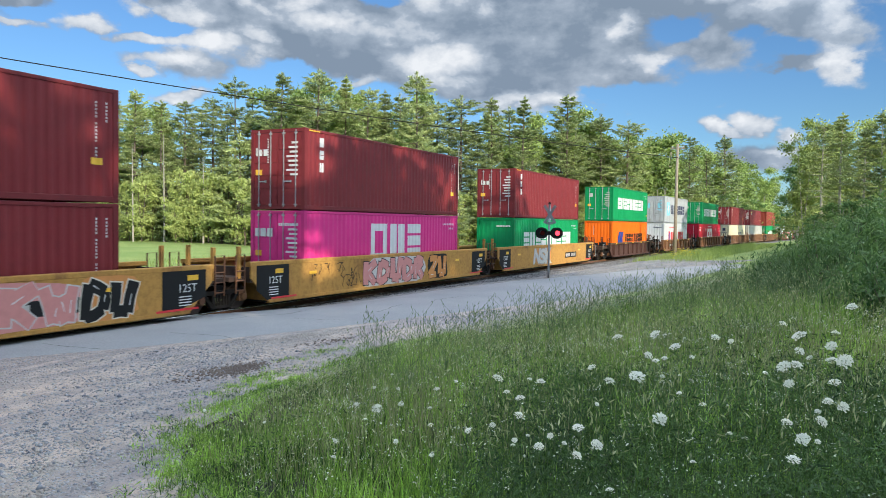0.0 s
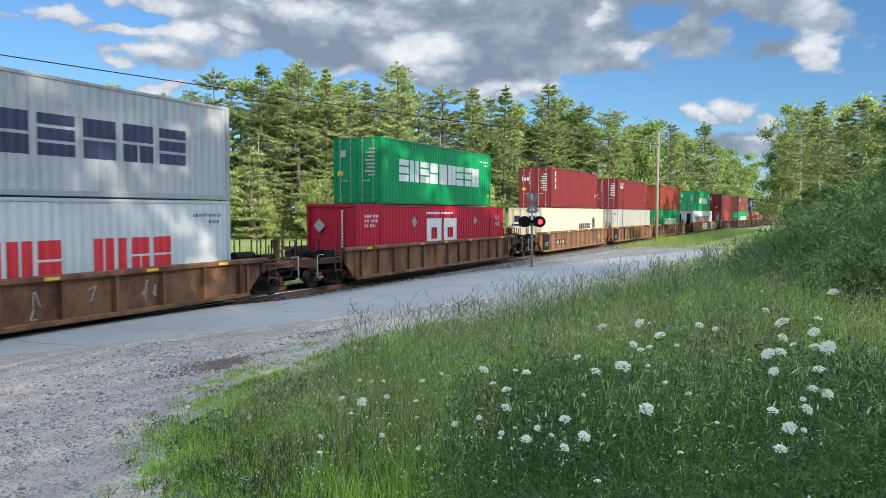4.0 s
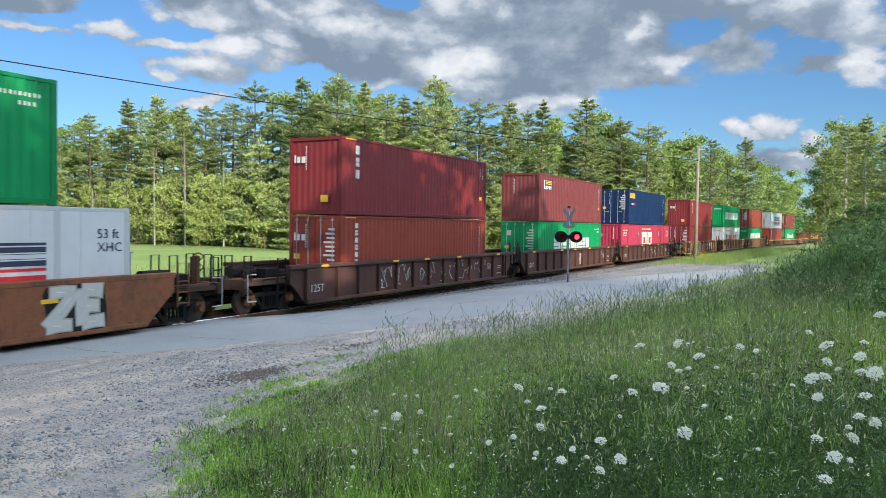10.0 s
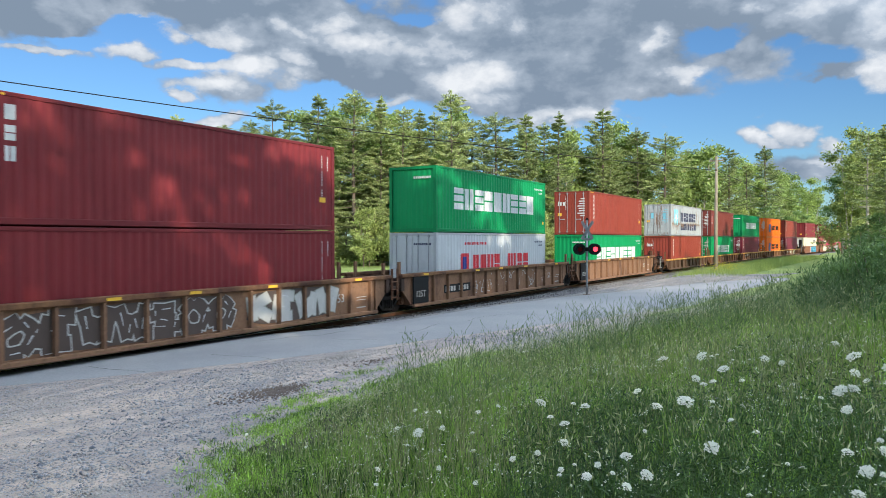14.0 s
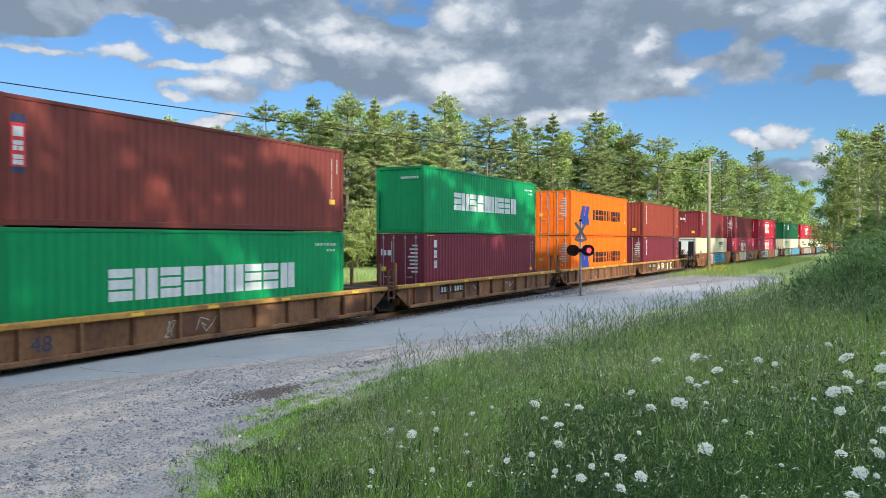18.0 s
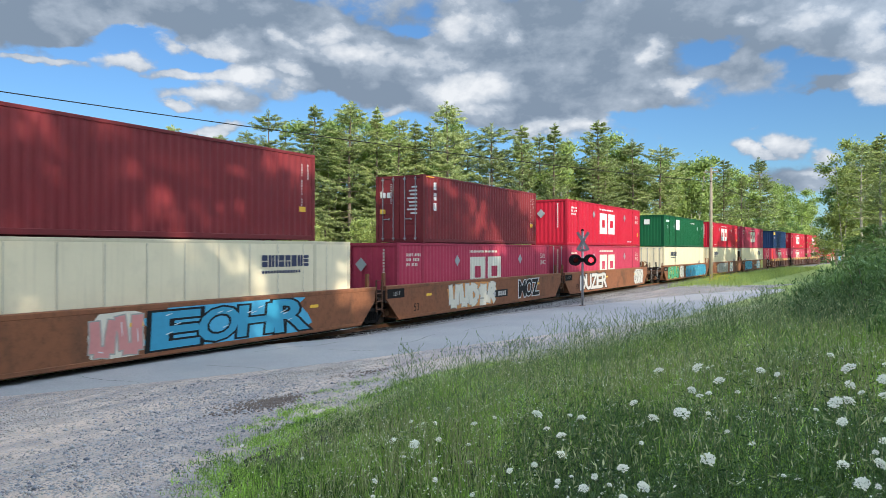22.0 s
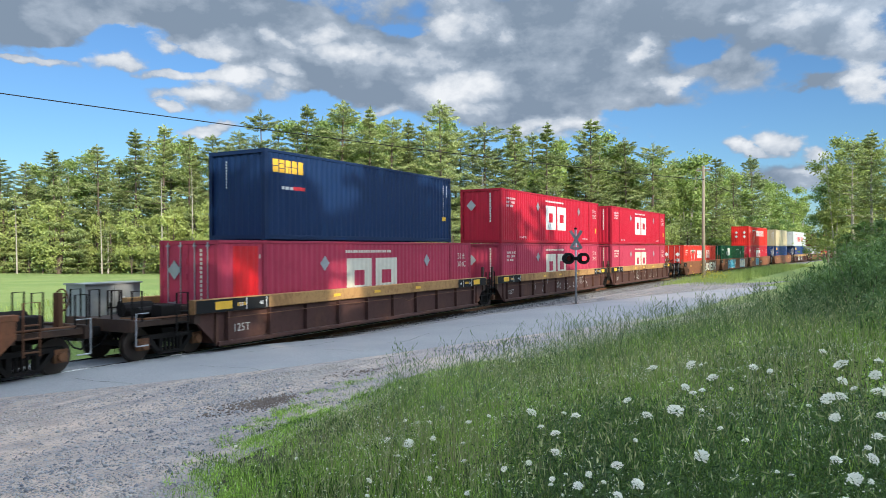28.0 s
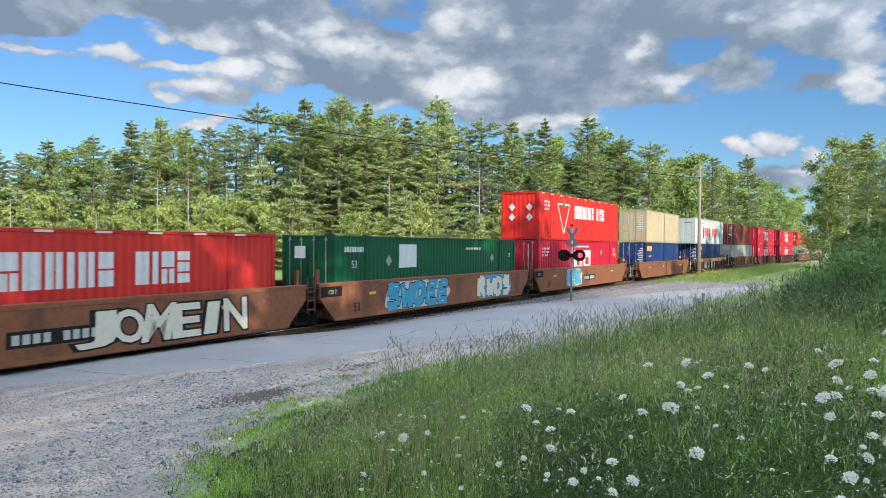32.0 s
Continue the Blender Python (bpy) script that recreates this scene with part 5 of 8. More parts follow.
def m_cream(t, length, h, end="d"):
    """Smooth cream insulated box: dark blue slanted letters."""
    L = length / 2
    x = -5.84 if end == "d" else 3.55
    side_blocks(t, word_blocks("hvihqbvs", x, 2.06, 0.25, 0.37, 0.08, 0.05), NAVY, False, "logo", "dark blue block letters of the company mark")
    side_mark(t, [(x + 0.13 * i, x + 0.10 + 0.13 * i, 1.86, 1.95) for i in range(14)], NAVY, False, "notice_line", "small dark notice line")
    for k, sx in enumerate(np.arange(-L + 1.25, L - 0.6, 1.23)):
        side_mark(t, [(sx + 0.018, sx + 0.032, 0.2, h - 0.12)], WORN_GREY, False, "panel_seam", "dark seam between side panels")
    for dx in (L - 2.6, L - 2.0) if end == "d" else (-L + 1.9, -L + 2.3):
        part("diamond_plate", diamond(dx, 1.31, 0.24, NEAR), WORN_GREY, t, "grey diamond placard")


def m_cream_dark(t, length, h):
    """Cream box: dark block letters and a round badge near the far end."""
    L = length / 2
    side_blocks(t, word_blocks("vbqhvq", 0.77, 1.28, 0.46, 0.42, 0.12, 0.09), NAVY, False, "logo", "dark block letters of the company mark")
    g = Geo()
    for i in range(20):
        a0, a1 = 2 * math.pi * i / 20, 2 * math.pi * (i + 1) / 20
        g.f.append(tuple(len(g.v) + j for j in range(4)))
        g.v += [(5.0 + r * math.cos(a), NEAR - 0.002, 1.68 + 1.05 * r * math.sin(a)) for a, r in ((a0, 0.40), (a1, 0.40), (a1, 0.50), (a0, 0.50))]
    for dx in (-0.22, 0.0, 0.22):
        g.prism([(5.0 + dx - 0.05, 1.3), (5.0 + dx + 0.05, 1.3), (5.0 + dx * 0.8 + 0.08, 2.05), (5.0 + dx * 0.8 - 0.08, 2.05)], NEAR - 0.004, NEAR + 0.001)
    part("logo_badge", g, NAVY, t, "dark round badge")
    g = Geo()
    for y in (-0.55, 0.55):
        g.box(-L - 0.016, y - 0.22, h - 0.98, -L - 0.006, y + 0.22, h - 0.55).box(-L - 0.016, y - 0.4, h - 1.25, -L - 0.006, y + 0.4, h - 1.12)
    part("logo", g, NAVY, t, "dark badges on the doors")


def m_white_bars(t, length, h):
    """White reefer box: black striped block letters with a red foot."""
    L = length / 2
    x = -5.74
    k = word("sbhbsqbbs", x, 1.0, 1.16, 1.06, 0.28, 0.14)
    side_mark(t, [(a, b, max(c, 1.5), d) for a, b, c, d in k if d > 1.5], NAVY, False, "logo", "black striped block letters of the company mark")
    side_mark(t, [(a, b, c, min(d, 1.48)) for a, b, c, d in k if c < 1.48], RED, False, "logo_foot", "red foot of the letters")
    side_mark(t, [(x - 0.1, x + 11.7, 1.5 + 0.155 * i, 1.53 + 0.155 * i) for i in range(5)], WHITE, False, "logo_stripe", "white stripes across the letters", 0.003)
    part("diamond_plate", diamond(-L + 2.3, h - 0.96, 0.24, NEAR), WORN_GREY, t, "grey diamond placard")
    put("size_lettering", lettering("53 ft\nXHC", 0.24), NAVY, t, pose(L - 0.95, NEAR - 0.002, h - 0.75))


def m_blue(t, length, h, end="d"):
    L = length / 2
    side_blocks(t, word_blocks("hsqhb", -5.7, 2.18, 0.25, 0.42, 0.07, 0.055), YELLOW, True, "logo", "yellow block letters of the company mark")
    side_mark(t, [(-L + 0.8 + 0.2 * i, -L + 0.95 + 0.2 * i, h - 1.25, h - 1.15) for i in range(3)], WHITE, True, "logo_line", "small white line under the mark")
    side_mark(t, [(-L + 1.35, -L + 1.95, h - 1.25, h - 1.13)], RED, True, "logo_dash", "small red dash", 0.002)
    upright_ids(t, length, h)
    if end == "d":
        door_marks(t, length, h)


def m_badge(t, length, h, end="d"):
    """Square sign with white, blue and yellow fields."""
    L = length / 2
    x, z = -L + 0.75, h - 0.98
    side_mark(t, [(x, x + 1.45, z, z + 0.68)], NAVY, True, "logo", "dark blue sign field")
    side_mark(t, [(x + 0.05, x + 0.22, z + 0.05, z + 0.6)], WHITE, True, "logo_tower", "white tower shape", 0.003)
    side_mark(t, [(x + 0.3, x + 1.4, z + 0.36 + 0.09 * i, z + 0.41 + 0.09 * i) for i in range(3)], YELLOW, True, "logo_beam", "yellow beams", 0.003)
    side_mark(t, [(x + 0.3 + 0.18 * i, x + 0.43 + 0.18 * i, z + 0.06, z + 0.26) for i in range(6)], WHITE, True, "logo_line", "white marks", 0.003)
    upright_ids(t, length, h)
    if end == "d":
        door_marks(t, length, h)


def m_stack_sign(t, length, h):
    """Upright sign of three fields, white blocks on red."""
    L = length / 2
    x = -L + 0.30
    for low, high in ((h - 0.62, h - 0.42), (h - 1.72, h - 1.58)):
        side_mark(t, [(x, x + 0.34, low, high)], NAVY, True, "logo_field", "blue sign field")
    side_mark(t, [(x, x + 0.34, h - 1.58, h - 0.62)], RED, True, "logo_field", "red sign field")
    side_blocks(t, column_blocks("bqh", x + 0.06, h - 0.92, 0.22, 0.22, 0.06, 0.09), WHITE, True, "logo", "white blocks", 0.003)
    upright_ids(t, length, h)
    door_marks(t, length, h)


def m_plain(t, length, h, end="f"):
    upright_ids(t, length, h)
    L = length / 2
    side_mark(t, [(-L + 0.55, -L + 0.8, 0.95, 1.12)], YELLOW, True, "caution_label", "yellow caution label", 0.002)
    if end == "d":
        door_marks(t, length, h)


def m_ribs(t, length, h):
    """Weathered pale box: outer posts, a scrawl of faded paint."""
    L = length / 2
    side_mark(t, [(x, x + 0.05, 0.18, h - 0.12) for x in np.arange(-L + 0.5, L - 0.3, 0.62)], DIM_WHITE, True, "side_post", "pale upright side posts", 0.02)
    side_mark(t, [(-L + 0.8 + 0.2 * i, -L + 0.92 + 0.2 * i, h - 0.5, h - 0.38) for i in range(4)], NAVY, True, "registration_mark", "dark registration marks", 0.024)


MAROON, BROWN, PLUM = (0.178, 0.022, 0.026), (0.235, 0.040, 0.025), (0.150, 0.020, 0.034)
GREEN, ORANGE, PINK = (0.001, 0.228, 0.072), (0.72, 0.125, 0.004), (0.60, 0.035, 0.20)
RED53, FADED53, NAVY40 = (0.40, 0.010, 0.030), (0.38, 0.036, 0.072), (0.003, 0.020, 0.072)
PALEGREY, WHITEBOX, CREAMBOX = (0.36, 0.375, 0.385), (0.48, 0.495, 0.50), (0.66, 0.575, 0.40)
DKGREEN, TIRERED, TANBOX, GREYBOX = (0.003, 0.074, 0.028), (0.52, 0.030, 0.022), (0.44, 0.36, 0.24), (0.30, 0.31, 0.31)
F40, F53 = 12.192, 16.154


def red40(name="maroon", end="d", tone=MAROON, stack="bhv"):
    def build():
        t = container(name + " corrugated steel container with white upright mark on a well car", "shipping container", F40, tone, end)
        m_lease(t, F40, BOX_H, stack, end)
        return t
    return build


def made(label, length, rgb, marks_fn, end="d", **kw):
    """A function that builds one container with its markings."""
    extra = {k: kw.pop(k) for k in ("faded", "two", "mend") if k in kw}

    def build():
        t = container(label, "shipping container", length, rgb, end, **kw)
        args = {}
        if "faded" in extra:
            args["faded"] = extra["faded"]
        if "two" in extra:
            args["two"] = extra["two"]
        if "mend" in extra:
            args["end"] = extra["mend"]
        marks_fn(t, length, BOX_H, **args)
        return t
    return build


TEX_D, TEX_F = red40(), red40(end="f")
TRI_D, TRI_F = red40("red-brown", "d", BROWN, "bqihbv"), red40("red-brown", "f", BROWN, "bqihbv")
PLUM_D = red40("plum", "d", PLUM)
EVG_D = made("bright green corrugated steel container with large white block letters", F40, GREEN, m_green, "d", mend="d", dirt=0.25)
EVG_F = made("bright green corrugated steel container with large white block letters", F40, GREEN, m_green, "f", mend="f", dirt=0.25)
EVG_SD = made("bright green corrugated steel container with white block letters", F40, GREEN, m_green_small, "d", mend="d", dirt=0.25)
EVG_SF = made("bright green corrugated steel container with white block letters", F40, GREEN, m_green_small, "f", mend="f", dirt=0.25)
ONE = made("bright pink corrugated steel container with huge white block letters", F40, PINK, m_pink, dirt=0.2)
HAP_D = made("orange corrugated steel container with blue slanted mark", F40, ORANGE, m_orange, "d", mend="d", dirt=0.25)
HAP_F = made("orange corrugated steel container with blue slanted mark", F40, ORANGE, m_orange, "f", mend="f", dirt=0.25)
MAE = made("pale grey steel container with blue square and dark letters", F40, PALEGREY, m_grey, dirt=0.35, rust=0.2, runs=0.3)
SEA = made("rust-streaked pale grey steel container with dark letters", F40, PALEGREY, m_grey, two=True, dirt=0.4, rust=0.4, runs=0.85)
YM = made("white steel container with red block letters", F40, WHITEBOX, m_white_red, "f", dirt=0.25)
YM_D = made("white steel container with red block letters", F40, WHITEBOX, m_white_red, "d", dirt=0.25)
CPN = made("deep red long steel container with big white block letters", F53, RED53, m_red_big, "f", faded=False, dirt=0.2)
CPF = made("faded pinkish red long steel container with big cream block letters", F53, FADED53, m_red_big, "f", faded=True, dirt=0.35, rough=0.6)
CPFD = made("faded pinkish red long steel container with big cream block letters", F53, FADED53, m_red_big, "d", faded=True, dirt=0.35, rough=0.6)
CPND = made("deep red long steel container with big white block letters", F53, RED53, m_red_big, "d", faded=False, dirt=0.2)


def m_patched(t, length, h):
    """The big red box with one side panel freshly painted."""
    m_red_big(t, length, h, faded=True)
    side_mark(t, [(-length / 2 + 0.62, -length / 2 + 1.68, 0.26, h - 0.18)], DEEP_RED, True, "repainted_panel", "freshly painted bright red panel", 0.001)


CPFP = made("faded pinkish red long steel container with one bright repainted panel", F53, FADED53, m_patched, "d", dirt=0.35, rough=0.6)
CTIRE = made("bright red long steel container with outlined triangle and white letters", F53, TIRERED, m_triangle, "d", dirt=0.25)
CTIRE_F = made("bright red long steel container with white diamond placards", F53, (0.62, 0.022, 0.016), m_triangle, "f", dirt=0.2)
DGREEN = made("dark green long steel container with blank white panel", F53, DKGREEN, m_dark_green, "f", dirt=0.25)
DGREEN_D = made("dark green long steel container with blank white panel", F53, DKGREEN, m_dark_green, "d", dirt=0.25)
CREAM_D = made("cream smooth-sided long container with dark blue letters", F53, CREAMBOX, m_cream, "d", mend="d", flat=True, rust=0.02, dirt=0.2)
CREAM_R = made("cream smooth-sided refrigerated container with cooling unit", F53, CREAMBOX, m_cream, "r", mend="f", flat=True, rust=0.02, dirt=0.2)
VIT = made("cream smooth-sided long container with dark letters and round badge", F53, CREAMBOX, m_cream_dark, "d", flat=True, rust=0.02, dirt=0.3)
EAST = made("white smooth-sided refrigerated container with black striped letters", F53, (0.56, 0.57, 0.58), m_white_bars, "r", flat=True, rust=0.01, dirt=0.12)
PALE53 = made("weathered pale grey long container with upright posts", F53, (0.42, 0.41, 0.37), m_ribs, "d", dirt=0.5, runs=0.25)
SEACO_D = made("navy blue corrugated steel container with yellow letters", F40, NAVY40, m_blue, "d", mend="d", dirt=0.12, rust=0.05, rough=0.58)
SEACO_F = made("navy blue corrugated steel container with yellow letters", F40, NAVY40, m_blue, "f", mend="f", dirt=0.12, rust=0.05, rough=0.58)
BEA_D = made("maroon corrugated steel container with blue and yellow sign", F40, MAROON, m_badge, "d", mend="d")
BEA_F = made("dusty red corrugated steel container with pale sign", F40, (0.17, 0.040, 0.040), m_badge, "f", mend="f")
BRN_F = made("red-brown corrugated steel container with small upright marks", F40, BROWN, m_plain, "f", mend="f")
MAR_D = made("maroon corrugated steel container with small upright marks", F40, MAROON, m_plain, "d", mend="d")
TAL_D = made("red-brown corrugated steel container with upright red sign", F40, (0.165, 0.036, 0.028), m_stack_sign, "d")
TAN_D = made("tan corrugated steel container with small upright marks", F40, TANBOX, m_plain, "d", mend="d")
BLU_D = made("navy blue corrugated steel container with small yellow mark", F40, (0.012, 0.035, 0.13), m_blue, "d", mend="d")
WRED = made("white long steel container with red block mark", F53, WHITEBOX, m_white_red, "d")
GREY_D = made("plain grey long steel container", F53, GREYBOX, m_ribs, "d")

# The units in order: place of the middle along the train, kind of well, ends (c: coupler, a: shared truck), lower and upper box.
UNITS = [
    (7.0, "yellow", "aa", TEX_D, TEX_F), (26.9, "yellow", "aa", ONE, TEX_D), (46.6, "yellow", "ac", EVG_F, TEX_D),
    (68.1, "shortdark", "cc", HAP_F, EVG_D), (88.0, "short", "cc", YM, MAE), (109.5, "tan", "cc", CPN, EVG_D),
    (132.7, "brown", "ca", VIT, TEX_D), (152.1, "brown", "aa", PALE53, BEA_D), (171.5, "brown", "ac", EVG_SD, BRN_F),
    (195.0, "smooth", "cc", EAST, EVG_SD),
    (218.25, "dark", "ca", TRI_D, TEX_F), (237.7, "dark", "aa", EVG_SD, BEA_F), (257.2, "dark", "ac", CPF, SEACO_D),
    (280.7, "brown", "ca", MAR_D, TEX_F), (299.9, "brown", "aa", YM_D, EVG_F), (319.5, "brown", "ac", EVG_F, TRI_D),
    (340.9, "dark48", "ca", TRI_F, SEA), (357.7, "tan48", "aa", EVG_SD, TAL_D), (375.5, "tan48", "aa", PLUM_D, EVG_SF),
    (393.5, "tan48", "aa", HAP_D, HAP_D), (410.3, "tan48", "ac", PLUM_D, TRI_F),
    (432.1, "smooth", "ca", CREAM_R, TEX_F), (451.4, "smooth", "aa", CPF, TEX_D), (470.6, "smooth", "ac", CPFD, CPN),
    (494.5, "smooth", "ca", CREAM_D, DGREEN), (513.8, "smooth", "aa", CREAM_D, CPN), (533.0, "smooth", "ac", CREAM_R, CPFD),
    (556.4, "sill", "ca", CPFP, SEACO_F), (576.1, "sill", "aa", CPF, CPN), (595.4, "sill", "ac", CPF, CPN),
    (619.0, "smooth", "ca", CTIRE, None), (638.3, "smooth", "aa", DGREEN_D, None), (657.9, "smooth", "ac", CPND, CTIRE_F),
    (680.6, "smooth", "cc", BLU_D, TAN_D), (702.5, "sill", "cc", BLU_D, WRED), (724.5, "brown", "cc", GREY_D, TAL_D),
    (746.0, "dark", "cc", CPN, CPN), (768.0, "dark", "cc", CPN, CPN), (790.0, "brown", "cc", GREY_D, CTIRE_F), (812.0, "brown", "cc", GREY_D, GREY_D),
]
KINDS = {  # half length of the well, pivot, half length over the coupler, top of the side, ribs, paint, sill paint
    "yellow": (8.35, 9.85, 10.75, 1.46, 0, "yellow", "yellow"), "short": (6.75, 7.75, 9.95, 1.30, 9, "tan", "tan"), "tan": (8.5, 9.6, 11.55, 1.42, 13, "tan", "tan"), "shortdark": (6.75, 7.75, 9.95, 1.30, 9, "dark", "umber"),
    "brown": (8.4, 9.65, 11.7, 1.48, 14, "brown", "tan"), "smooth": (8.5, 9.65, 11.7, 1.46, 0, "smooth", "smooth"), "dark": (8.4, 9.7, 11.65, 1.45, 13, "dark", "dark"),
    "dark48": (7.7, 8.7, 10.7, 1.06, 11, "umber", "yellow"), "tan48": (7.7, 8.7, 10.7, 1.06, 11, "tan", "yellow"), "sill": (8.4, 9.65, 11.6, 1.46, 10, "dark", "tan"),
}
HALF_W = 1.50


def truck(parent, x):
    """A freight truck: the frame is the part, its wheel sets hang below it."""
    def frame_mesh(g):
        for s in (-1, 1):
            y0, y1 = s * 0.95, s * 1.10
            a, b = min(y0, y1), max(y0, y1)
            g.prism([(-1.12, 0.50), (-0.92, 0.66), (0.92, 0.66), (1.12, 0.50), (0.80, 0.50), (0.72, 0.54), (-0.72, 0.54), (-0.80, 0.50)], a, b)
            for e in (-1, 1):
                g.prism([(e * 0.78, 0.54), (e * 0.62, 0.54), (e * 0.28, 0.16), (e * 0.42, 0.16)], a, b)
                g.box(e * 0.33 - 0.05, a, 0.2, e * 0.33 + 0.05, b, 0.56)
            g.box(-0.42, a, 0.12, 0.42, b, 0.2)
            for k in range(5):
                g.tube((-0.26 + 0.13 * k, s * 1.02, 0.2), (-0.26 + 0.13 * k, s * 1.02, 0.55), 0.05, 0.05, 6)
        g.box(-0.22, -1.0, 0.45, 0.22, 1.0, 0.80)
    t = put("truck", shared("truck_frame", frame_mesh), GREASE, parent, pose(x, 0, 0), "greasy iron freight truck frame")
    wheel = shared("wheel", lambda g: [g.tube((0, -0.065, 0), (0, 0.05, 0), 0.42, 0.425, 24), g.tube((0, 0.05, 0), (0, 0.075, 0), 0.455, 0.455, 24), g.tube((0, -0.16, 0), (0, -0.065, 0), 0.11, 0.13, 10)])
    axle = shared("axle", lambda g: g.tube((0, -0.9, 0), (0, 0.9, 0), 0.08, 0.08, 8))
    cap = shared("bearing_cap", lambda g: [g.tube((0, -0.09, 0), (0, 0, 0), 0.11, 0.13, 10), g.box(-0.16, 0.0, -0.14, 0.16, 0.14, 0.18)])
    for dx in (-0.89, 0.89):
        put("axle", axle, GREASE, t, pose(dx, 0, 0.42))
        for s in (-1, 1):
            put("wheel", wheel, WHEEL, t, pose(dx, s * 0.79, 0.42, 0, 0, 0 if s < 0 else 180))
            put("bearing_cap", cap, RUST, t, pose(dx, s * 1.12, 0.42, 0, 0, 0 if s < 0 else 180))
    return t


# strokes of sprayed shapes, each (u, v) to (u, v) in a unit square
SPRAYED = [
    [(0.1, 0, 0.1, 1), (0.1, 1, 0.85, 0.75), (0.85, 0.75, 0.85, 0.25), (0.85, 0.25, 0.1, 0)], [(0.05, 1, 0.15, 0.1), (0.15, 0.1, 0.8, 0.05), (0.8, 0.05, 0.9, 1)],
    [(0, 0.95, 0.95, 0.95), (0.95, 0.95, 0.05, 0.05), (0.05, 0.05, 0.95, 0.05)], [(0.1, 0, 0.1, 1), (0.1, 1, 0.9, 0.95), (0.1, 0.5, 0.75, 0.5), (0.1, 0, 0.95, 0.05)],
    [(0.1, 0, 0.1, 1), (0.1, 1, 0.85, 0.8), (0.85, 0.8, 0.2, 0.45), (0.35, 0.45, 0.95, 0)], [(0.2, 0, 0, 0.6), (0, 0.6, 0.5, 1), (0.5, 1, 1, 0.6), (1, 0.6, 0.8, 0), (0.8, 0, 0.2, 0)],
    [(0.9, 0.9, 0.1, 0.95), (0.1, 0.95, 0.15, 0.55), (0.15, 0.55, 0.9, 0.45), (0.9, 0.45, 0.85, 0.05), (0.85, 0.05, 0.05, 0.05)],
    [(0.1, 0, 0, 1), (0.05, 0.45, 0.9, 1), (0.15, 0.5, 0.95, 0)], [(0, 1, 0.25, 0), (0.25, 0, 0.5, 0.7), (0.5, 0.7, 0.75, 0), (0.75, 0, 1, 1)],
]


def graffiti(parent, seed, x0, x1, z0, z1, colours, y, letters=5):
    """A sprayed piece: interlocked slanted bars with dark outlines and a cloud of colour behind; nothing that can be read."""
    rng = random.Random(seed)
    w = (x1 - x0) / letters
    back, edge, fill, shine = Geo(), Geo(), Geo(), Geo()
    clip = lambda p: (min(max(p[0], x0 - 0.15), x1 + 0.15), min(max(p[1], z0), z1))

    def quad(g, p, q, r0, r1, d, grow=0.0):
        p, q = Vector(p), Vector(q)
        u = (q - p).normalized()
        n = Vector((-u.y, u.x))
        k = len(g.v)
        pts = [p - u * grow + n * (r0 + grow), p - u * grow - n * (r0 + grow), (p + q) / 2 - n * (0.8 * (r0 + r1) / 2 + grow), q + u * grow - n * (r1 + grow), q + u * grow + n * (r1 + grow), (p + q) / 2 + n * (1.15 * (r0 + r1) / 2 + grow)]
        g.v += [(a, y - d, b) for a, b in map(clip, pts)]
        g.f.append(tuple(range(k, k + 6)))
    k = len(back.v)
    m = 18
    for j in range(m):
        a = 2 * math.pi * j / m
        f = rng.uniform(0.86, 1.08)
        back.v.append((*[(clip(((x0 + x1) / 2 + f * (x1 - x0) * 0.54 * math.copysign(abs(math.cos(a)) ** 0.6, math.cos(a)), 0))[0])], y - 0.0015, clip((0, (z0 + z1) / 2 + f * (z1 - z0) * 0.56 * math.copysign(abs(math.sin(a)) ** 0.6, math.sin(a))))[1]))
    back.f.append(tuple(range(k, k + m)))
    h = z1 - z0
    for i in range(letters):
        a = x0 + w * i + 0.10 * w
        lean = rng.uniform(-0.08, 0.2) * w
        t = min(0.17, w * 0.17)
        shape = SPRAYED[(i + (0 if seed == 230 else rng.randrange(9))) % len(SPRAYED)]
        low, tall = z0 + rng.uniform(0.10, 0.18), h - rng.uniform(0.22, 0.34)
        at = lambda u, v: (a + 0.80 * w * u + lean * (v - 0.5), low + tall * v)
        for n, (u0, v0, u1, v1) in enumerate(shape):
            p, q = at(u0, v0), at(u1, v1)
            r0, r1 = t * rng.uniform(0.85, 1.2), t * rng.uniform(0.8, 1.25)
            quad(edge, p, q, r0, r1, 0.003 + 0.0002 * n, 0.045)
            quad(fill, p, q, r0, r1, 0.005 + 0.0002 * n, 0.01)
            if rng.random() < 0.6:
                quad(shine, Vector(p).lerp(Vector(q), 0.2) + Vector((0.02, 0.02)), Vector(p).lerp(Vector(q), 0.6), 0.016, 0.01, 0.007)
    out = part("graffiti", edge, colours[0], parent, "sprayed graffiti with dark outlines")
    out["kind"] = "stuff"
    part("graffiti_cloud", back, colours[2], out, "sprayed colour behind the piece")
    part("graffiti_fill", fill, colours[1], out, "sprayed colour fill")["kind"] = "stuff"
    if shine.f:
        part("graffiti_stroke", shine, INK["white"], out, "pale highlights")["kind"] = "stuff"


FAT = {}


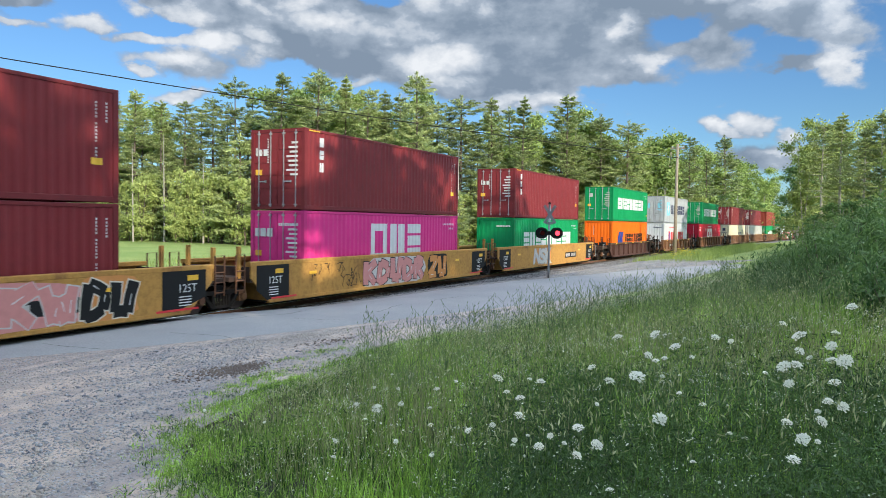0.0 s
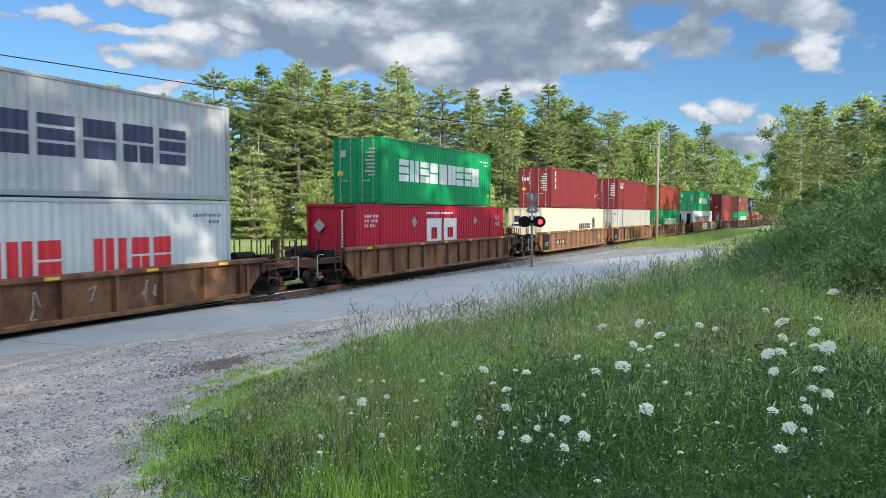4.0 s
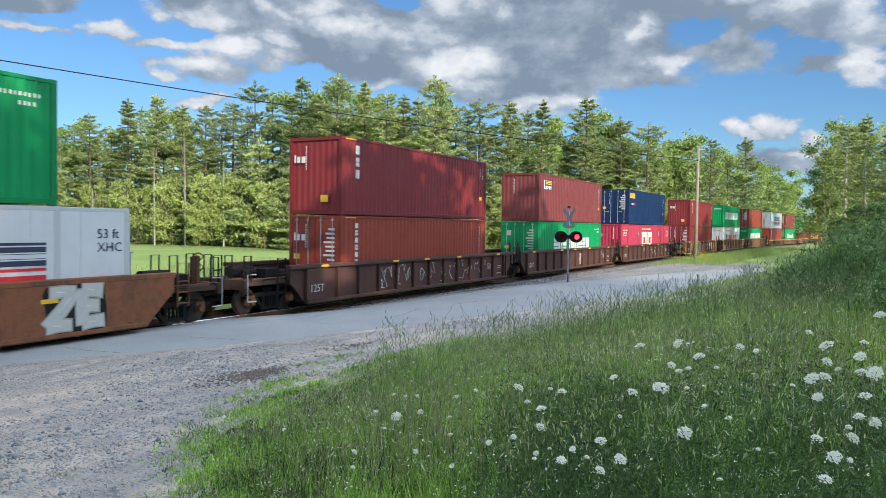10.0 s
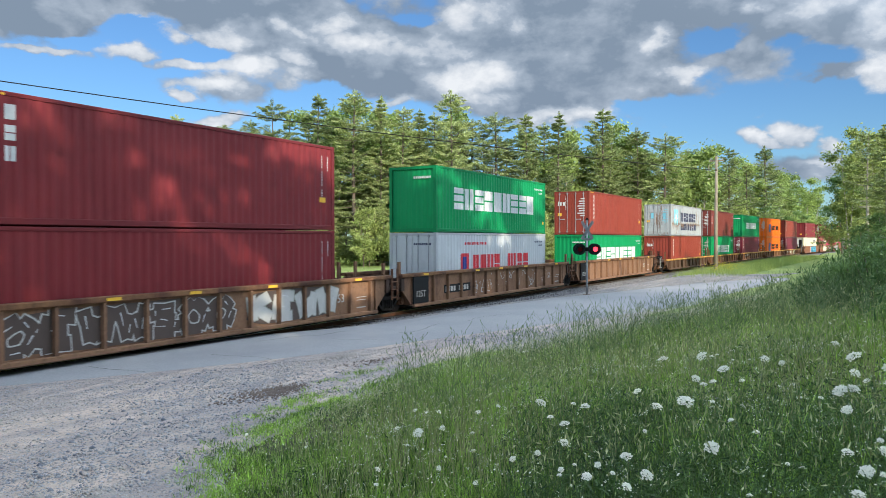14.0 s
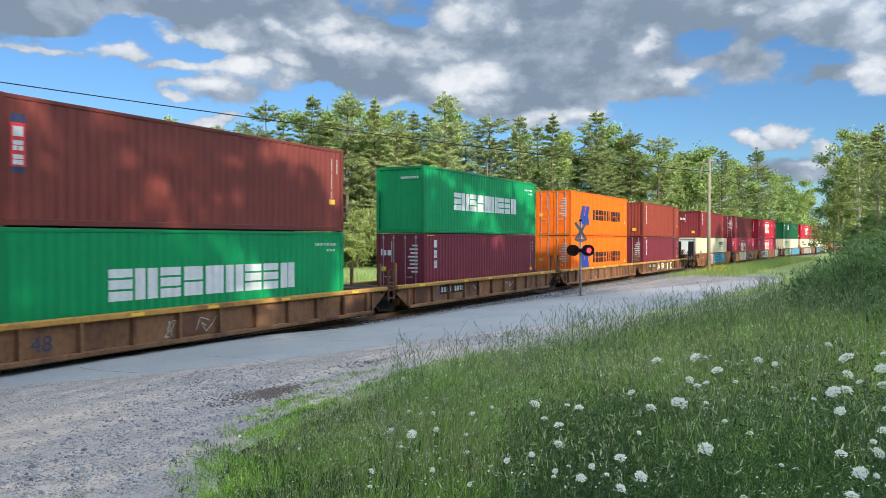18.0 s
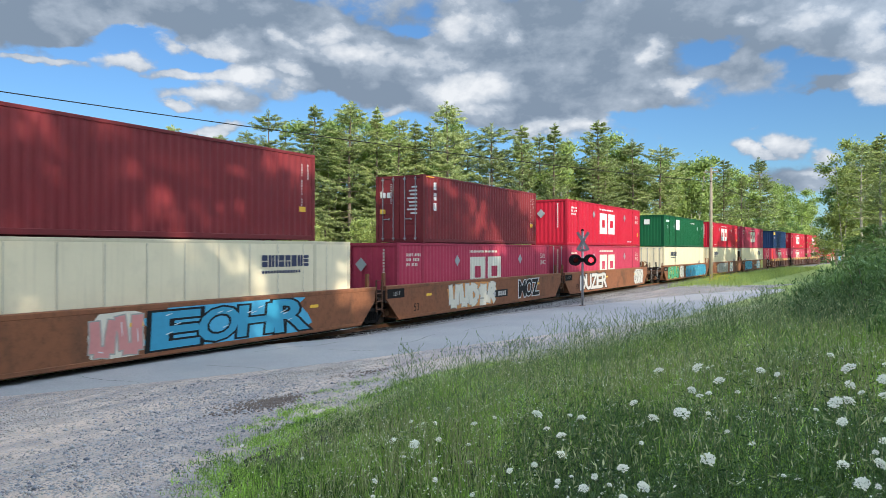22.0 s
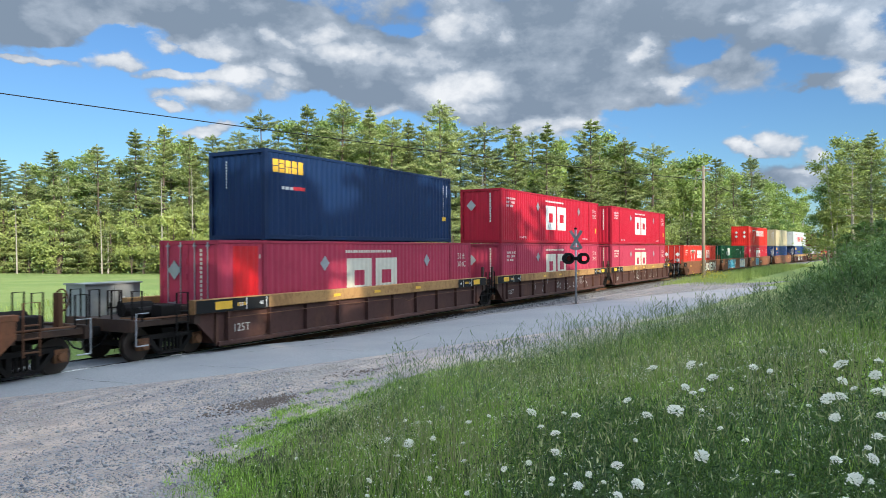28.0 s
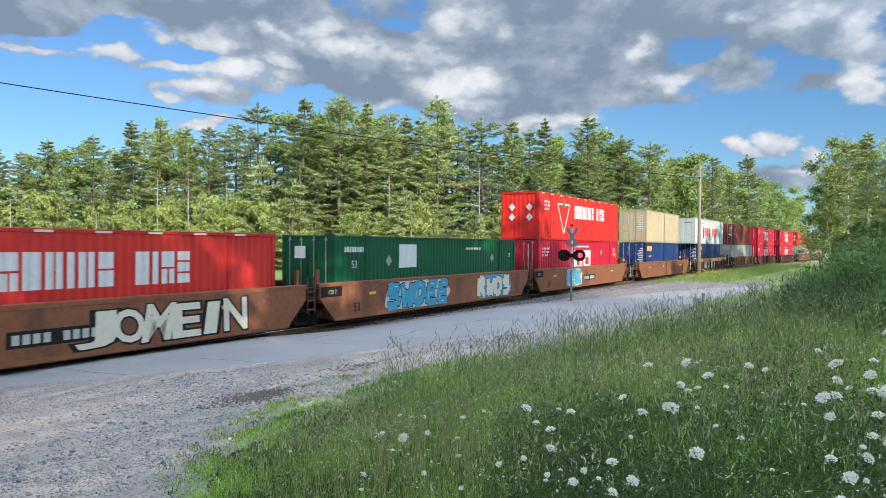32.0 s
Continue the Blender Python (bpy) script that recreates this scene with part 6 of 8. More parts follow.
def fat_letter(ch, swell):
    """One letter as a flat outline, unit height, swollen by the spray; rows of corners and faces in the x-z plane."""
    if (ch, swell) not in FAT:
        c = bpy.data.curves.new("letter", "FONT")
        c.body, c.size, c.offset, c.resolution_u = ch, 1.0, swell, 3
        ob = bpy.data.objects.new("letter", c)
        me = bpy.data.meshes.new_from_object(ob)
        v = np.array([(p.co.x, p.co.y) for p in me.vertices])
        FAT[(ch, swell)] = (v, [tuple(f.vertices) for f in me.polygons])
        bpy.data.objects.remove(ob)
    return FAT[(ch, swell)]


def sprayed_word(parent, words, seed, x0, x1, z0, z1, inks, y, gap=0.04, tilt=0.12, cloud=True):
    """A sprayed word in fat leaning letters. inks: outline, fill and the colour of the cloud behind."""
    rng = random.Random(seed)
    w = (x1 - x0) / len(words)
    edge, fill, back, shine = Geo(), Geo(), Geo(), Geo()
    for i, ch in enumerate(words):
        lean, drop, tall = rng.uniform(-tilt, tilt * 1.6), rng.uniform(0, 0.07), rng.uniform(0.9, 1.0)
        lo, hi = fat_letter(ch, 0.0)[0].min(0), fat_letter(ch, 0.0)[0].max(0)
        slim = 0.34 if ch == "I" else 1.0
        for g, swell, d in ((edge, 0.075, 0.003 + 0.0003 * (i % 2)), (fill, 0.03, 0.005 + 0.0003 * (i % 2))):
            v, f = fat_letter(ch, swell)
            k = len(g.v)
            for px, pz in v:
                u, t = 0.5 + slim * ((px - lo[0]) / (hi[0] - lo[0]) - 0.5), (pz - lo[1]) / (hi[1] - lo[1])
                xx = x0 + w * (i + gap + (1 - 2 * gap) * u) + lean * (t - 0.5) * w
                zz = z0 + (z1 - z0) * (0.06 + drop + (0.88 - drop) * tall * t)
                g.v.append((xx, y - d, min(max(zz, z0), z1)))
            g.f += [tuple(k + j for j in q) for q in f]
        for _ in range(3):
            xx, zz = x0 + w * (i + rng.uniform(0.15, 0.7)), z0 + (z1 - z0) * rng.uniform(0.35, 0.85)
            k = len(shine.v)
            shine.v += [(xx, y - 0.007, zz), (xx + 0.13 * w, y - 0.007, zz + 0.05), (xx + 0.15 * w, y - 0.007, zz + 0.075), (xx, y - 0.007, zz + 0.03)]
            shine.f.append((k, k + 1, k + 2, k + 3))
    out = part("graffiti", edge, inks[0], parent, "sprayed graffiti word with dark outlines")
    out["kind"] = "stuff"
    part("graffiti_fill", fill, inks[1], out, "sprayed colour fill of the letters")["kind"] = "stuff"
    if cloud:
        m = 26
        for j in range(m):
            a = 2 * math.pi * j / m
            f = rng.uniform(0.84, 1.05)
            back.v.append(((x0 + x1) / 2 + f * (x1 - x0) * 0.55 * math.copysign(abs(math.cos(a)) ** 0.5, math.cos(a)), y - 0.0015,
                           min(max((z0 + z1) / 2 + f * (z1 - z0) * 0.56 * math.copysign(abs(math.sin(a)) ** 0.5, math.sin(a)), z0 - 0.02), z1)))
        back.f.append(tuple(range(m)))
        part("graffiti_cloud", back, inks[2], out, "sprayed colour behind the word")
        part("graffiti_stroke", shine, INK["white"], out, "pale highlights")["kind"] = "stuff"


def tags_scrawl(parent, seed, x0, x1, z0, z1, mat, y, n=9):
    """Thin sprayed scribbles."""
    rng = random.Random(seed)
    g = Geo()
    for _ in range(n):
        p = Vector((rng.uniform(x0, x1), rng.uniform(z0, z1)))
        for _ in range(rng.randint(3, 5)):
            q = Vector((min(max(p.x + rng.uniform(-0.18, 0.28), x0), x1), min(max(p.y + rng.uniform(-0.4, 0.4), z0), z1)))
            d = (q - p)
            if d.length < 0.05:
                continue
            s = Vector((-d.y, d.x)).normalized() * rng.uniform(0.008, 0.016)
            k = len(g.v)
            g.v += [(p.x + s.x, y - 0.003, p.y + s.y), (q.x + s.x, y - 0.003, q.y + s.y), (q.x - s.x, y - 0.003, q.y - s.y), (p.x - s.x, y - 0.003, p.y - s.y)]
            g.f.append((k, k + 1, k + 2, k + 3))
            p = q
    if g.f:
        part("scrawl", g, mat, parent, "thin sprayed scribbles")["kind"] = "stuff"


def well_car(kind, ends, low, high):
    """One unit of a well car. low, high: where its ends join the neighbours (negative and positive x)."""
    half, pivot, over, top, ribs, coat, sill = KINDS[kind]
    mat, rail = WELLS[coat], WELLS[sill] if kind != "sill" else SILL
    label = {"yellow": "yellow smooth-sided well car unit with black ends and graffiti", "smooth": "red-brown smooth-sided well car unit, rusty and sprayed",
             "dark": "dark grime-covered ribbed well car unit", "shortdark": "short dark grime-covered ribbed well car unit", "dark48": "short dark ribbed well car unit with yellow-tan top sill", "sill": "dark ribbed well car unit with tan top sill"}.get(kind, "rusty tan-brown ribbed well car unit")
    t = thing("well_car", label, "well car")
    W, low_z = HALF_W, 0.20
    rise = 1.0 if top > 1.2 else 0.80
    for s in (-1, 1):
        sink = 0.12 if ribs else 0.0
        y0, y1 = (-W + sink, -W + sink + 0.06) if s < 0 else (W - sink - 0.06, W - sink)
        poly = [(-half - 0.75, top - 0.04), (-half - 0.75, rise), (-half + 0.1, low_z), (half - 0.1, low_z), (half + 0.75, rise), (half + 0.75, top - 0.04)]
        part("side_panel", Geo().prism(poly, y0, y1), mat, t)
        o = s * (W + 0.01)
        deep_sill = 0.34 if kind == "sill" else 0.09
        part("top_chord", Geo().soft_box(-half - 0.8, min(o, o - s * 0.26), top - deep_sill, half + 0.8, max(o, o - s * 0.26), top + 0.05, 0.02), rail, t, "top sill")
        part("bottom_chord", Geo().soft_box(-half + 0.1, min(o, o - s * 0.16), low_z - 0.05, half - 0.1, max(o, o - s * 0.16), low_z + 0.08, 0.02), mat, t, "bottom sill")
    rib = shared(("rib", top, kind == "sill"), lambda g: g.prism([(-0.055, 0.125), (0.055, 0.125), (0.04, 0.0), (-0.04, 0.0)], low_z + 0.06, top - (0.34 if kind == "sill" else 0.09), "z"))
    for i in range(ribs):
        x = -half + 0.5 + (2 * half - 1.0) * i / (ribs - 1)
        for s in (-1, 1):
            put("rib", rib, mat, t, pose(x, s * W, 0, 0, 0, 0 if s < 0 else 180))
    part("floor_sheet", Geo().box(-half, -W + 0.06, low_z - 0.02, half, W - 0.06, low_z + 0.03), GREASE, t, "well floor")
    for x in (-half + 0.05, half - 0.15):
        part("bulkhead", Geo().box(x, -W + 0.06, low_z, x + 0.1, W - 0.06, top - 0.15), mat, t)
    for e, reach, tag in ((-1, low, ends[0]), (1, high, ends[1])):
        x_end = reach if tag == "a" else e * (over - 0.55)
        a, b = sorted((e * (half + 0.02), x_end - e * 0.12))
        part("end_deck", Geo().box(a, -1.28, 0.92, b, 1.28, 1.06), DECK, t, "end platform deck")
        part("centre_sill", Geo().box(a, -0.32, 0.68, b, 0.32, 0.92), GREASE, t)
        x = e * (half + 0.55)
        part("end_beam", Geo().box(min(x, x + e * 0.2), -1.45, 0.86, max(x, x + e * 0.2), 1.45, top - 0.12), DECK, t)
        for y in (-1.42, 1.42):
            g = Geo()
            xx = e * (half + 0.95)
            g.pipe([(xx, y, 0.55), (xx, y, 1.75), (xx + e * 0.38, y, 1.75), (xx + e * 0.38, y, 0.55)], 0.026)
            for z in (0.65, 0.95, 1.25):
                g.tube((xx, y, z), (xx + e * 0.38, y, z), 0.022)
            part("ladder", g, RUST if coat != "dark" else GREASE, t, "rusty end ladder")
        if tag == "c":
            part("end_sill", Geo().soft_box(*sorted((x_end - e * 0.16, x_end + e * 0.04))[:1], -1.35, 0.80, sorted((x_end - e * 0.16, x_end + e * 0.04))[1], 1.35, 1.12, 0.02), DECK, t)
            part("valve_box", Geo().soft_box(*sorted((e * (half + 0.95), e * (half + 1.6)))[:1], -1.15, 1.06, sorted((e * (half + 0.95), e * (half + 1.6)))[1], -0.75, 1.42, 0.03), GREASE, t, "black brake valve box")
            part("air_tank", Geo().tube((e * (half + 0.95), 0.1, 1.28), (e * (half + 1.9), 0.1, 1.28), 0.2, 0.2, 12), GREASE, t, "black air tank")
            part("deck_pipe", Geo().pipe([(e * (half + 0.8), -1.30, 1.12), (x_end - e * 0.4, -1.30, 1.12), (x_end - e * 0.2, -0.6, 1.12)], 0.03), RUST, t, "rusty brake pipe")
            part("grab_iron", Geo().pipe([(x_end - e * 0.05, -1.40, 0.45), (x_end - e * 0.05, -1.40, 1.28), (x_end - e * 0.42, -1.40, 1.28)], 0.018).tube((x_end - e * 0.05, -1.40, 0.45), (x_end - e * 0.42, -1.40, 0.45), 0.018), GALV, t, "pale grab iron and step")
            part("coupler", Geo().soft_box(min(x_end, e * over), -0.14, 0.66, max(x_end, e * over), 0.14, 0.92, 0.04).box(e * over - 0.14, -0.2, 0.62, e * over + 0.14, 0.16, 0.96), GREASE, t, "iron coupler")
            for y in (-1.25, -0.45, 0.45, 1.25):
                part("handrail", Geo().pipe([(x_end - e * 0.05, y, 1.06), (x_end - e * 0.05, y, 1.85), (x_end - e * 0.35, y, 1.85), (x_end - e * 0.35, y, 1.06)], 0.026), GREASE, t, "upright handrail")
            part("air_hose", Geo().pipe([(x_end, -0.35, 0.75), (x_end + e * 0.2, -0.37, 0.5), (x_end + e * 0.42, -0.36, 0.42), (e * over, -0.3, 0.5)], 0.025), GREASE, t, "rubber air hose")
            if e > 0:
                g = Geo()
                for i in range(14):
                    a0, a1 = 2 * math.pi * i / 14, 2 * math.pi * (i + 1) / 14
                    g.tube((x_end - 0.35, -0.75 + 0.26 * math.cos(a0), 1.72 + 0.26 * math.sin(a0)), (x_end - 0.35, -0.75 + 0.26 * math.cos(a1), 1.72 + 0.26 * math.sin(a1)), 0.022, 0.022, 5)
                for i in range(5):
                    a0 = 2 * math.pi * i / 5
                    g.tube((x_end - 0.35, -0.75, 1.72), (x_end - 0.35, -0.75 + 0.26 * math.cos(a0), 1.72 + 0.26 * math.sin(a0)), 0.014, 0.014, 5)
                part("brake_wheel", g, RUST, t, "rusty hand brake wheel")
                part("brake_post", Geo().box(x_end - 0.5, -0.85, 1.06, x_end - 0.38, -0.65, 1.9), RUST, t)
            part("brake_cylinder", Geo().tube((x_end - e * 1.3, -0.5, 1.22), (x_end - e * 0.8, -0.5, 1.22), 0.15, 0.15, 10), GREASE, t, "brake cylinder on the deck")
            truck(t, e * pivot)
        else:
            for y in (-1.25, 0.9):
                part("end_post", Geo().soft_box(min(x_end - e * 0.62, x_end - e * 0.5), y - 0.05, 1.0, max(x_end - e * 0.62, x_end - e * 0.5), y + 0.05, 2.0, 0.01), mat, t, "upright end post")
            if e < 0:
                truck(t, reach)
    # small writing and labels on the side towards the road
    y = -W - 0.004
    if kind in ("smooth", "yellow"):
        for x in (-half + 2.2, -1.4, half - 3.0):
            part("reflector", Geo().box(x, y - 0.004, 0.98, x + 0.42, y, 1.08), YELLOW, t, "yellow reflector")
    else:
        for i, x in enumerate((-half + 0.8, -3.0, -0.5, 2.5, half - 1.5)):
            part("reflector", Geo().box(x, -W - 0.016, top - (0.2 if kind == "sill" else 0.06), x + 0.4, -W - 0.011, top - (0.1 if kind == "sill" else -0.02)), YELLOW, t, "yellow reflector on the sill")
    return t


INK = {"black": BLACK, "white": WHITE, "silver": plain("silver_spray", (0.48, 0.47, 0.44), 0.5), "pink": plain("pink_spray", (0.55, 0.22, 0.20), 0.6),
       "teal": plain("teal_spray", (0.03, 0.27, 0.42), 0.55), "green": plain("green_spray", (0.03, 0.26, 0.14), 0.55), "cream": CREAM,
       "sky": plain("sky_blue_spray", (0.06, 0.34, 0.52), 0.55), "grime": plain("grimy_brown_spray", (0.075, 0.05, 0.04), 0.7), "grey": plain("grey_spray", (0.30, 0.30, 0.26), 0.6), "orange": plain("orange_spray", (0.55, 0.22, 0.05), 0.6), "lime": plain("lime_spray", (0.36, 0.36, 0.08), 0.6)}


def side_words(t, kind, i):
    """Load limits, car numbers (as plain bars) and sprayed pieces on the side of unit i."""
    half, pivot, over, top, ribs, coat, sill = KINDS[kind]
    y = -HALF_W - 0.004
    deep = -HALF_W + 0.116 if ribs else y
    if kind == "yellow":
        for x0 in (-half - 0.5, half - 1.1):
            part("end_field", Geo().prism([(x0, 0.60 if x0 < 0 else 0.26), (x0 + 0.5, 0.26), (x0 + 1.6, 0.26 if x0 < 0 else 0.6), (x0 + 1.6, 1.40), (x0, 1.40)], y - 0.001, y + 0.002), BLACK, t, "black end field")
            put("size_lettering", lettering("125T", 0.24), WHITE, t, pose(x0 + 0.55, y - 0.003, 0.78))
            part("field_label", Geo().box(x0 + 0.9, y - 0.004, 1.1, x0 + 1.3, y, 1.25), YELLOW, t, "yellow label")
            part("red_stripe", Geo().box(x0 - 0.2, y - 0.004, 0.27, x0 + 1.3, y, 0.33) if x0 > 0 else Geo().box(x0 + 0.7, y - 0.004, 0.27, x0 + 2.0, y, 0.33), RED, t, "red reflective stripe")
            for k in range(4):
                part("data_line", Geo().box(x0 + 0.6, y - 0.004, 0.64 - 0.08 * k, x0 + 1.05, y, 0.67 - 0.08 * k), WHITE, t, "white data line")
    elif kind in ("brown", "dark"):
        part("end_field", Geo().box(-half + 0.05, y - 0.002, 0.30, -half + 1.2, y + 0.06, top - 0.10), BLACK if kind == "brown" else WELLS["dark"], t, "black end field")
        put("size_lettering", lettering("125T", 0.27), DIM_WHITE, t, pose(-half + 0.2, y - 0.004, 0.55))
        put("size_lettering", lettering("53", 0.30), DIM_WHITE, t, pose(half - 2.38, deep - 0.004, 0.70))
        put("size_lettering", lettering("20", 0.10), DIM_WHITE, t, pose(half - 2.72, deep - 0.004, 1.06))
        put("size_lettering", lettering("40", 0.10), DIM_WHITE, t, pose(half - 2.72, deep - 0.004, 0.92))
        part("data_line", Geo().box(half - 1.25, deep - 0.004, 0.80, half - 0.65, deep, 0.825).box(half - 1.25, deep - 0.004, 0.70, half - 0.7, deep, 0.72).box(half - 1.25, deep - 0.004, 0.42, half - 0.7, deep, 0.46), DIM_WHITE, t, "faded white data lines")
    elif kind == "tan48":
        put("size_lettering", lettering("48", 0.38), NAVY, t, pose(-half + 2.2, deep - 0.004, 0.40))
    elif kind == "smooth":
        put("size_lettering", lettering("53", 0.32), GREASE, t, pose(-half + 1.2, y - 0.004, 0.42))
        if i not in (9, 33):
            part("end_field", Geo().box(-half - 0.7, y - 0.002, 1.02, -half + 0.5, y + 0.002, 1.38), GREASE, t, "dark end field")
            put("size_lettering", lettering("125 T", 0.15), DIM_WHITE, t, pose(-half - 0.3, y - 0.004, 1.12))
    elif kind == "sill":
        put("size_lettering", lettering("125T", 0.24), DIM_WHITE, t, pose(-half + 0.75, deep - 0.004, 0.5))
        for x0, turn in ((-half - 0.75, 1), (half + 0.75, -1)):
            x1 = x0 + turn * 2.9
            part("sill_end_field", Geo().box(min(x0, x1), y - 0.012, top - 0.335, max(x0, x1), y - 0.008, top + 0.03), BLACK, t, "black end of the sill")
            part("sill_label", Geo().box(min(x0 + turn * 0.7, x0 + turn * 1.35), y - 0.016, top - 0.26, max(x0 + turn * 0.7, x0 + turn * 1.35), y - 0.012, top - 0.03), YELLOW, t, "orange-yellow label")
            for k, words in ((1.75, "53"), (2.6, "48")):
                put("size_lettering", lettering(words, 0.12), WHITE, t, pose(x0 + turn * k - 0.12, y - 0.016, top - 0.22))
                part("size_tick", Geo().box(x0 + turn * k + 0.17, y - 0.016, top - 0.32, x0 + turn * k + 0.20, y - 0.012, top + 0.02), WHITE, t, "white size tick")
        part("side_pipe", Geo().pipe([(-half + 0.4, y - 0.02, 0.94), (-2.2, y - 0.02, 0.97), (1.4, y - 0.02, 0.95), (1.9, y - 0.02, 0.80), (2.6, y - 0.02, 0.94), (half - 0.6, y - 0.02, 0.97)], 0.012), RUST, t, "thin rusty pipe along the side")
    # the car's own number, as plain bars
    if kind in ("short", "tan48", "smooth", "yellow", "brown") and i % 2 == 0:
        x = {"smooth": -0.6, "yellow": 2.6}.get(kind, -half + 2.8)
        part("number_field", Geo().box(x - 0.12, deep - 0.002, 0.55, x + 2.3, deep + 0.002, 0.92), BLACK, t, "dark field behind the number")
        for k in range(9):
            if k != 4:
                part("number_bar", Geo().box(x + 0.24 * k, deep - 0.004, 0.62, x + 0.17 + 0.24 * k, deep, 0.84), DIM_WHITE, t, "plain white number bar")
    pieces = {
        0: [(-3.0, 4.7, ("silver", "pink", "pink")), (4.8, 6.4, ("cream", "black", "orange"))], 1: [(-2.7, 2.2, ("black", "pink", "silver")), (2.6, 4.4, ("black", "orange", "black"))],
        9: [(5.6, 7.2, ("grey", "silver", "black"))],
        21: [(-2.5, -1.0, ("grey", "pink", "cream"))], 22: [(-4.4, 0.4, ("grey", "cream", "orange"))],
        23: [(5.6, 8.0, ("black", "silver", "silver"))], 24: [(-7.9, -3.7, ("black", "green", "lime")), (-3.4, -2.0, ("black", "silver", "silver")), (-1.2, 7.7, ("black", "teal", "teal"))],
        25: [(-5.5, 0.5, ("black", "grey", "grey")), (1.6, 3.6, ("teal", "silver", "black"))], 26: [(-7.5, -2.4, ("black", "teal", "teal")), (1.0, 3.6, ("black", "silver", "teal")), (4.2, 6.2, ("lime", "lime", "lime"))],
        13: [(-5.6, 1.2, ("silver", "grime", "grime")), (1.8, 6.0, ("grey", "silver", "grime"))],
        31: [(-5.1, 0.0, ("black", "teal", "silver")), (2.9, 6.8, ("black", "cream", "teal"))], 32: [(-4.0, -1.2, ("grey", "teal", "silver"))],
        34: [(-4.0, 2.0, ("teal", "silver", "black"))],
    }
    for k, (a, b, inks) in enumerate(pieces.get(i, ())):
        graffiti(t, 10 * i + k, a, b, 0.32 if ribs else 0.25, top - (0.15 if ribs else 0.07), [INK[c] for c in inks], deep if ribs else y, max(2, round((b - a) / 0.95)))
    for n, words, a, b, lo, hi, inks, cloud in ((2, "NSK", -3.5, -0.5, 0.30, 1.34, ("grey", "silver", "orange"), True), (9, "HOTER", -1.5, 2.4, 0.32, 1.36, ("black", "cream", "grey"), True),
                                                (20, "ARID", -2.6, 3.4, 0.28, 0.92, ("black", "cream", "cream"), False), (21, "EOHR", -0.7, 5.3, 0.26, 1.38, ("black", "teal", "sky"), True),
                                                (22, "MOZ", 3.1, 5.8, 0.34, 1.36, ("white", "black", "black"), False), (23, "DUZER", -6.6, -1.2, 0.24, 1.38, ("black", "silver", "white"), False),
                                                (30, "JOMEIN", 1.0, 6.5, 0.26, 1.32, ("black", "cream", "grey"), False)):
        if n == i:
            sprayed_word(t, words, 10 * i + len(words), a, b, lo, hi, [INK[c] for c in inks], deep - 0.002 if ribs else y, 0.14 if n == 20 else 0.03, 0.05 if n == 20 else 0.12, cloud)
    if i in (1,):
        tags_scrawl(t, i, -6.2, -2.9, 0.4, 1.3, BLACK, y, 16)
    if i == 11:
        for seed, lo, hi in ((3, 0.92, 1.12), (7, 0.68, 0.94), (9, 0.42, 0.66)):
            tags_scrawl(t, seed, 0.85, 1.45, lo, hi, INK["silver"], deep - 0.002, 13)
        tags_scrawl(t, 15, 1.40, 1.68, 0.42, 1.14, INK["silver"], deep - 0.002, 5)
    if i in (10, 12, 14, 28, 29):
        tags_scrawl(t, i, -4.0, 5.5, 0.4, 1.25, INK["silver"], deep - 0.002, 26)
    if kind in ("short", "tan48", "tan"):
        tags_scrawl(t, i + 50, -2.0, 3.0, 0.35, top - 0.3, DIM_WHITE, deep - 0.002, 4)


TRAIN = []
for i, (mid, kind, ends, lower, upper) in enumerate(UNITS):
    prev = UNITS[i - 1][0] if i else mid - 19.8
    nxt = UNITS[i + 1][0] if i + 1 < len(UNITS) else mid + 22
    car = well_car(kind, ends, (prev - mid) / 2, (nxt - mid) / 2)
    side_words(car, kind, i)
    TRAIN.append((car, mid, 0.0))
    if lower:
        TRAIN.append((lower(), mid, FLOOR))
    if upper:
        TRAIN.append((upper(), mid, FLOOR + BOX_H + 0.012))

# ---- trees and undergrowth -----------------------------------------------------------

def leaf_cloud(name, centres, normals_up, length, width, rng, mat, droop=0.3, corners=4, face=None, sway=0.55):
    """Many small leaf-shaped pieces about given centres; face: the way each one tends to turn its flat side."""
    n = len(centres)
    a = rng.uniform(0, 2 * np.pi, n)
    tilt = rng.normal(0, sway, n) - droop
    d = np.stack([np.cos(a) * np.cos(tilt), np.sin(a) * np.cos(tilt), np.sin(tilt)], -1)
    up = np.array([0, 0, 1.0]) if face is None else face
    s = np.cross(d, up + rng.normal(0, normals_up, (n, 3)))
    s /= np.linalg.norm(s, axis=1)[:, None] + 1e-9
    l = (length * rng.uniform(0.6, 1.35, n))[:, None]
    w = (width * rng.uniform(0.6, 1.35, n))[:, None]
    if corners == 3:
        v = np.stack([centres - d * l * 0.5 + s * w * 0.5, centres + d * l * 0.5, centres - d * l * 0.5 - s * w * 0.5], 1).reshape(-1, 3)
        return arrays(name, v, np.arange(3 * n).reshape(-1, 3), mat)
    v = np.stack([centres - d * l * 0.5, centres + s * w * 0.5, centres + d * l * 0.5, centres - s * w * 0.5], 1).reshape(-1, 3)
    f = np.arange(4 * n).reshape(-1, 4)
    return arrays(name, v, f, mat)


def outward(c, lift):
    """From a crown's axis outwards and a little up."""
    o = np.stack([c[:, 0], c[:, 1], 0 * c[:, 0]], -1)
    return o / (np.linalg.norm(o, axis=1)[:, None] + 0.3) + np.array([0, 0, lift])


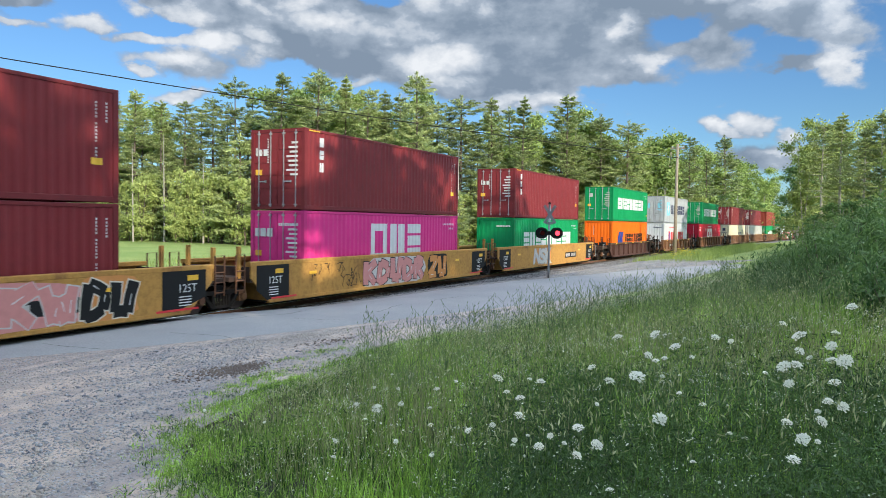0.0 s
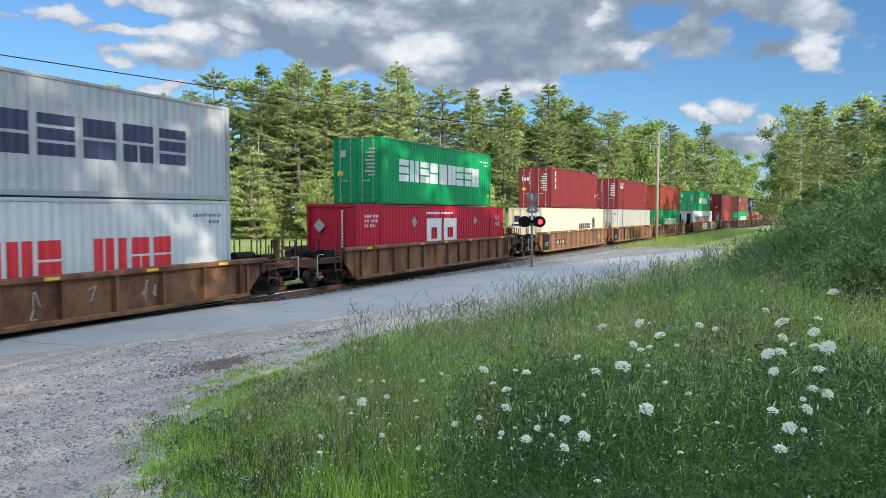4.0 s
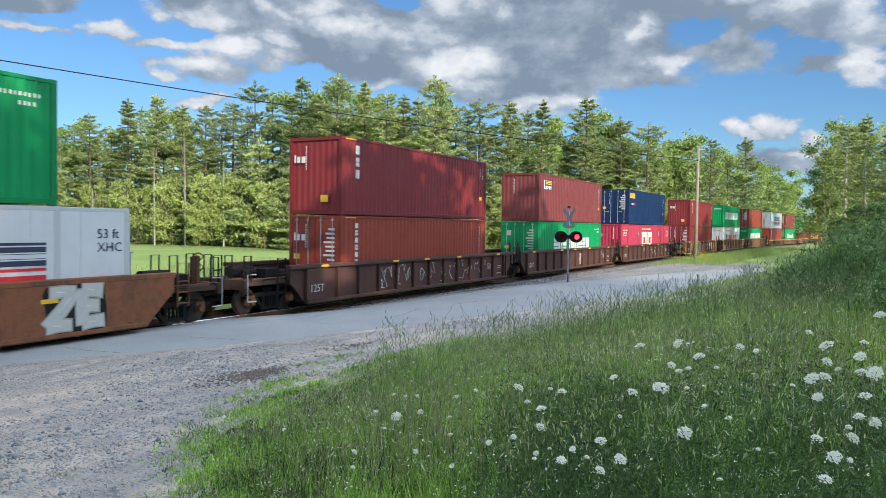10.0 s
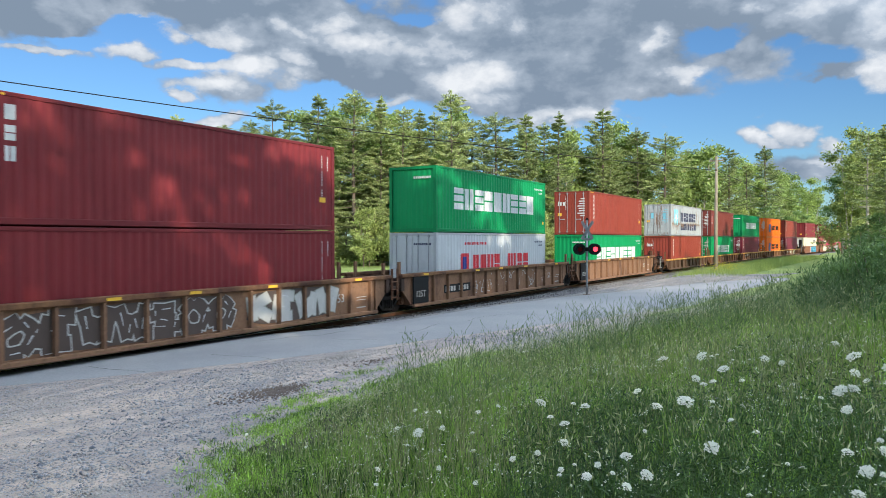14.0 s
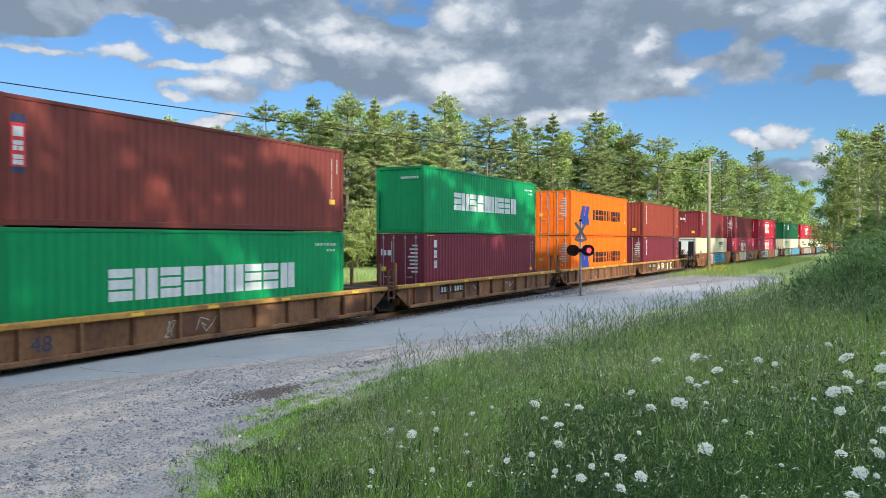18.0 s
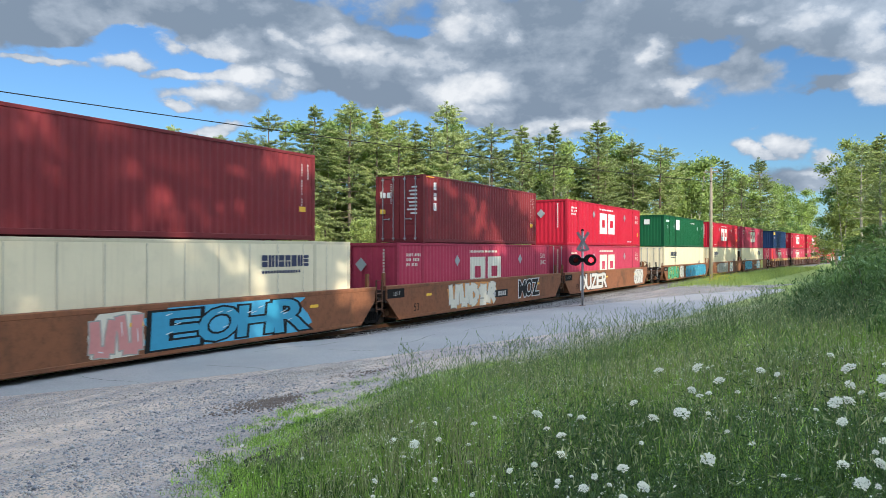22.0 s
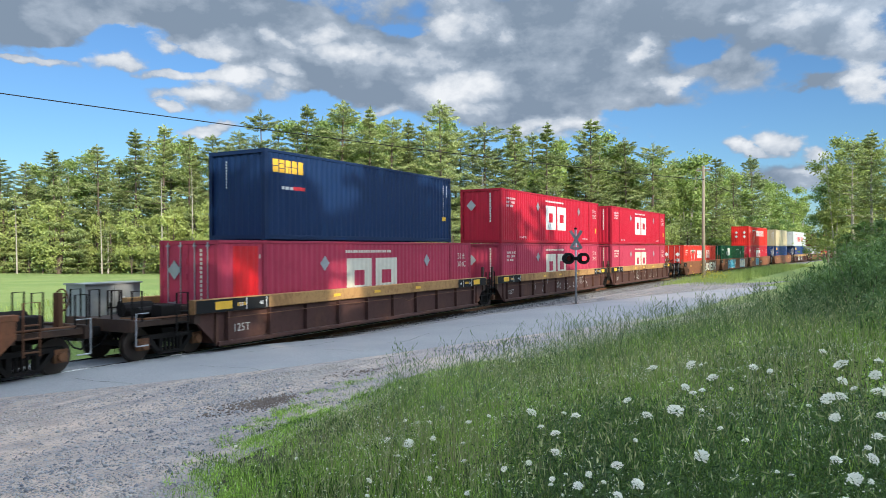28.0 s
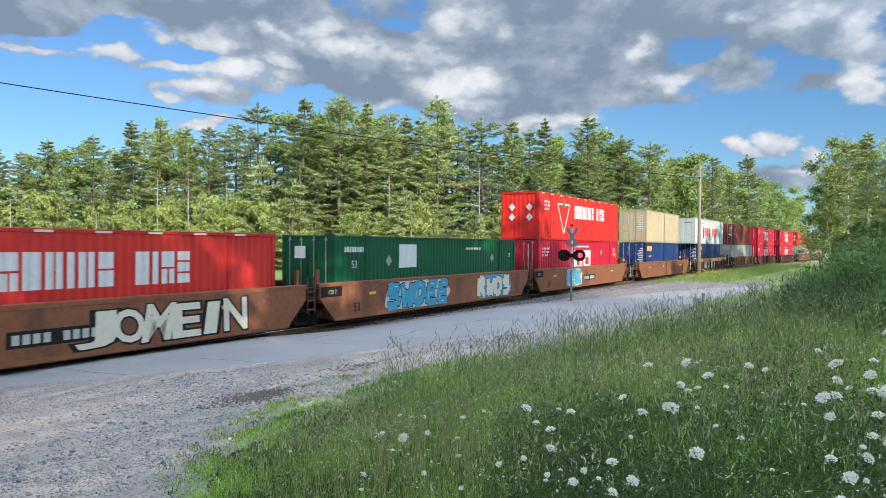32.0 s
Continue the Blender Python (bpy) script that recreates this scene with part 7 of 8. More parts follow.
def limb_mesh(g, a, b, r0, r1, sides=6):
    g.tube(a, b, r0, r1, sides, cap=False)


def pine(seed, h, spread, bare, dense=1.0, taper=0.75):
    """Eastern white pine: straight trunk, whorls of limbs that droop low down and rise near the top, each with soft plumes of needles towards its end."""
    rng = np.random.default_rng(seed)
    wood = Geo()
    bend = rng.uniform(-0.3, 0.3, 2)
    at = lambda z: Vector((bend[0] * math.sin(z / h * 3), bend[1] * math.sin(z / h * 2.4), z))
    zs = np.linspace(-0.4, h * 0.98, 8)
    for a, b in zip(zs, zs[1:]):
        wood.tube(at(a), at(b), 0.24 * (1 - max(a, 0) / h) + 0.03, 0.24 * (1 - b / h) + 0.03, 8, cap=False)
    for z in np.arange(max(1.5, h * bare * 0.4), h * bare, 0.55):        # dead stubs under the crown
        a, r = rng.uniform(0, 6.3), rng.uniform(0.5, 1.8)
        limb_mesh(wood, at(z), at(z) + Vector((r * math.cos(a), r * math.sin(a), rng.uniform(-0.3, 0.1))), 0.03, 0.008, 3)
    pts, ways = [], []

    def plume(c, way, wide, n):
        """A soft pad of needles about c that points along way."""
        q = rng.normal(0, 1, (n, 3))
        q /= np.linalg.norm(q, axis=1)[:, None] + 1e-9
        q *= rng.uniform(0.25, 1.0, (n, 1)) ** 0.5
        q[:, 2] = np.abs(q[:, 2]) * 0.8 - 0.3
        pts.append(np.array(c)[None] + q * wide)
        ways.append(q * np.array([1, 1, 0.5]) + np.array(way)[None] * 0.8 + np.array([0, 0, 0.12]))
    lobes = rng.uniform(0, 6.3, 4)
    z = h * bare
    while z < h - 0.5:
        f = (z - h * bare) / (h * (1 - bare))
        reach = spread * (0.66 + 0.34 * math.sin(min(1, f * 3.0) * 1.57)) * (1 - f) ** taper + 0.35
        k = rng.integers(4, 7)
        a0 = rng.uniform(0, 6.3)
        for j in range(k):
            if rng.random() < 0.14:
                continue
            a = a0 + j * 2 * np.pi / k + rng.normal(0, 0.4)
            lobe = 1 + 0.24 * math.sin(2 * a + lobes[0] + 0.55 * z) + 0.20 * math.sin(3 * a + lobes[1] - 0.9 * z) + 0.14 * math.sin(lobes[2] + 1.7 * z)
            r = reach * lobe * rng.uniform(0.62, 1.12)
            up = (rng.uniform(-0.22, 0.10) + 0.34 * f) * r
            p0, side = at(z), Vector((-math.sin(a), math.cos(a), 0))
            out = Vector((math.cos(a), math.sin(a), 0))
            mid = p0 + out * r * 0.55 + Vector((0, 0, up * 0.35))
            p1 = p0 + out * r + Vector((0, 0, up + 0.12 * r))
            limb_mesh(wood, p0, mid, 0.045 * (1 - f) + 0.014, 0.02, 3)
            limb_mesh(wood, mid, p1, 0.02, 0.008, 3)
            wide = 0.30 + 0.09 * r
            for t in [1.0, 0.80, 0.60] + ([0.38] if r > 1.4 else []) + ([0.9, 0.7] if r > 2.0 else []):
                c = p0.lerp(mid, t / 0.55) if t < 0.55 else mid.lerp(p1, (t - 0.55) / 0.45)
                c = c + side * rng.normal(0, 0.16 + 0.20 * r * (1.15 - t))
                plume(c, out, wide * rng.uniform(0.7, 1.25) * np.array([1, 1, 0.48]), int(34 * dense * rng.uniform(0.6, 1.25)))
        z += rng.uniform(0.45, 1.0) * (0.7 + 0.35 * (1 - f))
    for dz, wide in ((0.0, 0.26), (-0.45, 0.45), (-0.9, 0.6)):
        plume(at(h + dz), (0, 0, 1), np.array([wide, wide, 0.55]), int(26 * dense))
    c, w = np.concatenate(pts), np.concatenate(ways)
    w /= np.linalg.norm(w, axis=1)[:, None] + 1e-9
    return wood.mesh("trunk", True), spray("crown", c, w, 0.42, 0.085, rng, NEEDLES)


def spray(name, c, way, length, width, rng, mat):
    """Bundles of needles: narrow three-cornered pieces that fan out along way, their flat side towards the sky and outwards."""
    n = len(c)
    d = way + rng.normal(0, 0.38, (n, 3))
    d /= np.linalg.norm(d, axis=1)[:, None] + 1e-9
    s = np.cross(d, outward(c, 0.8) + rng.normal(0, 0.6, (n, 3)))
    s /= np.linalg.norm(s, axis=1)[:, None] + 1e-9
    l, w = (length * rng.uniform(0.6, 1.35, n))[:, None], (width * rng.uniform(0.6, 1.35, n))[:, None]
    v = np.stack([c - d * l * 0.5 + s * w * 0.5, c + d * l * 0.5, c - d * l * 0.5 - s * w * 0.5], 1).reshape(-1, 3)
    return arrays(name, v, np.arange(3 * n).reshape(-1, 3), mat)


def broadleaf(seed, h, spread, base, leaf=0.30, n=3400, corners=4):
    """Birch, poplar, maple: forked trunk, limbs, clumps of leaves with gaps."""
    rng = np.random.default_rng(seed)
    wood = Geo()
    tips = []
    tops = rng.integers(2, 4)
    fork = h * base
    wood.tube((0, 0, -0.4), (0, 0, fork), 0.13 * h / 12, 0.10 * h / 12, 8, cap=False)
    for j in range(tops):
        a = rng.uniform(0, 6.3)
        p = Vector((0, 0, fork))
        q = Vector((spread * 0.35 * math.cos(a), spread * 0.35 * math.sin(a), h * rng.uniform(0.86, 0.97)))
        wood.tube(p, q, 0.08 * h / 12, 0.02, 6, cap=False)
        for k in range(14):
            t = rng.uniform(0.05, 1.0)
            s = p.lerp(q, t)
            b = rng.uniform(0, 6.3)
            r = spread * rng.uniform(0.35, 1.0) * (1.15 - 0.75 * t)
            e = s + Vector((r * math.cos(b), r * math.sin(b), r * rng.uniform(-0.1, 0.6)))
            wood.tube(s, e, 0.03, 0.008, 3, cap=False)
            tips += [s.lerp(e, 0.6), e]
        tips.append(q)
    tips = np.array([tuple(t) for t in tips])
    size = rng.uniform(0.30, 0.75, len(tips)) * spread / 2.6
    pick = rng.integers(0, len(tips), n)
    c = tips[pick] + rng.normal(0, 1, (n, 3)) * size[pick][:, None] * np.array([0.62, 0.62, 0.5])
    return wood.mesh("trunk", True), leaf_cloud("crown", c, 0.9, leaf, leaf * 0.62, rng, LEAVES, 0.2, corners, outward(c, 0.6))


def dead_stem(seed, h):
    rng = random.Random(seed)
    g = Geo()
    lean = rng.uniform(-0.7, 0.7)
    for i in range(4):
        g.tube((lean * i / 4, 0, h * i / 4 - (0.3 if i == 0 else 0)), (lean * (i + 1) / 4, 0, h * (i + 1) / 4), 0.13 - 0.026 * i, 0.104 - 0.026 * i, 7, cap=False)
    for _ in range(9):
        z, a, r = rng.uniform(0.3, 0.95) * h, rng.uniform(0, 6.3), rng.uniform(0.4, 1.5)
        g.tube((lean * z / h, 0, z), (lean * z / h + r * math.cos(a), r * math.sin(a), z + rng.uniform(-0.4, 0.3)), 0.03, 0.008, 4, cap=False)
    return g.mesh("stem", True)


def tree(name, label, meshes, x, y, scale, turn, bark, leaves, group):
    t = thing(name, label, "tree", group, m=pose(x, y, gz(x, y), 0, 0, turn) @ Matrix.Diagonal((scale[0], scale[0], scale[1], 1)))
    put("trunk", meshes[0], bark, t)
    put("crown", meshes[1], leaves, t)
    return t


PINES = [pine(11, 20, 3.3, 0.16, 1.0, 0.60), pine(12, 21, 3.0, 0.12, 1.0, 0.80), pine(13, 19, 3.5, 0.22, 0.9, 0.52), pine(14, 20, 2.7, 0.42, 0.75, 0.5), pine(15, 18, 3.2, 0.05, 1.0, 0.85)]
BROADS = [broadleaf(21, 14, 3.6, 0.10, 0.32, 8400, 3), broadleaf(22, 12, 3.2, 0.08, 0.30, 7400, 3), broadleaf(23, 15, 3.4, 0.12, 0.32, 8400, 3)]
REAR = [pine(11, 20, 3.3, 0.16, 0.55, 0.60), pine(12, 21, 3.0, 0.12, 0.55, 0.80), pine(13, 19, 3.5, 0.22, 0.5, 0.52), pine(14, 20, 2.7, 0.42, 0.45, 0.5), pine(15, 18, 3.2, 0.05, 0.55, 0.85)]
SHADERS = [broadleaf(21, 14, 3.6, 0.16, 0.62, 2600, 3), broadleaf(22, 12, 3.2, 0.10, 0.60, 2400, 3), broadleaf(23, 15, 3.4, 0.22, 0.62, 2600, 3)]
YOUNG = [pine(31, 7, 1.9, 0.03, 0.9), broadleaf(32, 6, 1.9, 0.08, 0.22, 3600, 3)]
DEAD = [dead_stem(41, 12), dead_stem(42, 9)]

# Skyline of the wood behind the track: azimuth and height in degrees as seen from the crossing, and how far off the tree stands.
SKYLINE = [(28, 6.5), (30, 6.2), (31.5, 6.0), (33.1, 6.9), (35.9, 7.4), (38.3, 8.6), (40.4, 9.0), (42.1, 8.4), (43.7, 8.5), (47.2, 10.5), (50.7, 10.9), (53.5, 11.3), (55.4, 10.9), (57.2, 10.1),
           (58.5, 9.9), (60.7, 11.4), (64.2, 9.7), (66.6, 9.5), (69.2, 9.6), (72.4, 9.7), (74.9, 8.3), (77.0, 7.8), (79.4, 7.1), (81.4, 6.5), (83.7, 6.6), (85.3, 5.1), (86.3, 4.3)]
wood_rng = random.Random(8)


def wood_distance(az):
    return float(np.interp(az, [25, 36, 44, 50, 60, 70, 78, 82, 83, 84, 85, 86, 87, 88], [128, 118, 106, 98, 96, 104, 118, 137, 152, 172, 197, 228, 262, 300]))


def clear_of_track(az, dist):
    """Moves a tree back until it stands well behind the track."""
    while dist * math.cos(radians(az)) < track_y(dist * math.sin(radians(az))) + 6.0:
        dist += 5.0
    return dist


def plant(az, el, dist, kinds, stock=PINES):
    dist = clear_of_track(az, dist)
    x, y = dist * math.sin(radians(az)), dist * math.cos(radians(az))
    h = dist * math.tan(radians(el)) + 2.87 - gz(x, y)
    k = wood_rng.choice(kinds)
    if k < 5:
        base = (20, 21, 19, 20, 18)[k]
        s = h / base
        return tree("pine_tree", "tall dark green white pine at the wood's edge" if k != 3 else "tall pine with a bare lower trunk and thin crown", stock[k], x, y,
                    (min(s, 1.15) * wood_rng.uniform(0.92, 1.22), s), wood_rng.uniform(0, 360), BARK, NEEDLES, "trees of the wood")
    base = (14, 12, 15)[k - 5]
    s = h / base
    return tree("broadleaf_tree", "leafy green broadleaf tree at the wood's edge", BROADS[k - 5], x, y, (s * wood_rng.uniform(0.9, 1.15), s), wood_rng.uniform(0, 360), PALE_BARK, LEAVES, "trees of the wood")


for az, el in SKYLINE:
    plant(az, el, wood_distance(az) + wood_rng.uniform(-2, 4), [0, 0, 1, 1, 2, 3] if az < 73 else [2, 5, 7, 0, 6])
for i in range(82):                      # second and third rows, lower against the sky
    az = 26 + 61.5 * (i + wood_rng.uniform(-0.4, 0.4)) / 82
    el = float(np.interp(az, [p[0] for p in SKYLINE], [p[1] for p in SKYLINE]))
    plant(az, el * wood_rng.uniform(0.72, 0.93), wood_distance(az) + wood_rng.uniform(4, 16), [0, 1, 2, 4, 4, 5, 7] if az < 70 else [2, 4, 5, 5, 6, 7], REAR)
for i in range(104):                     # young trees and shrubs along the edge
    az = 26 + 60.5 * (i + wood_rng.uniform(-0.4, 0.4)) / 104
    d = clear_of_track(az, wood_distance(az) - wood_rng.uniform(2, 9))
    x, y = d * math.sin(radians(az)), d * math.cos(radians(az))
    k = wood_rng.random() < 0.35
    s = wood_rng.uniform(0.6, 1.35) * (1.25 if az < 50 else 1.0)
    tree("young_pine" if k else "young_broadleaf_tree", "young light green pine at the wood's edge" if k else "young pale green broadleaf tree at the wood's edge", YOUNG[0 if k else 1],
         x, y, (s, s * wood_rng.uniform(0.9, 1.2)), wood_rng.uniform(0, 360), BARK, NEEDLES if k else PALE_LEAVES, "young trees of the wood")
for az, d, k, s in ((36.2, 108, 0, 0.62), (36.6, 109, 1, 0.55), (40.2, 103, 0, 1.05), (42.3, 102, 0, 1.15), (45.0, 98, 1, 1.2), (50.4, 93, 0, 1.1), (57.2, 92, 1, 1.3), (58.9, 91, 0, 0.8), (64.2, 95, 0, 1.1), (67.5, 99, 1, 1.0), (31.0, 114, 0, 0.7)):
    x, y = d * math.sin(radians(az)), d * math.cos(radians(az))
    t = thing("dead_tree", "bare grey dead tree trunk at the wood's edge", "tree", "dead trees of the wood", m=pose(x, y, gz(x, y), 0, 0, 60 * k) @ Matrix.Diagonal((1, 1, s, 1)))
    put("stem", DEAD[k], PALE_BARK, t)

# low brush along the foot of the wood
brng = np.random.default_rng(61)
az = brng.uniform(25, 88, 420)
d = np.interp(az, [25, 36, 44, 50, 60, 70, 78, 82, 83, 84, 85, 86, 87, 88], [128, 118, 106, 98, 96, 104, 118, 137, 152, 172, 197, 228, 262, 300]) - brng.uniform(-4, 7, 420)
bx, by = np.repeat(d * np.sin(np.radians(az)), 44), np.repeat(d * np.cos(np.radians(az)), 44)
high = np.repeat(brng.uniform(0.8, 2.6, 420), 44)
bx, by = bx + brng.normal(0, 0.8, len(bx)), by + brng.normal(0, 0.8, len(by))
ok = by > track_ys(bx) + 4.0
bx, by, high = bx[ok], by[ok], high[ok]
c = np.stack([bx, by, ground_z(bx, by) + high * brng.uniform(0, 1, len(bx)) ** 0.8], -1)
tagged(put("undergrowth", leaf_cloud("undergrowth", c, 1.0, 0.42, 0.24, brng, FAR_BRUSH, 0.1, 3, np.array([-0.4, -0.8, 0.5])), FAR_BRUSH), "low green brush along the foot of the wood", "undergrowth", kind="stuff")

# trees on the near side of the track, along the road's far reach
for x, y, k, h, leaf in ((100, 1.6, 0, 14.6, 1), (106, -0.6, 2, 16.0, 1), (88, -6.5, 2, 14.0, 1), (73, -6.5, 1, 11.2, 1), (64, -7.0, 2, 10.5, 0), (118, 2.6, 1, 12.5, 0),
                         # the last two stand out of view, added to shade the right-hand bushes
                         (130, 1.4, 0, 16, 1), (54, -6.5, 0, 9.0, 0), (60, -11.0, 2, 13.0, 0), (76, -12, 0, 14.0, 0), (140, -2, 2, 18, 0), (98, -9, 1, 15, 0), (110, -5, 0, 17, 1), (48, -17, 2, 10, 0), (37, -17, 0, 12, 0)):
    s = h / (14, 12, 15)[k]
    # leaf colours paint in light: pale for sunlit trees, dark for shaded ones
    tree("roadside_tree", "pale yellow-green broadleaf tree by the road" if leaf else "leafy green broadleaf tree by the road", BROADS[k], x, y, (s * 0.95, s), (x * 37) % 360, PALE_BARK, PALE_LEAVES if leaf else BUSH_LEAVES, "trees by the road")
for x, y, k, h in ((97, -0.4, 3, 14.5), (112, -2.0, 1, 17.0), (86, -4.0, 4, 12.5), (79, -7.5, 0, 13.5), (91, -2.2, 1, 14.8), (82, -5.2, 0, 13.4)):
    s = h / (20, 21, 19, 20, 18)[k]
    tree("roadside_pine", "ragged pine with dead lower branches by the road", PINES[k], x, y, (s * 1.1, s), (x * 31) % 360, PALE_BARK, NEEDLES, "trees by the road")
for x, y, s in ((81, -0.6, 0.55), (70, -2.2, 0.6), (66, -3.6, 0.75), (92, 0.4, 0.7), (78, -3.2, 0.9), (60, -4.6, 0.8), (88, -1.8, 0.9), (53, -4.2, 0.6), (47, -5.0, 0.6)):
    # the dark leaf colour paints in the shade over the thicket
    tree("roadside_thicket", "dense green young broadleaf tree by the road", YOUNG[1], x, y, (s * 1.3, s), (x * 29) % 360, PALE_BARK, BUSH_LEAVES, "thicket by the road")
for x, y, k, h in ((146, 21, 0, 9), (153, 19.5, 1, 8.5), (161, 18.5, 2, 9.5), (170, 17.5, 0, 9), (182, 16, 1, 9), (200, 14, 0, 10)):
    s = h / (14, 12, 15)[k]
    tree("trackside_tree", "dark green broadleaf tree beside the far track", BROADS[k], x, y, (s * 1.2, s), (x * 41) % 360, BARK, BUSH_LEAVES, "trees beside the far track")
# trees behind the camera, whose crowns shade the bank, the lot and the near cars
for x, y, k, h in ((-16, -15, 0, 20), (-9, -19, 2, 21), (-2, -16, 1, 19), (4, -20, 0, 24), (10, -17, 2, 22.5), (-24, -18, 2, 20), (-13, -26, 0, 23), (1, -27, 2, 22), (-32, -20, 0, 19), (17, -22, 1, 20), (13, -27, 0, 25), (-40, -16, 2, 18), (26, -24, 0, 14)):
    s = h / (14, 12, 15)[k]
    tree("shade_tree", "tall leafy broadleaf tree behind the grass bank", SHADERS[k], x, y, (s * 1.25, s), (x * 53) % 360, BARK, LEAVES, "trees behind the bank")


def bush(seed, h, spread, n=2600):
    """A thicket: many stems from the ground, leaves all the way down."""
    rng = np.random.default_rng(seed)
    wood = Geo()
    tips = []
    for _ in range(14):
        a, r = rng.uniform(0, 6.3), spread * rng.uniform(0.2, 1)
        e = Vector((r * math.cos(a), r * math.sin(a), h * rng.uniform(0.5, 1.0) * (1 - 0.35 * r / spread)))
        b = Vector((0.25 * e.x, 0.25 * e.y, -0.1))
        wood.tube(b, e, 0.016, 0.005, 4, cap=False)
        tips += [b.lerp(e, t) for t in (0.3, 0.5, 0.7, 0.85, 1.0)]
    tips = np.array([tuple(t) for t in tips])
    c = tips[rng.integers(0, len(tips), n)] + rng.normal(0, 1, (n, 3)) * np.array([0.2, 0.2, 0.17]) * spread
    c[:, 2] = np.abs(c[:, 2])
    return wood.mesh("twig_mass", True), leaf_cloud("leaves", c, 0.9, 0.16, 0.036, rng, BUSH_LEAVES, -0.7, 3)


BUSHES = [bush(51, 1.5, 0.9), bush(52, 1.2, 1.1), bush(53, 1.9, 0.9)]
for x, y, k, s in ((11, -1.1, 0, 0.88), (12.5, -0.6, 1, 0.76), (14, -1.2, 2, 0.94), (16, -0.3, 1, 1.1), (17.5, -1.6, 0, 1.19), (20, -0.2, 0, 0.95), (21.5, -1.2, 2, 1.12), (25, -0.2, 1, 1.15), (27, -1.0, 2, 1.08), (31, 0.0, 0, 1.0),
                   (36, -0.2, 2, 1.19), (34, -2.5, 2, 1.88), (41, -0.8, 1, 1.30), (46, -1.8, 0, 1.40), (28, -3.5, 2, 2.00), (22, -4, 2, 2.00), (17, -3.6, 2, 1.62), (13.5, -2.6, 0, 1.38), (52, -1, 2, 1.19), (58, -2.6, 0, 1.62), (40, -4, 2, 2.05), (48, -5.5, 2, 2.27),
                   (16, 0.5, 0, 0.85), (26, 0.6, 0, 0.85), (20.6, 0.5, 0, 0.8), (31, 0.7, 0, 0.9)):
    t = thing("bush", "dark green leafy roadside bush in the long grass", "bush", "bushes on the bank", m=pose(x, y, gz(x, y), 0, 0, (x * 71) % 360) @ Matrix.Scale(s, 4))
    put("twig_mass", BUSHES[k][0], BARK, t)
    put("leaves", BUSHES[k][1], BUSH_LEAVES, t)
# ---- meadow on the bank --------------------------------------------------------------

def blades(name, x, y, height, width, lean, mat, label, seed, segs=3):
    """Curved grass blades, each a tapering ribbon."""
    rng = np.random.default_rng(seed)
    n = len(x)
    z = ground_z(x, y)
    a = rng.uniform(0, 2 * np.pi, n)
    b = a + rng.normal(1.57, 0.5, n)
    out = lean * rng.uniform(0.3, 1.6, n) * height
    rows = []
    for k in range(segs + 1):
        t = k / segs
        c = np.stack([x + np.cos(a) * out * t ** 1.8, y + np.sin(a) * out * t ** 1.8, z - 0.03 + height * (t - 0.18 * lean * t * t)], -1)
        w = (width * (1 - t) ** 0.7 + 0.0008)[:, None] * np.stack([np.cos(b), np.sin(b), 0 * b], -1) * 0.5
        rows += [c - w, c + w]
    v = np.stack(rows, 1)
    m = 2 * (segs + 1)
    f = np.array([(2 * k, 2 * k + 1, 2 * k + 3, 2 * k + 2) for k in range(segs)])
    faces = (f[None] + m * np.arange(n)[:, None, None]).reshape(-1, 4)
    return tagged(put(name, arrays(name, v.reshape(-1, 3), faces, mat), mat), label, "grass", kind="stuff")


def scatter(n, x0, x1, y0, y1, rng, keep):
    x, y = rng.uniform(x0, x1, n), rng.uniform(y0, y1, n)
    ok = keep(x, y)
    return x[ok], y[ok]


mrng = np.random.default_rng(77)
on_bank = lambda x, y: (y < grass_edge(x) + 0.35 * np.sin(x * 3.1) * np.sin(x * 1.7 + 1) + mrng.normal(-0.3, 0.48, np.shape(x))) & (np.hypot(x, y) > 1.2)
def tufts(n, each, spread, x0, x1, y0, y1, keep):
    """Blades in tufts: places, and each blade's share of its tuft's height."""
    tx, ty = scatter(n, x0, x1, y0, y1, mrng, keep)
    th = mrng.uniform(0.35, 1.0, len(tx))
    m = len(tx) * each
    return np.repeat(tx, each) + mrng.normal(0, spread, m), np.repeat(ty, each) + mrng.normal(0, spread, m), np.repeat(th, each) * mrng.uniform(0.6, 1.05, m)


near_x, near_y, share = tufts(9400, 13, 0.04, 1.5, 15, -2.5, 8.8, lambda x, y: on_bank(x, y) & (y > -0.22 * x - 0.3))
rise = lambda x, y, least=0.3: np.clip((grass_edge(x) + 0.45 - y) / 2.6, least, 1)      # short at the edge of the lot, tall on the bank
thin = (mrng.random(len(near_x)) < 0.42 + 0.58 * smooth(0.25, 0.65, near_y / near_x)) | (np.hypot(near_x, near_y) > 9)
near_x, near_y, share = near_x[thin], near_y[thin], share[thin]
edge = rise(near_x, near_y)
hgt = share * 0.82 * edge * (0.85 + 0.3 * np.sin(near_x * 1.3) * np.sin(near_y * 1.1 + 1))
blades("meadow_grass", near_x, near_y, hgt, mrng.uniform(0.004, 0.012, len(near_x)), 0.34, BLADES, "green uncut meadow grass on the bank", 1, 2)
fx, fy = scatter(60000, 14, 62, -8, 9, mrng, lambda x, y: on_bank(x, y) & (y > -0.12 * x - 1))
blades("meadow_grass_far", fx, fy, mrng.uniform(0.25, 0.6, len(fx)) * rise(fx, fy, 0.15), mrng.uniform(0.010, 0.02, len(fx)), 0.4, BLADES, "green uncut meadow grass along the road", 2, 2)
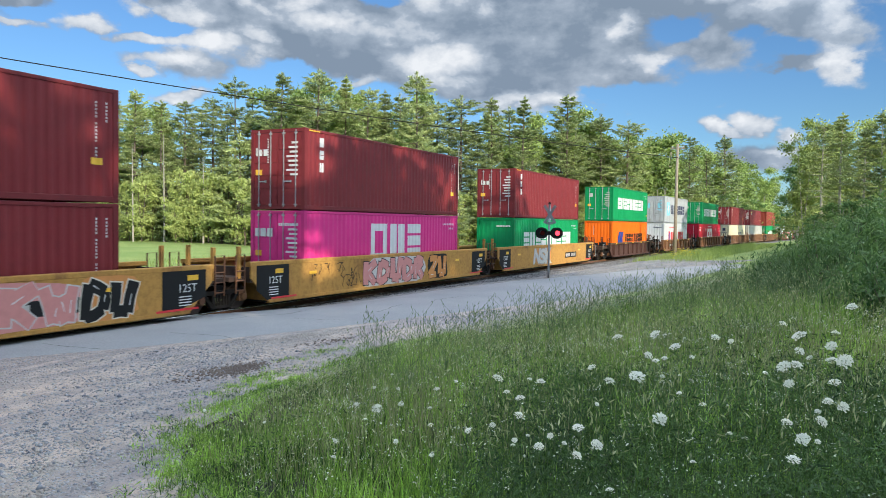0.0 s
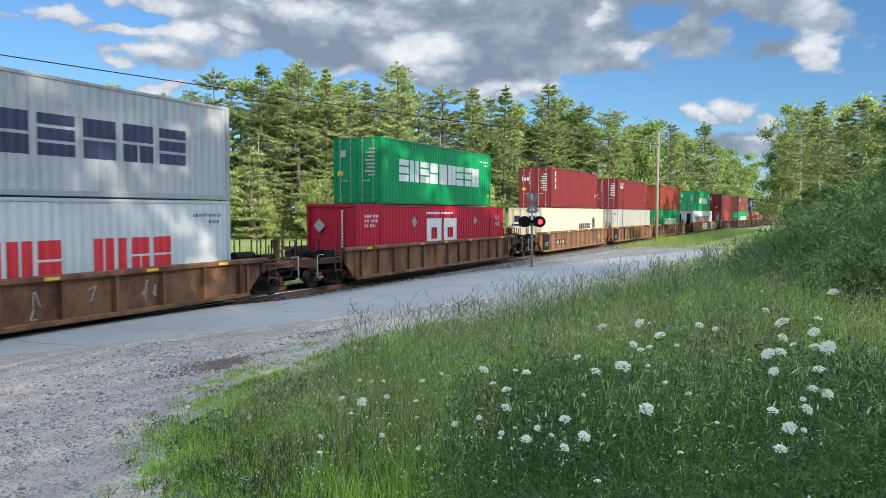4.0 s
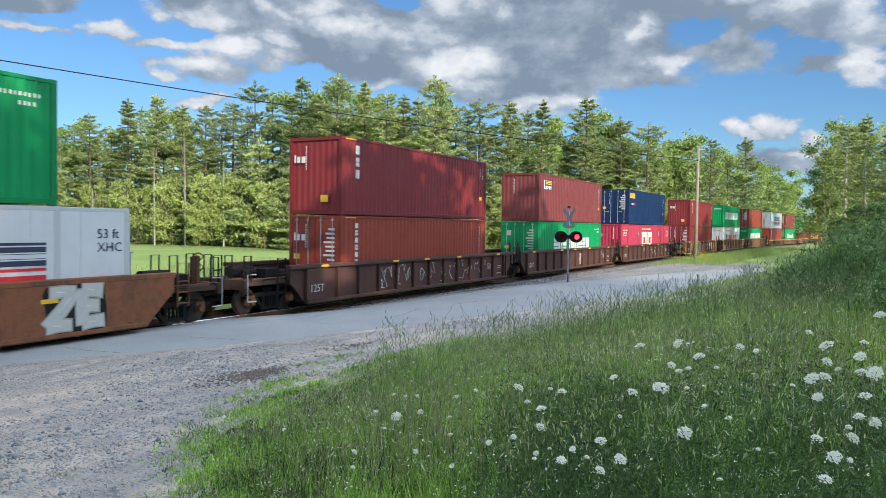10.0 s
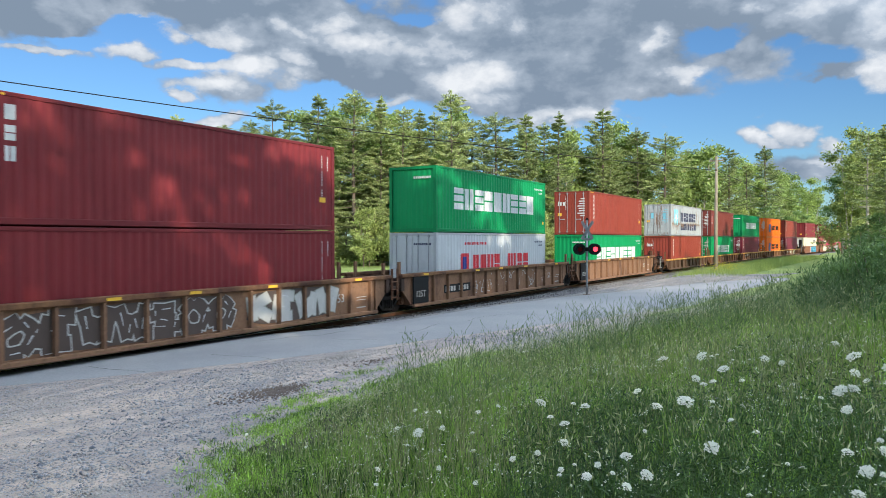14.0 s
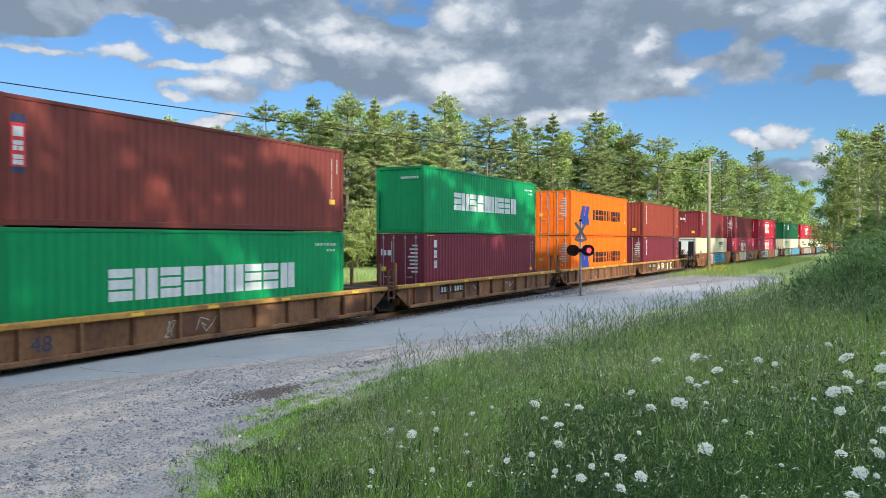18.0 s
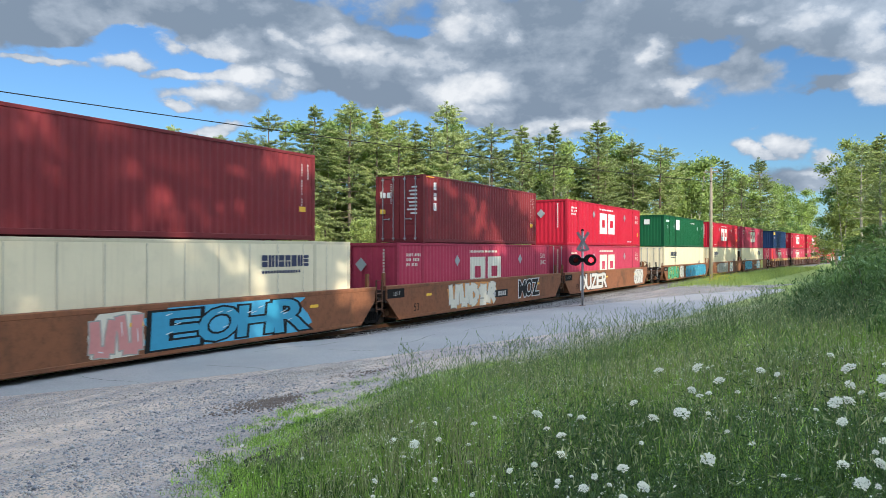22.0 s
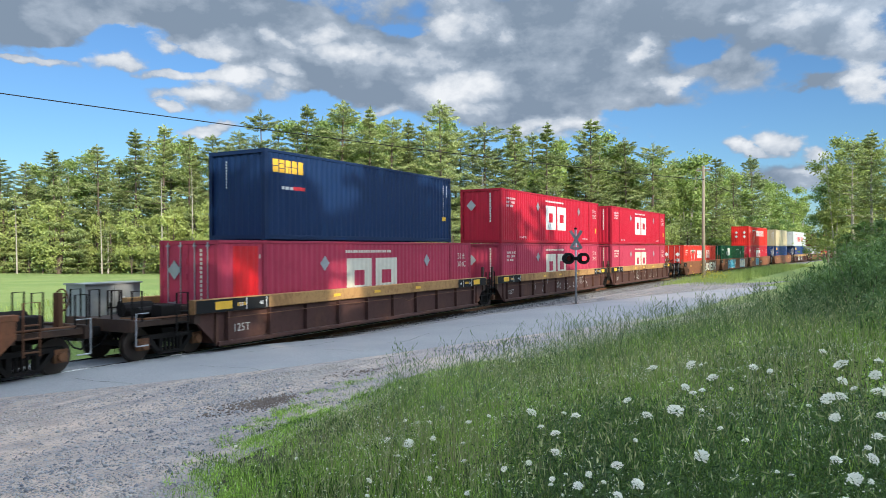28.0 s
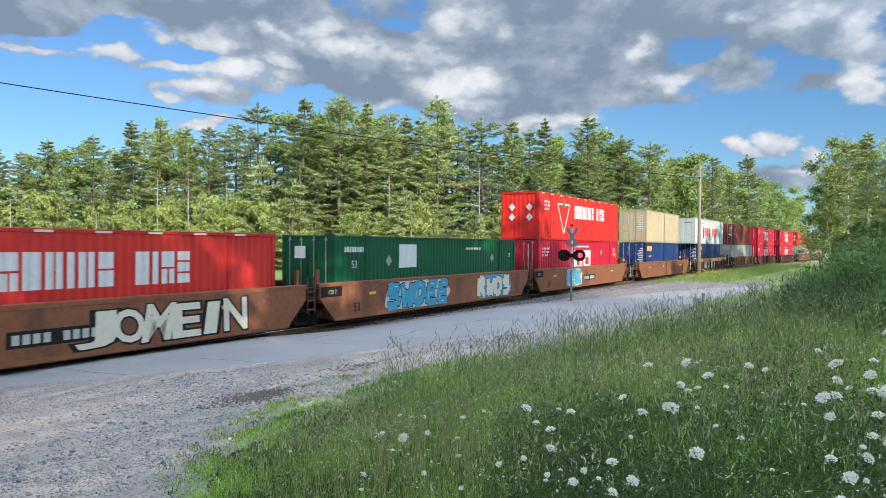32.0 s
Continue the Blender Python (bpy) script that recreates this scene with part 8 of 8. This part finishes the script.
# ripe stalks
sx, sy = scatter(36000, 5, 34, -2, 9, mrng, lambda x, y: on_bank(x, y) & (y < grass_edge(x) - 0.2))
blades("ripe_grass", sx, sy, mrng.uniform(0.4, 0.9, len(sx)) * rise(sx, sy, 0.2) * np.where(sx > 13, 0.7, 1), mrng.uniform(0.004, 0.008, len(sx)), 0.22, DRY_GRASS, "ripe straw-coloured grass stalks", 3, 2)
# branched dark seed stalks that stand over the grass
stalks = Geo()
srng = random.Random(9)
for n_stalk in range(800):
    d, az = (srng.uniform(8.5, 24), radians(srng.uniform(57, 88))) if n_stalk < 500 else (srng.uniform(11, 30), radians(srng.uniform(86.2, 92) if n_stalk > 560 else srng.uniform(80, 86)))
    x, y = d * math.sin(az), d * math.cos(az)
    if y > float(grass_edge(x)) - 0.4 or y < -2.5:
        continue
    z, h = gz(x, y), srng.uniform(0.55, 1.15) if n_stalk < 500 else srng.uniform(0.6, 1.1)
    lean = (srng.uniform(-0.2, 0.2), srng.uniform(-0.2, 0.2))
    at = lambda t: (x + lean[0] * t * t, y + lean[1] * t * t, z + h * t)
    stalks.pipe([at(0), at(0.5), at(1)], 0.0032, 3)
    for _ in range(srng.randint(4, 9)):
        t, a, r = srng.uniform(0.45, 0.95), srng.uniform(0, 6.3), srng.uniform(0.08, 0.28)
        p = at(t)
        q = (p[0] + r * math.cos(a), p[1] + r * math.sin(a), p[2] + r * srng.uniform(0.5, 1.1))
        stalks.tube(p, q, 0.0028, 0.002, 3, cap=False)
        stalks.tube(q, (q[0] + 0.02 * math.cos(a), q[1] + 0.02 * math.sin(a), q[2] + 0.05), 0.006, 0.002, 4)
tagged(part("seed_stalks", stalks, WEED), "thin branched seed stalks over the meadow grass", "weed", kind="stuff")
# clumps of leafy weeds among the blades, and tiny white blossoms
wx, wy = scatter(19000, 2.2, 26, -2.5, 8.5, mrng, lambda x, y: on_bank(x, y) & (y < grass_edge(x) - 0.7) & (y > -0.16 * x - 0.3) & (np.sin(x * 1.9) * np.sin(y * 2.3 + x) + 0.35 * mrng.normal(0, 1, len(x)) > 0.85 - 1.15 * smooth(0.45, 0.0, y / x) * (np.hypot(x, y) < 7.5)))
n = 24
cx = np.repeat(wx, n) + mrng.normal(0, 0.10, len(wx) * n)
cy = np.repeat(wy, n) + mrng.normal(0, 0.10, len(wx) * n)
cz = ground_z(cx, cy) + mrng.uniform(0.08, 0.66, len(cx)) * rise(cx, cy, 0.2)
tagged(put("leafy_weeds", leaf_cloud("leafy_weeds", np.stack([cx, cy, cz], -1), 0.8, 0.055, 0.010, mrng, SHADED_WEED, -0.35, 3), SHADED_WEED), "clumps of leafy green weeds in the meadow", "weed", kind="stuff")
# loose sprays of tiny white blossom between the weeds
brng = np.random.default_rng(77)
bx, by = scatter(1100, 3.0, 10, -1.6, 4.6, brng, lambda x, y: on_bank(x, y) & (y < grass_edge(x) - 0.5) & (y > -0.16 * x - 0.2))
n = 9
cx, cy = np.repeat(bx, n) + brng.normal(0, 0.035, len(bx) * n), np.repeat(by, n) + brng.normal(0, 0.035, len(bx) * n)
cz = ground_z(cx, cy) + np.repeat(brng.uniform(0.50, 0.68, len(bx)), n) * rise(cx, cy, 0.2) + brng.normal(0, 0.014, len(cx))
tagged(put("small_blossoms", leaf_cloud("small_blossoms", np.stack([cx, cy, cz], -1), 0.8, 0.013, 0.0055, brng, PETALS, 0.0, 4), PETALS), "loose sprays of tiny white blossom in the weeds", "flowers", kind="stuff")
# a thick tangle on the bank's near side, its shade painted into the dark leaf colour, and low weeds creeping out over
# the lot's edge
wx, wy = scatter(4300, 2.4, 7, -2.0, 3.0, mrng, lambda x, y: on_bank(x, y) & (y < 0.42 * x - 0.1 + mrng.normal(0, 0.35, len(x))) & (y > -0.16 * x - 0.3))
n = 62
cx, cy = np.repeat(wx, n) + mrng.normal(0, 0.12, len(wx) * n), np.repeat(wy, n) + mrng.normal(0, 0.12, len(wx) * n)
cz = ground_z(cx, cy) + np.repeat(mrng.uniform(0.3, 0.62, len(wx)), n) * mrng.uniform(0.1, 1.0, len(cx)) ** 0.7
tagged(put("weed_tangle", leaf_cloud("weed_tangle", np.stack([cx, cy, cz], -1), 0.8, 0.046, 0.0062, mrng, SHADED_WEED, -0.55, 3), SHADED_WEED), "thick dark green tangle of fine-leaved weeds with painted-in shade", "weed", kind="stuff")
wx = mrng.uniform(4.2, 17, 1700)
wy = grass_edge(wx) + mrng.normal(-0.1, 0.36, len(wx))
keep = np.sin(wx * 2.7) * np.sin(wx * 1.1 + 2) + mrng.normal(0, 0.6, len(wx)) > -0.35
wx = np.concatenate([wx[keep], mrng.normal(10.6, 0.6, 60), mrng.normal(9.2, 0.4, 34), mrng.normal(13.0, 0.9, 40)])       # and a few patches out on the lot
wy = np.concatenate([wy[keep], mrng.normal(8.9, 0.16, 60), mrng.normal(8.65, 0.14, 34), mrng.normal(9.5, 0.15, 40)])
n = 16
cx, cy = np.repeat(wx, n) + mrng.normal(0, 0.06, len(wx) * n), np.repeat(wy, n) + mrng.normal(0, 0.06, len(wx) * n)
cz = ground_z(cx, cy) + 0.04 + mrng.uniform(0.0, 0.16, len(cx)) * np.clip((grass_edge(cx) + 0.45 - cy) / 0.5, 0.3, 1)
tagged(put("edge_weeds", leaf_cloud("edge_weeds", np.stack([cx, cy, cz], -1), 0.7, 0.085, 0.010, mrng, BLADES, -0.95, 3), BLADES), "low green weeds at the gravel's edge", "weed", kind="stuff")
# pale seed heads on the grass, and yellow blossom by the wooden pole
hx, hy = scatter(42000, 4, 26, -2.2, 9, mrng, lambda x, y: on_bank(x, y) & (y < grass_edge(x) - 0.15) & (y > -0.16 * x - 0.3))
hz = ground_z(hx, hy) + mrng.uniform(0.38, 0.82, len(hx)) * rise(hx, hy, 0.3)
tagged(put("seed_heads", leaf_cloud("seed_heads", np.stack([hx, hy, hz], -1), 1.0, 0.055, 0.010, mrng, SEED, -1.0), SEED), "pale green seed heads of the meadow grass", "grass", kind="stuff")
yx, yy = mrng.normal(66.5, 2.6, 420), mrng.normal(10.4, 0.6, 420)
ok = road_distance(yx, yy) > ROAD_HALF + 0.2
yx, yy = yx[ok], yy[ok]
tagged(put("yellow_blossoms", leaf_cloud("yellow_blossoms", np.stack([yx, yy, ground_z(yx, yy) + mrng.uniform(0.35, 0.95, len(yx))], -1), 1.0, 0.075, 0.06, mrng, GOLD, 0.0), GOLD), "yellow blossoming weeds by the wooden pole", "flower", kind="stuff")
tx, ty = scatter(7600, 2.5, 14, -1.5, 8, mrng, lambda x, y: on_bank(x, y) & (y > -0.16 * x - 0.2) & (mrng.random(len(x)) < 0.25 + 0.6 * (grass_edge(x) - y < 2.6)))
tz = ground_z(tx, ty) + mrng.uniform(0.2, 0.6, len(tx)) * rise(tx, ty, 0.3)
tagged(put("tiny_blossoms", leaf_cloud("tiny_blossoms", np.stack([tx, ty, tz], -1), 1.0, 0.019, 0.016, mrng, PETALS, 0.0), PETALS), "tiny white and cream blossoms in the meadow", "flower", kind="stuff")
# the verge between track and road, and the field's fringe
vx = mrng.uniform(58, 130, 16000)
vy = track_ys(vx) - mrng.uniform(2.6, 8.5, len(vx))
ok = (road_distance(vx, vy) > ROAD_HALF + 0.3) & (mrng.random(len(vx)) < smooth(57, 68, vx))
blades("verge_grass", vx[ok], vy[ok], mrng.uniform(0.25, 0.75, ok.sum()), mrng.uniform(0.015, 0.03, ok.sum()), 0.35, FAR_BRUSH, "green verge grass beside the track", 4, 2)
gx = mrng.uniform(8, 120, 15000)
gy = track_ys(gx) + mrng.uniform(3.0, 26, len(gx))
blades("field_grass", gx, gy, mrng.uniform(0.25, 0.6, len(gx)), mrng.uniform(0.03, 0.06, len(gx)), 0.35, FAR_BRUSH, "sunlit tall grass of the field beyond the track", 5, 2)


def wild_carrot(seed):
    """Queen Anne's lace: thin stem and a slightly domed umbel of many small white florets."""
    rng = np.random.default_rng(seed)
    stem = Geo().pipe([(0, 0, -0.95), (0.02, 0.01, -0.5), (0.0, 0.0, -0.06)], 0.0035, 5)
    rays, flo = Geo(), Geo()
    for i in range(26):
        r = 0.052 * math.sqrt((i + 0.5) / 26)
        a = i * 2.39996
        c = Vector((r * math.cos(a), r * math.sin(a), 0.012 - 11.0 * r * r + rng.normal(0, 0.002)))
        rays.tube((0, 0, -0.055), c - Vector((0, 0, 0.006)), 0.0012, 0.0009, 4, cap=False)
        for j in range(13):
            q = c + Vector(tuple(rng.normal(0, 1, 3) * np.array([0.0055, 0.0055, 0.0022])))
            s = rng.uniform(0.0048, 0.0074)
            n = len(flo.v)
            b = rng.uniform(0, 6.3)
            flo.v += [(q.x + s * math.cos(b + k * 1.5708), q.y + s * math.sin(b + k * 1.5708), q.z + rng.normal(0, 0.001)) for k in range(4)]
            flo.f.append((n, n + 1, n + 2, n + 3))
    out = []
    stem.f += [tuple(len(stem.v) + i for i in f) for f in rays.f]
    stem.v += rays.v
    for g, nm in ((stem, "stem"), (flo, "umbel")):
        me = g.mesh(nm)
        me.materials.append(None)
        out.append(me)
    return out


CARROTS = [wild_carrot(i) for i in range(5)]


def flower(x, y, z, size, tilt, turn, k):
    """z: height of the flower head."""
    t = thing("wild_carrot_flower", "white flat-topped wild carrot flower on a thin green stem", "flower", "wild carrot flowers", m=pose(x, y, z, tilt, 0, turn) @ Matrix.Scale(size, 4))
    stem, umbel = CARROTS[k % 5]
    put("stem", stem, WEED, t)
    put("umbel", umbel, PETALS, t, None, "white umbel of tiny florets")
    return t

# Flower heads that stand out over the bank, then smaller ones scattered between them.
frng = random.Random(3)
LARGE = [(9.48, -0.42), (7.28, 0.08), (5.46, 0.13), (5.91, -0.25), (5.32, 1.08), (3.99, 1.01), (4.36, 0.74), (6.54, 4.04)]
MIDDLING = [(7.42, -0.22), (6.62, 0.05), (6.9, -0.18), (5.57, 0.05), (5.94, -0.17), (4.94, 0.08), (5.06, -0.17), (4.55, -0.13), (4.39, -0.2), (4.06, -0.1), (4.12, 0.06), (3.72, -0.02),
            (3.39, 0.01), (6.89, 1.61), (7.06, 1.3), (6.57, 1.03), (6.17, 1.17), (5.86, 1.57), (5.28, 1.27), (5.84, 2.38), (5.63, 1.92), (7.13, 3.65), (5.21, 1.94), (4.61, 1.71),
            (4.29, 1.21), (3.93, 1.33), (3.74, 1.05), (7.06, 0.75), (7.68, 0.22), (6.91, 4.57), (8.63, 4.82)]
SMALL = [(6.04, -0.02), (4.3, -0.08), (3.64, -0.08), (7.04, 1.2), (5.93, 1.07), (6.03, 1.02), (6.05, 0.81), (5.19, 0.88), (5.85, 2.79), (5.72, 2.05), (5.85, 3.05), (5.42, 2.82),
         (4.46, 2.3), (5.46, 2.15), (4.03, 1.52), (3.9, 1.48), (4.68, 1.2), (4.0, 0.32), (6.93, 0.61), (5.2, 0.23), (4.77, 0.7), (4.02, 1.21), (4.15, 1.48), (4.15, 1.34),
         (4.21, 1.91), (4.38, 1.81), (8.82, 5.23), (8.52, 5.76), (7.69, 4.64), (7.52, 4.36), (6.5, 3.73), (6.0, 5.11), (6.61, 6.57), (4.97, 2.89), (4.35, 3.05), (8.25, 5.16)]
for heads, lo, hi in ((LARGE, 0.85, 1.1), (MIDDLING, 0.55, 0.8), (SMALL, 0.30, 0.48)):
    for i, (x, y) in enumerate(heads):
        near = min(max(math.hypot(x, y) / 5.6, 0.72), 1.15)
        flower(x, y, gz(x, y) + (0.72 if y / x < 0.5 else 0.5), near * frng.uniform(lo, hi), frng.uniform(8, 50), math.degrees(math.atan2(-x, y)) + frng.uniform(-55, 55), i)
for i in range(90):
    d = frng.uniform(3.2, 15)
    az = radians(frng.uniform(50, 91))
    x, y = d * math.sin(az), d * math.cos(az)
    if y > float(grass_edge(x)) - 0.5 or frng.random() > 0.35 + 0.65 * (az > radians(74)):
        continue
    flower(x, y, gz(x, y) + frng.uniform(0.5, 0.72), frng.uniform(0.2, 0.4), frng.uniform(-45, 45), frng.uniform(0, 360), i)


def motions():
    """The whole train runs past at an even speed along the bend."""
    times = [0, 2, 4, 6, 8, 10, 12, 14, 16, 18, 20, 22, 24, 26, 28, 30, 32]
    for ob, mid, z in TRAIN:
        rows = []
        for t in times:
            x = mid - SPEED * t
            rows.append((t, pose(x, track_y(x), z, 0, 0, track_turn(x))))
        walk(ob, rows)


motions()
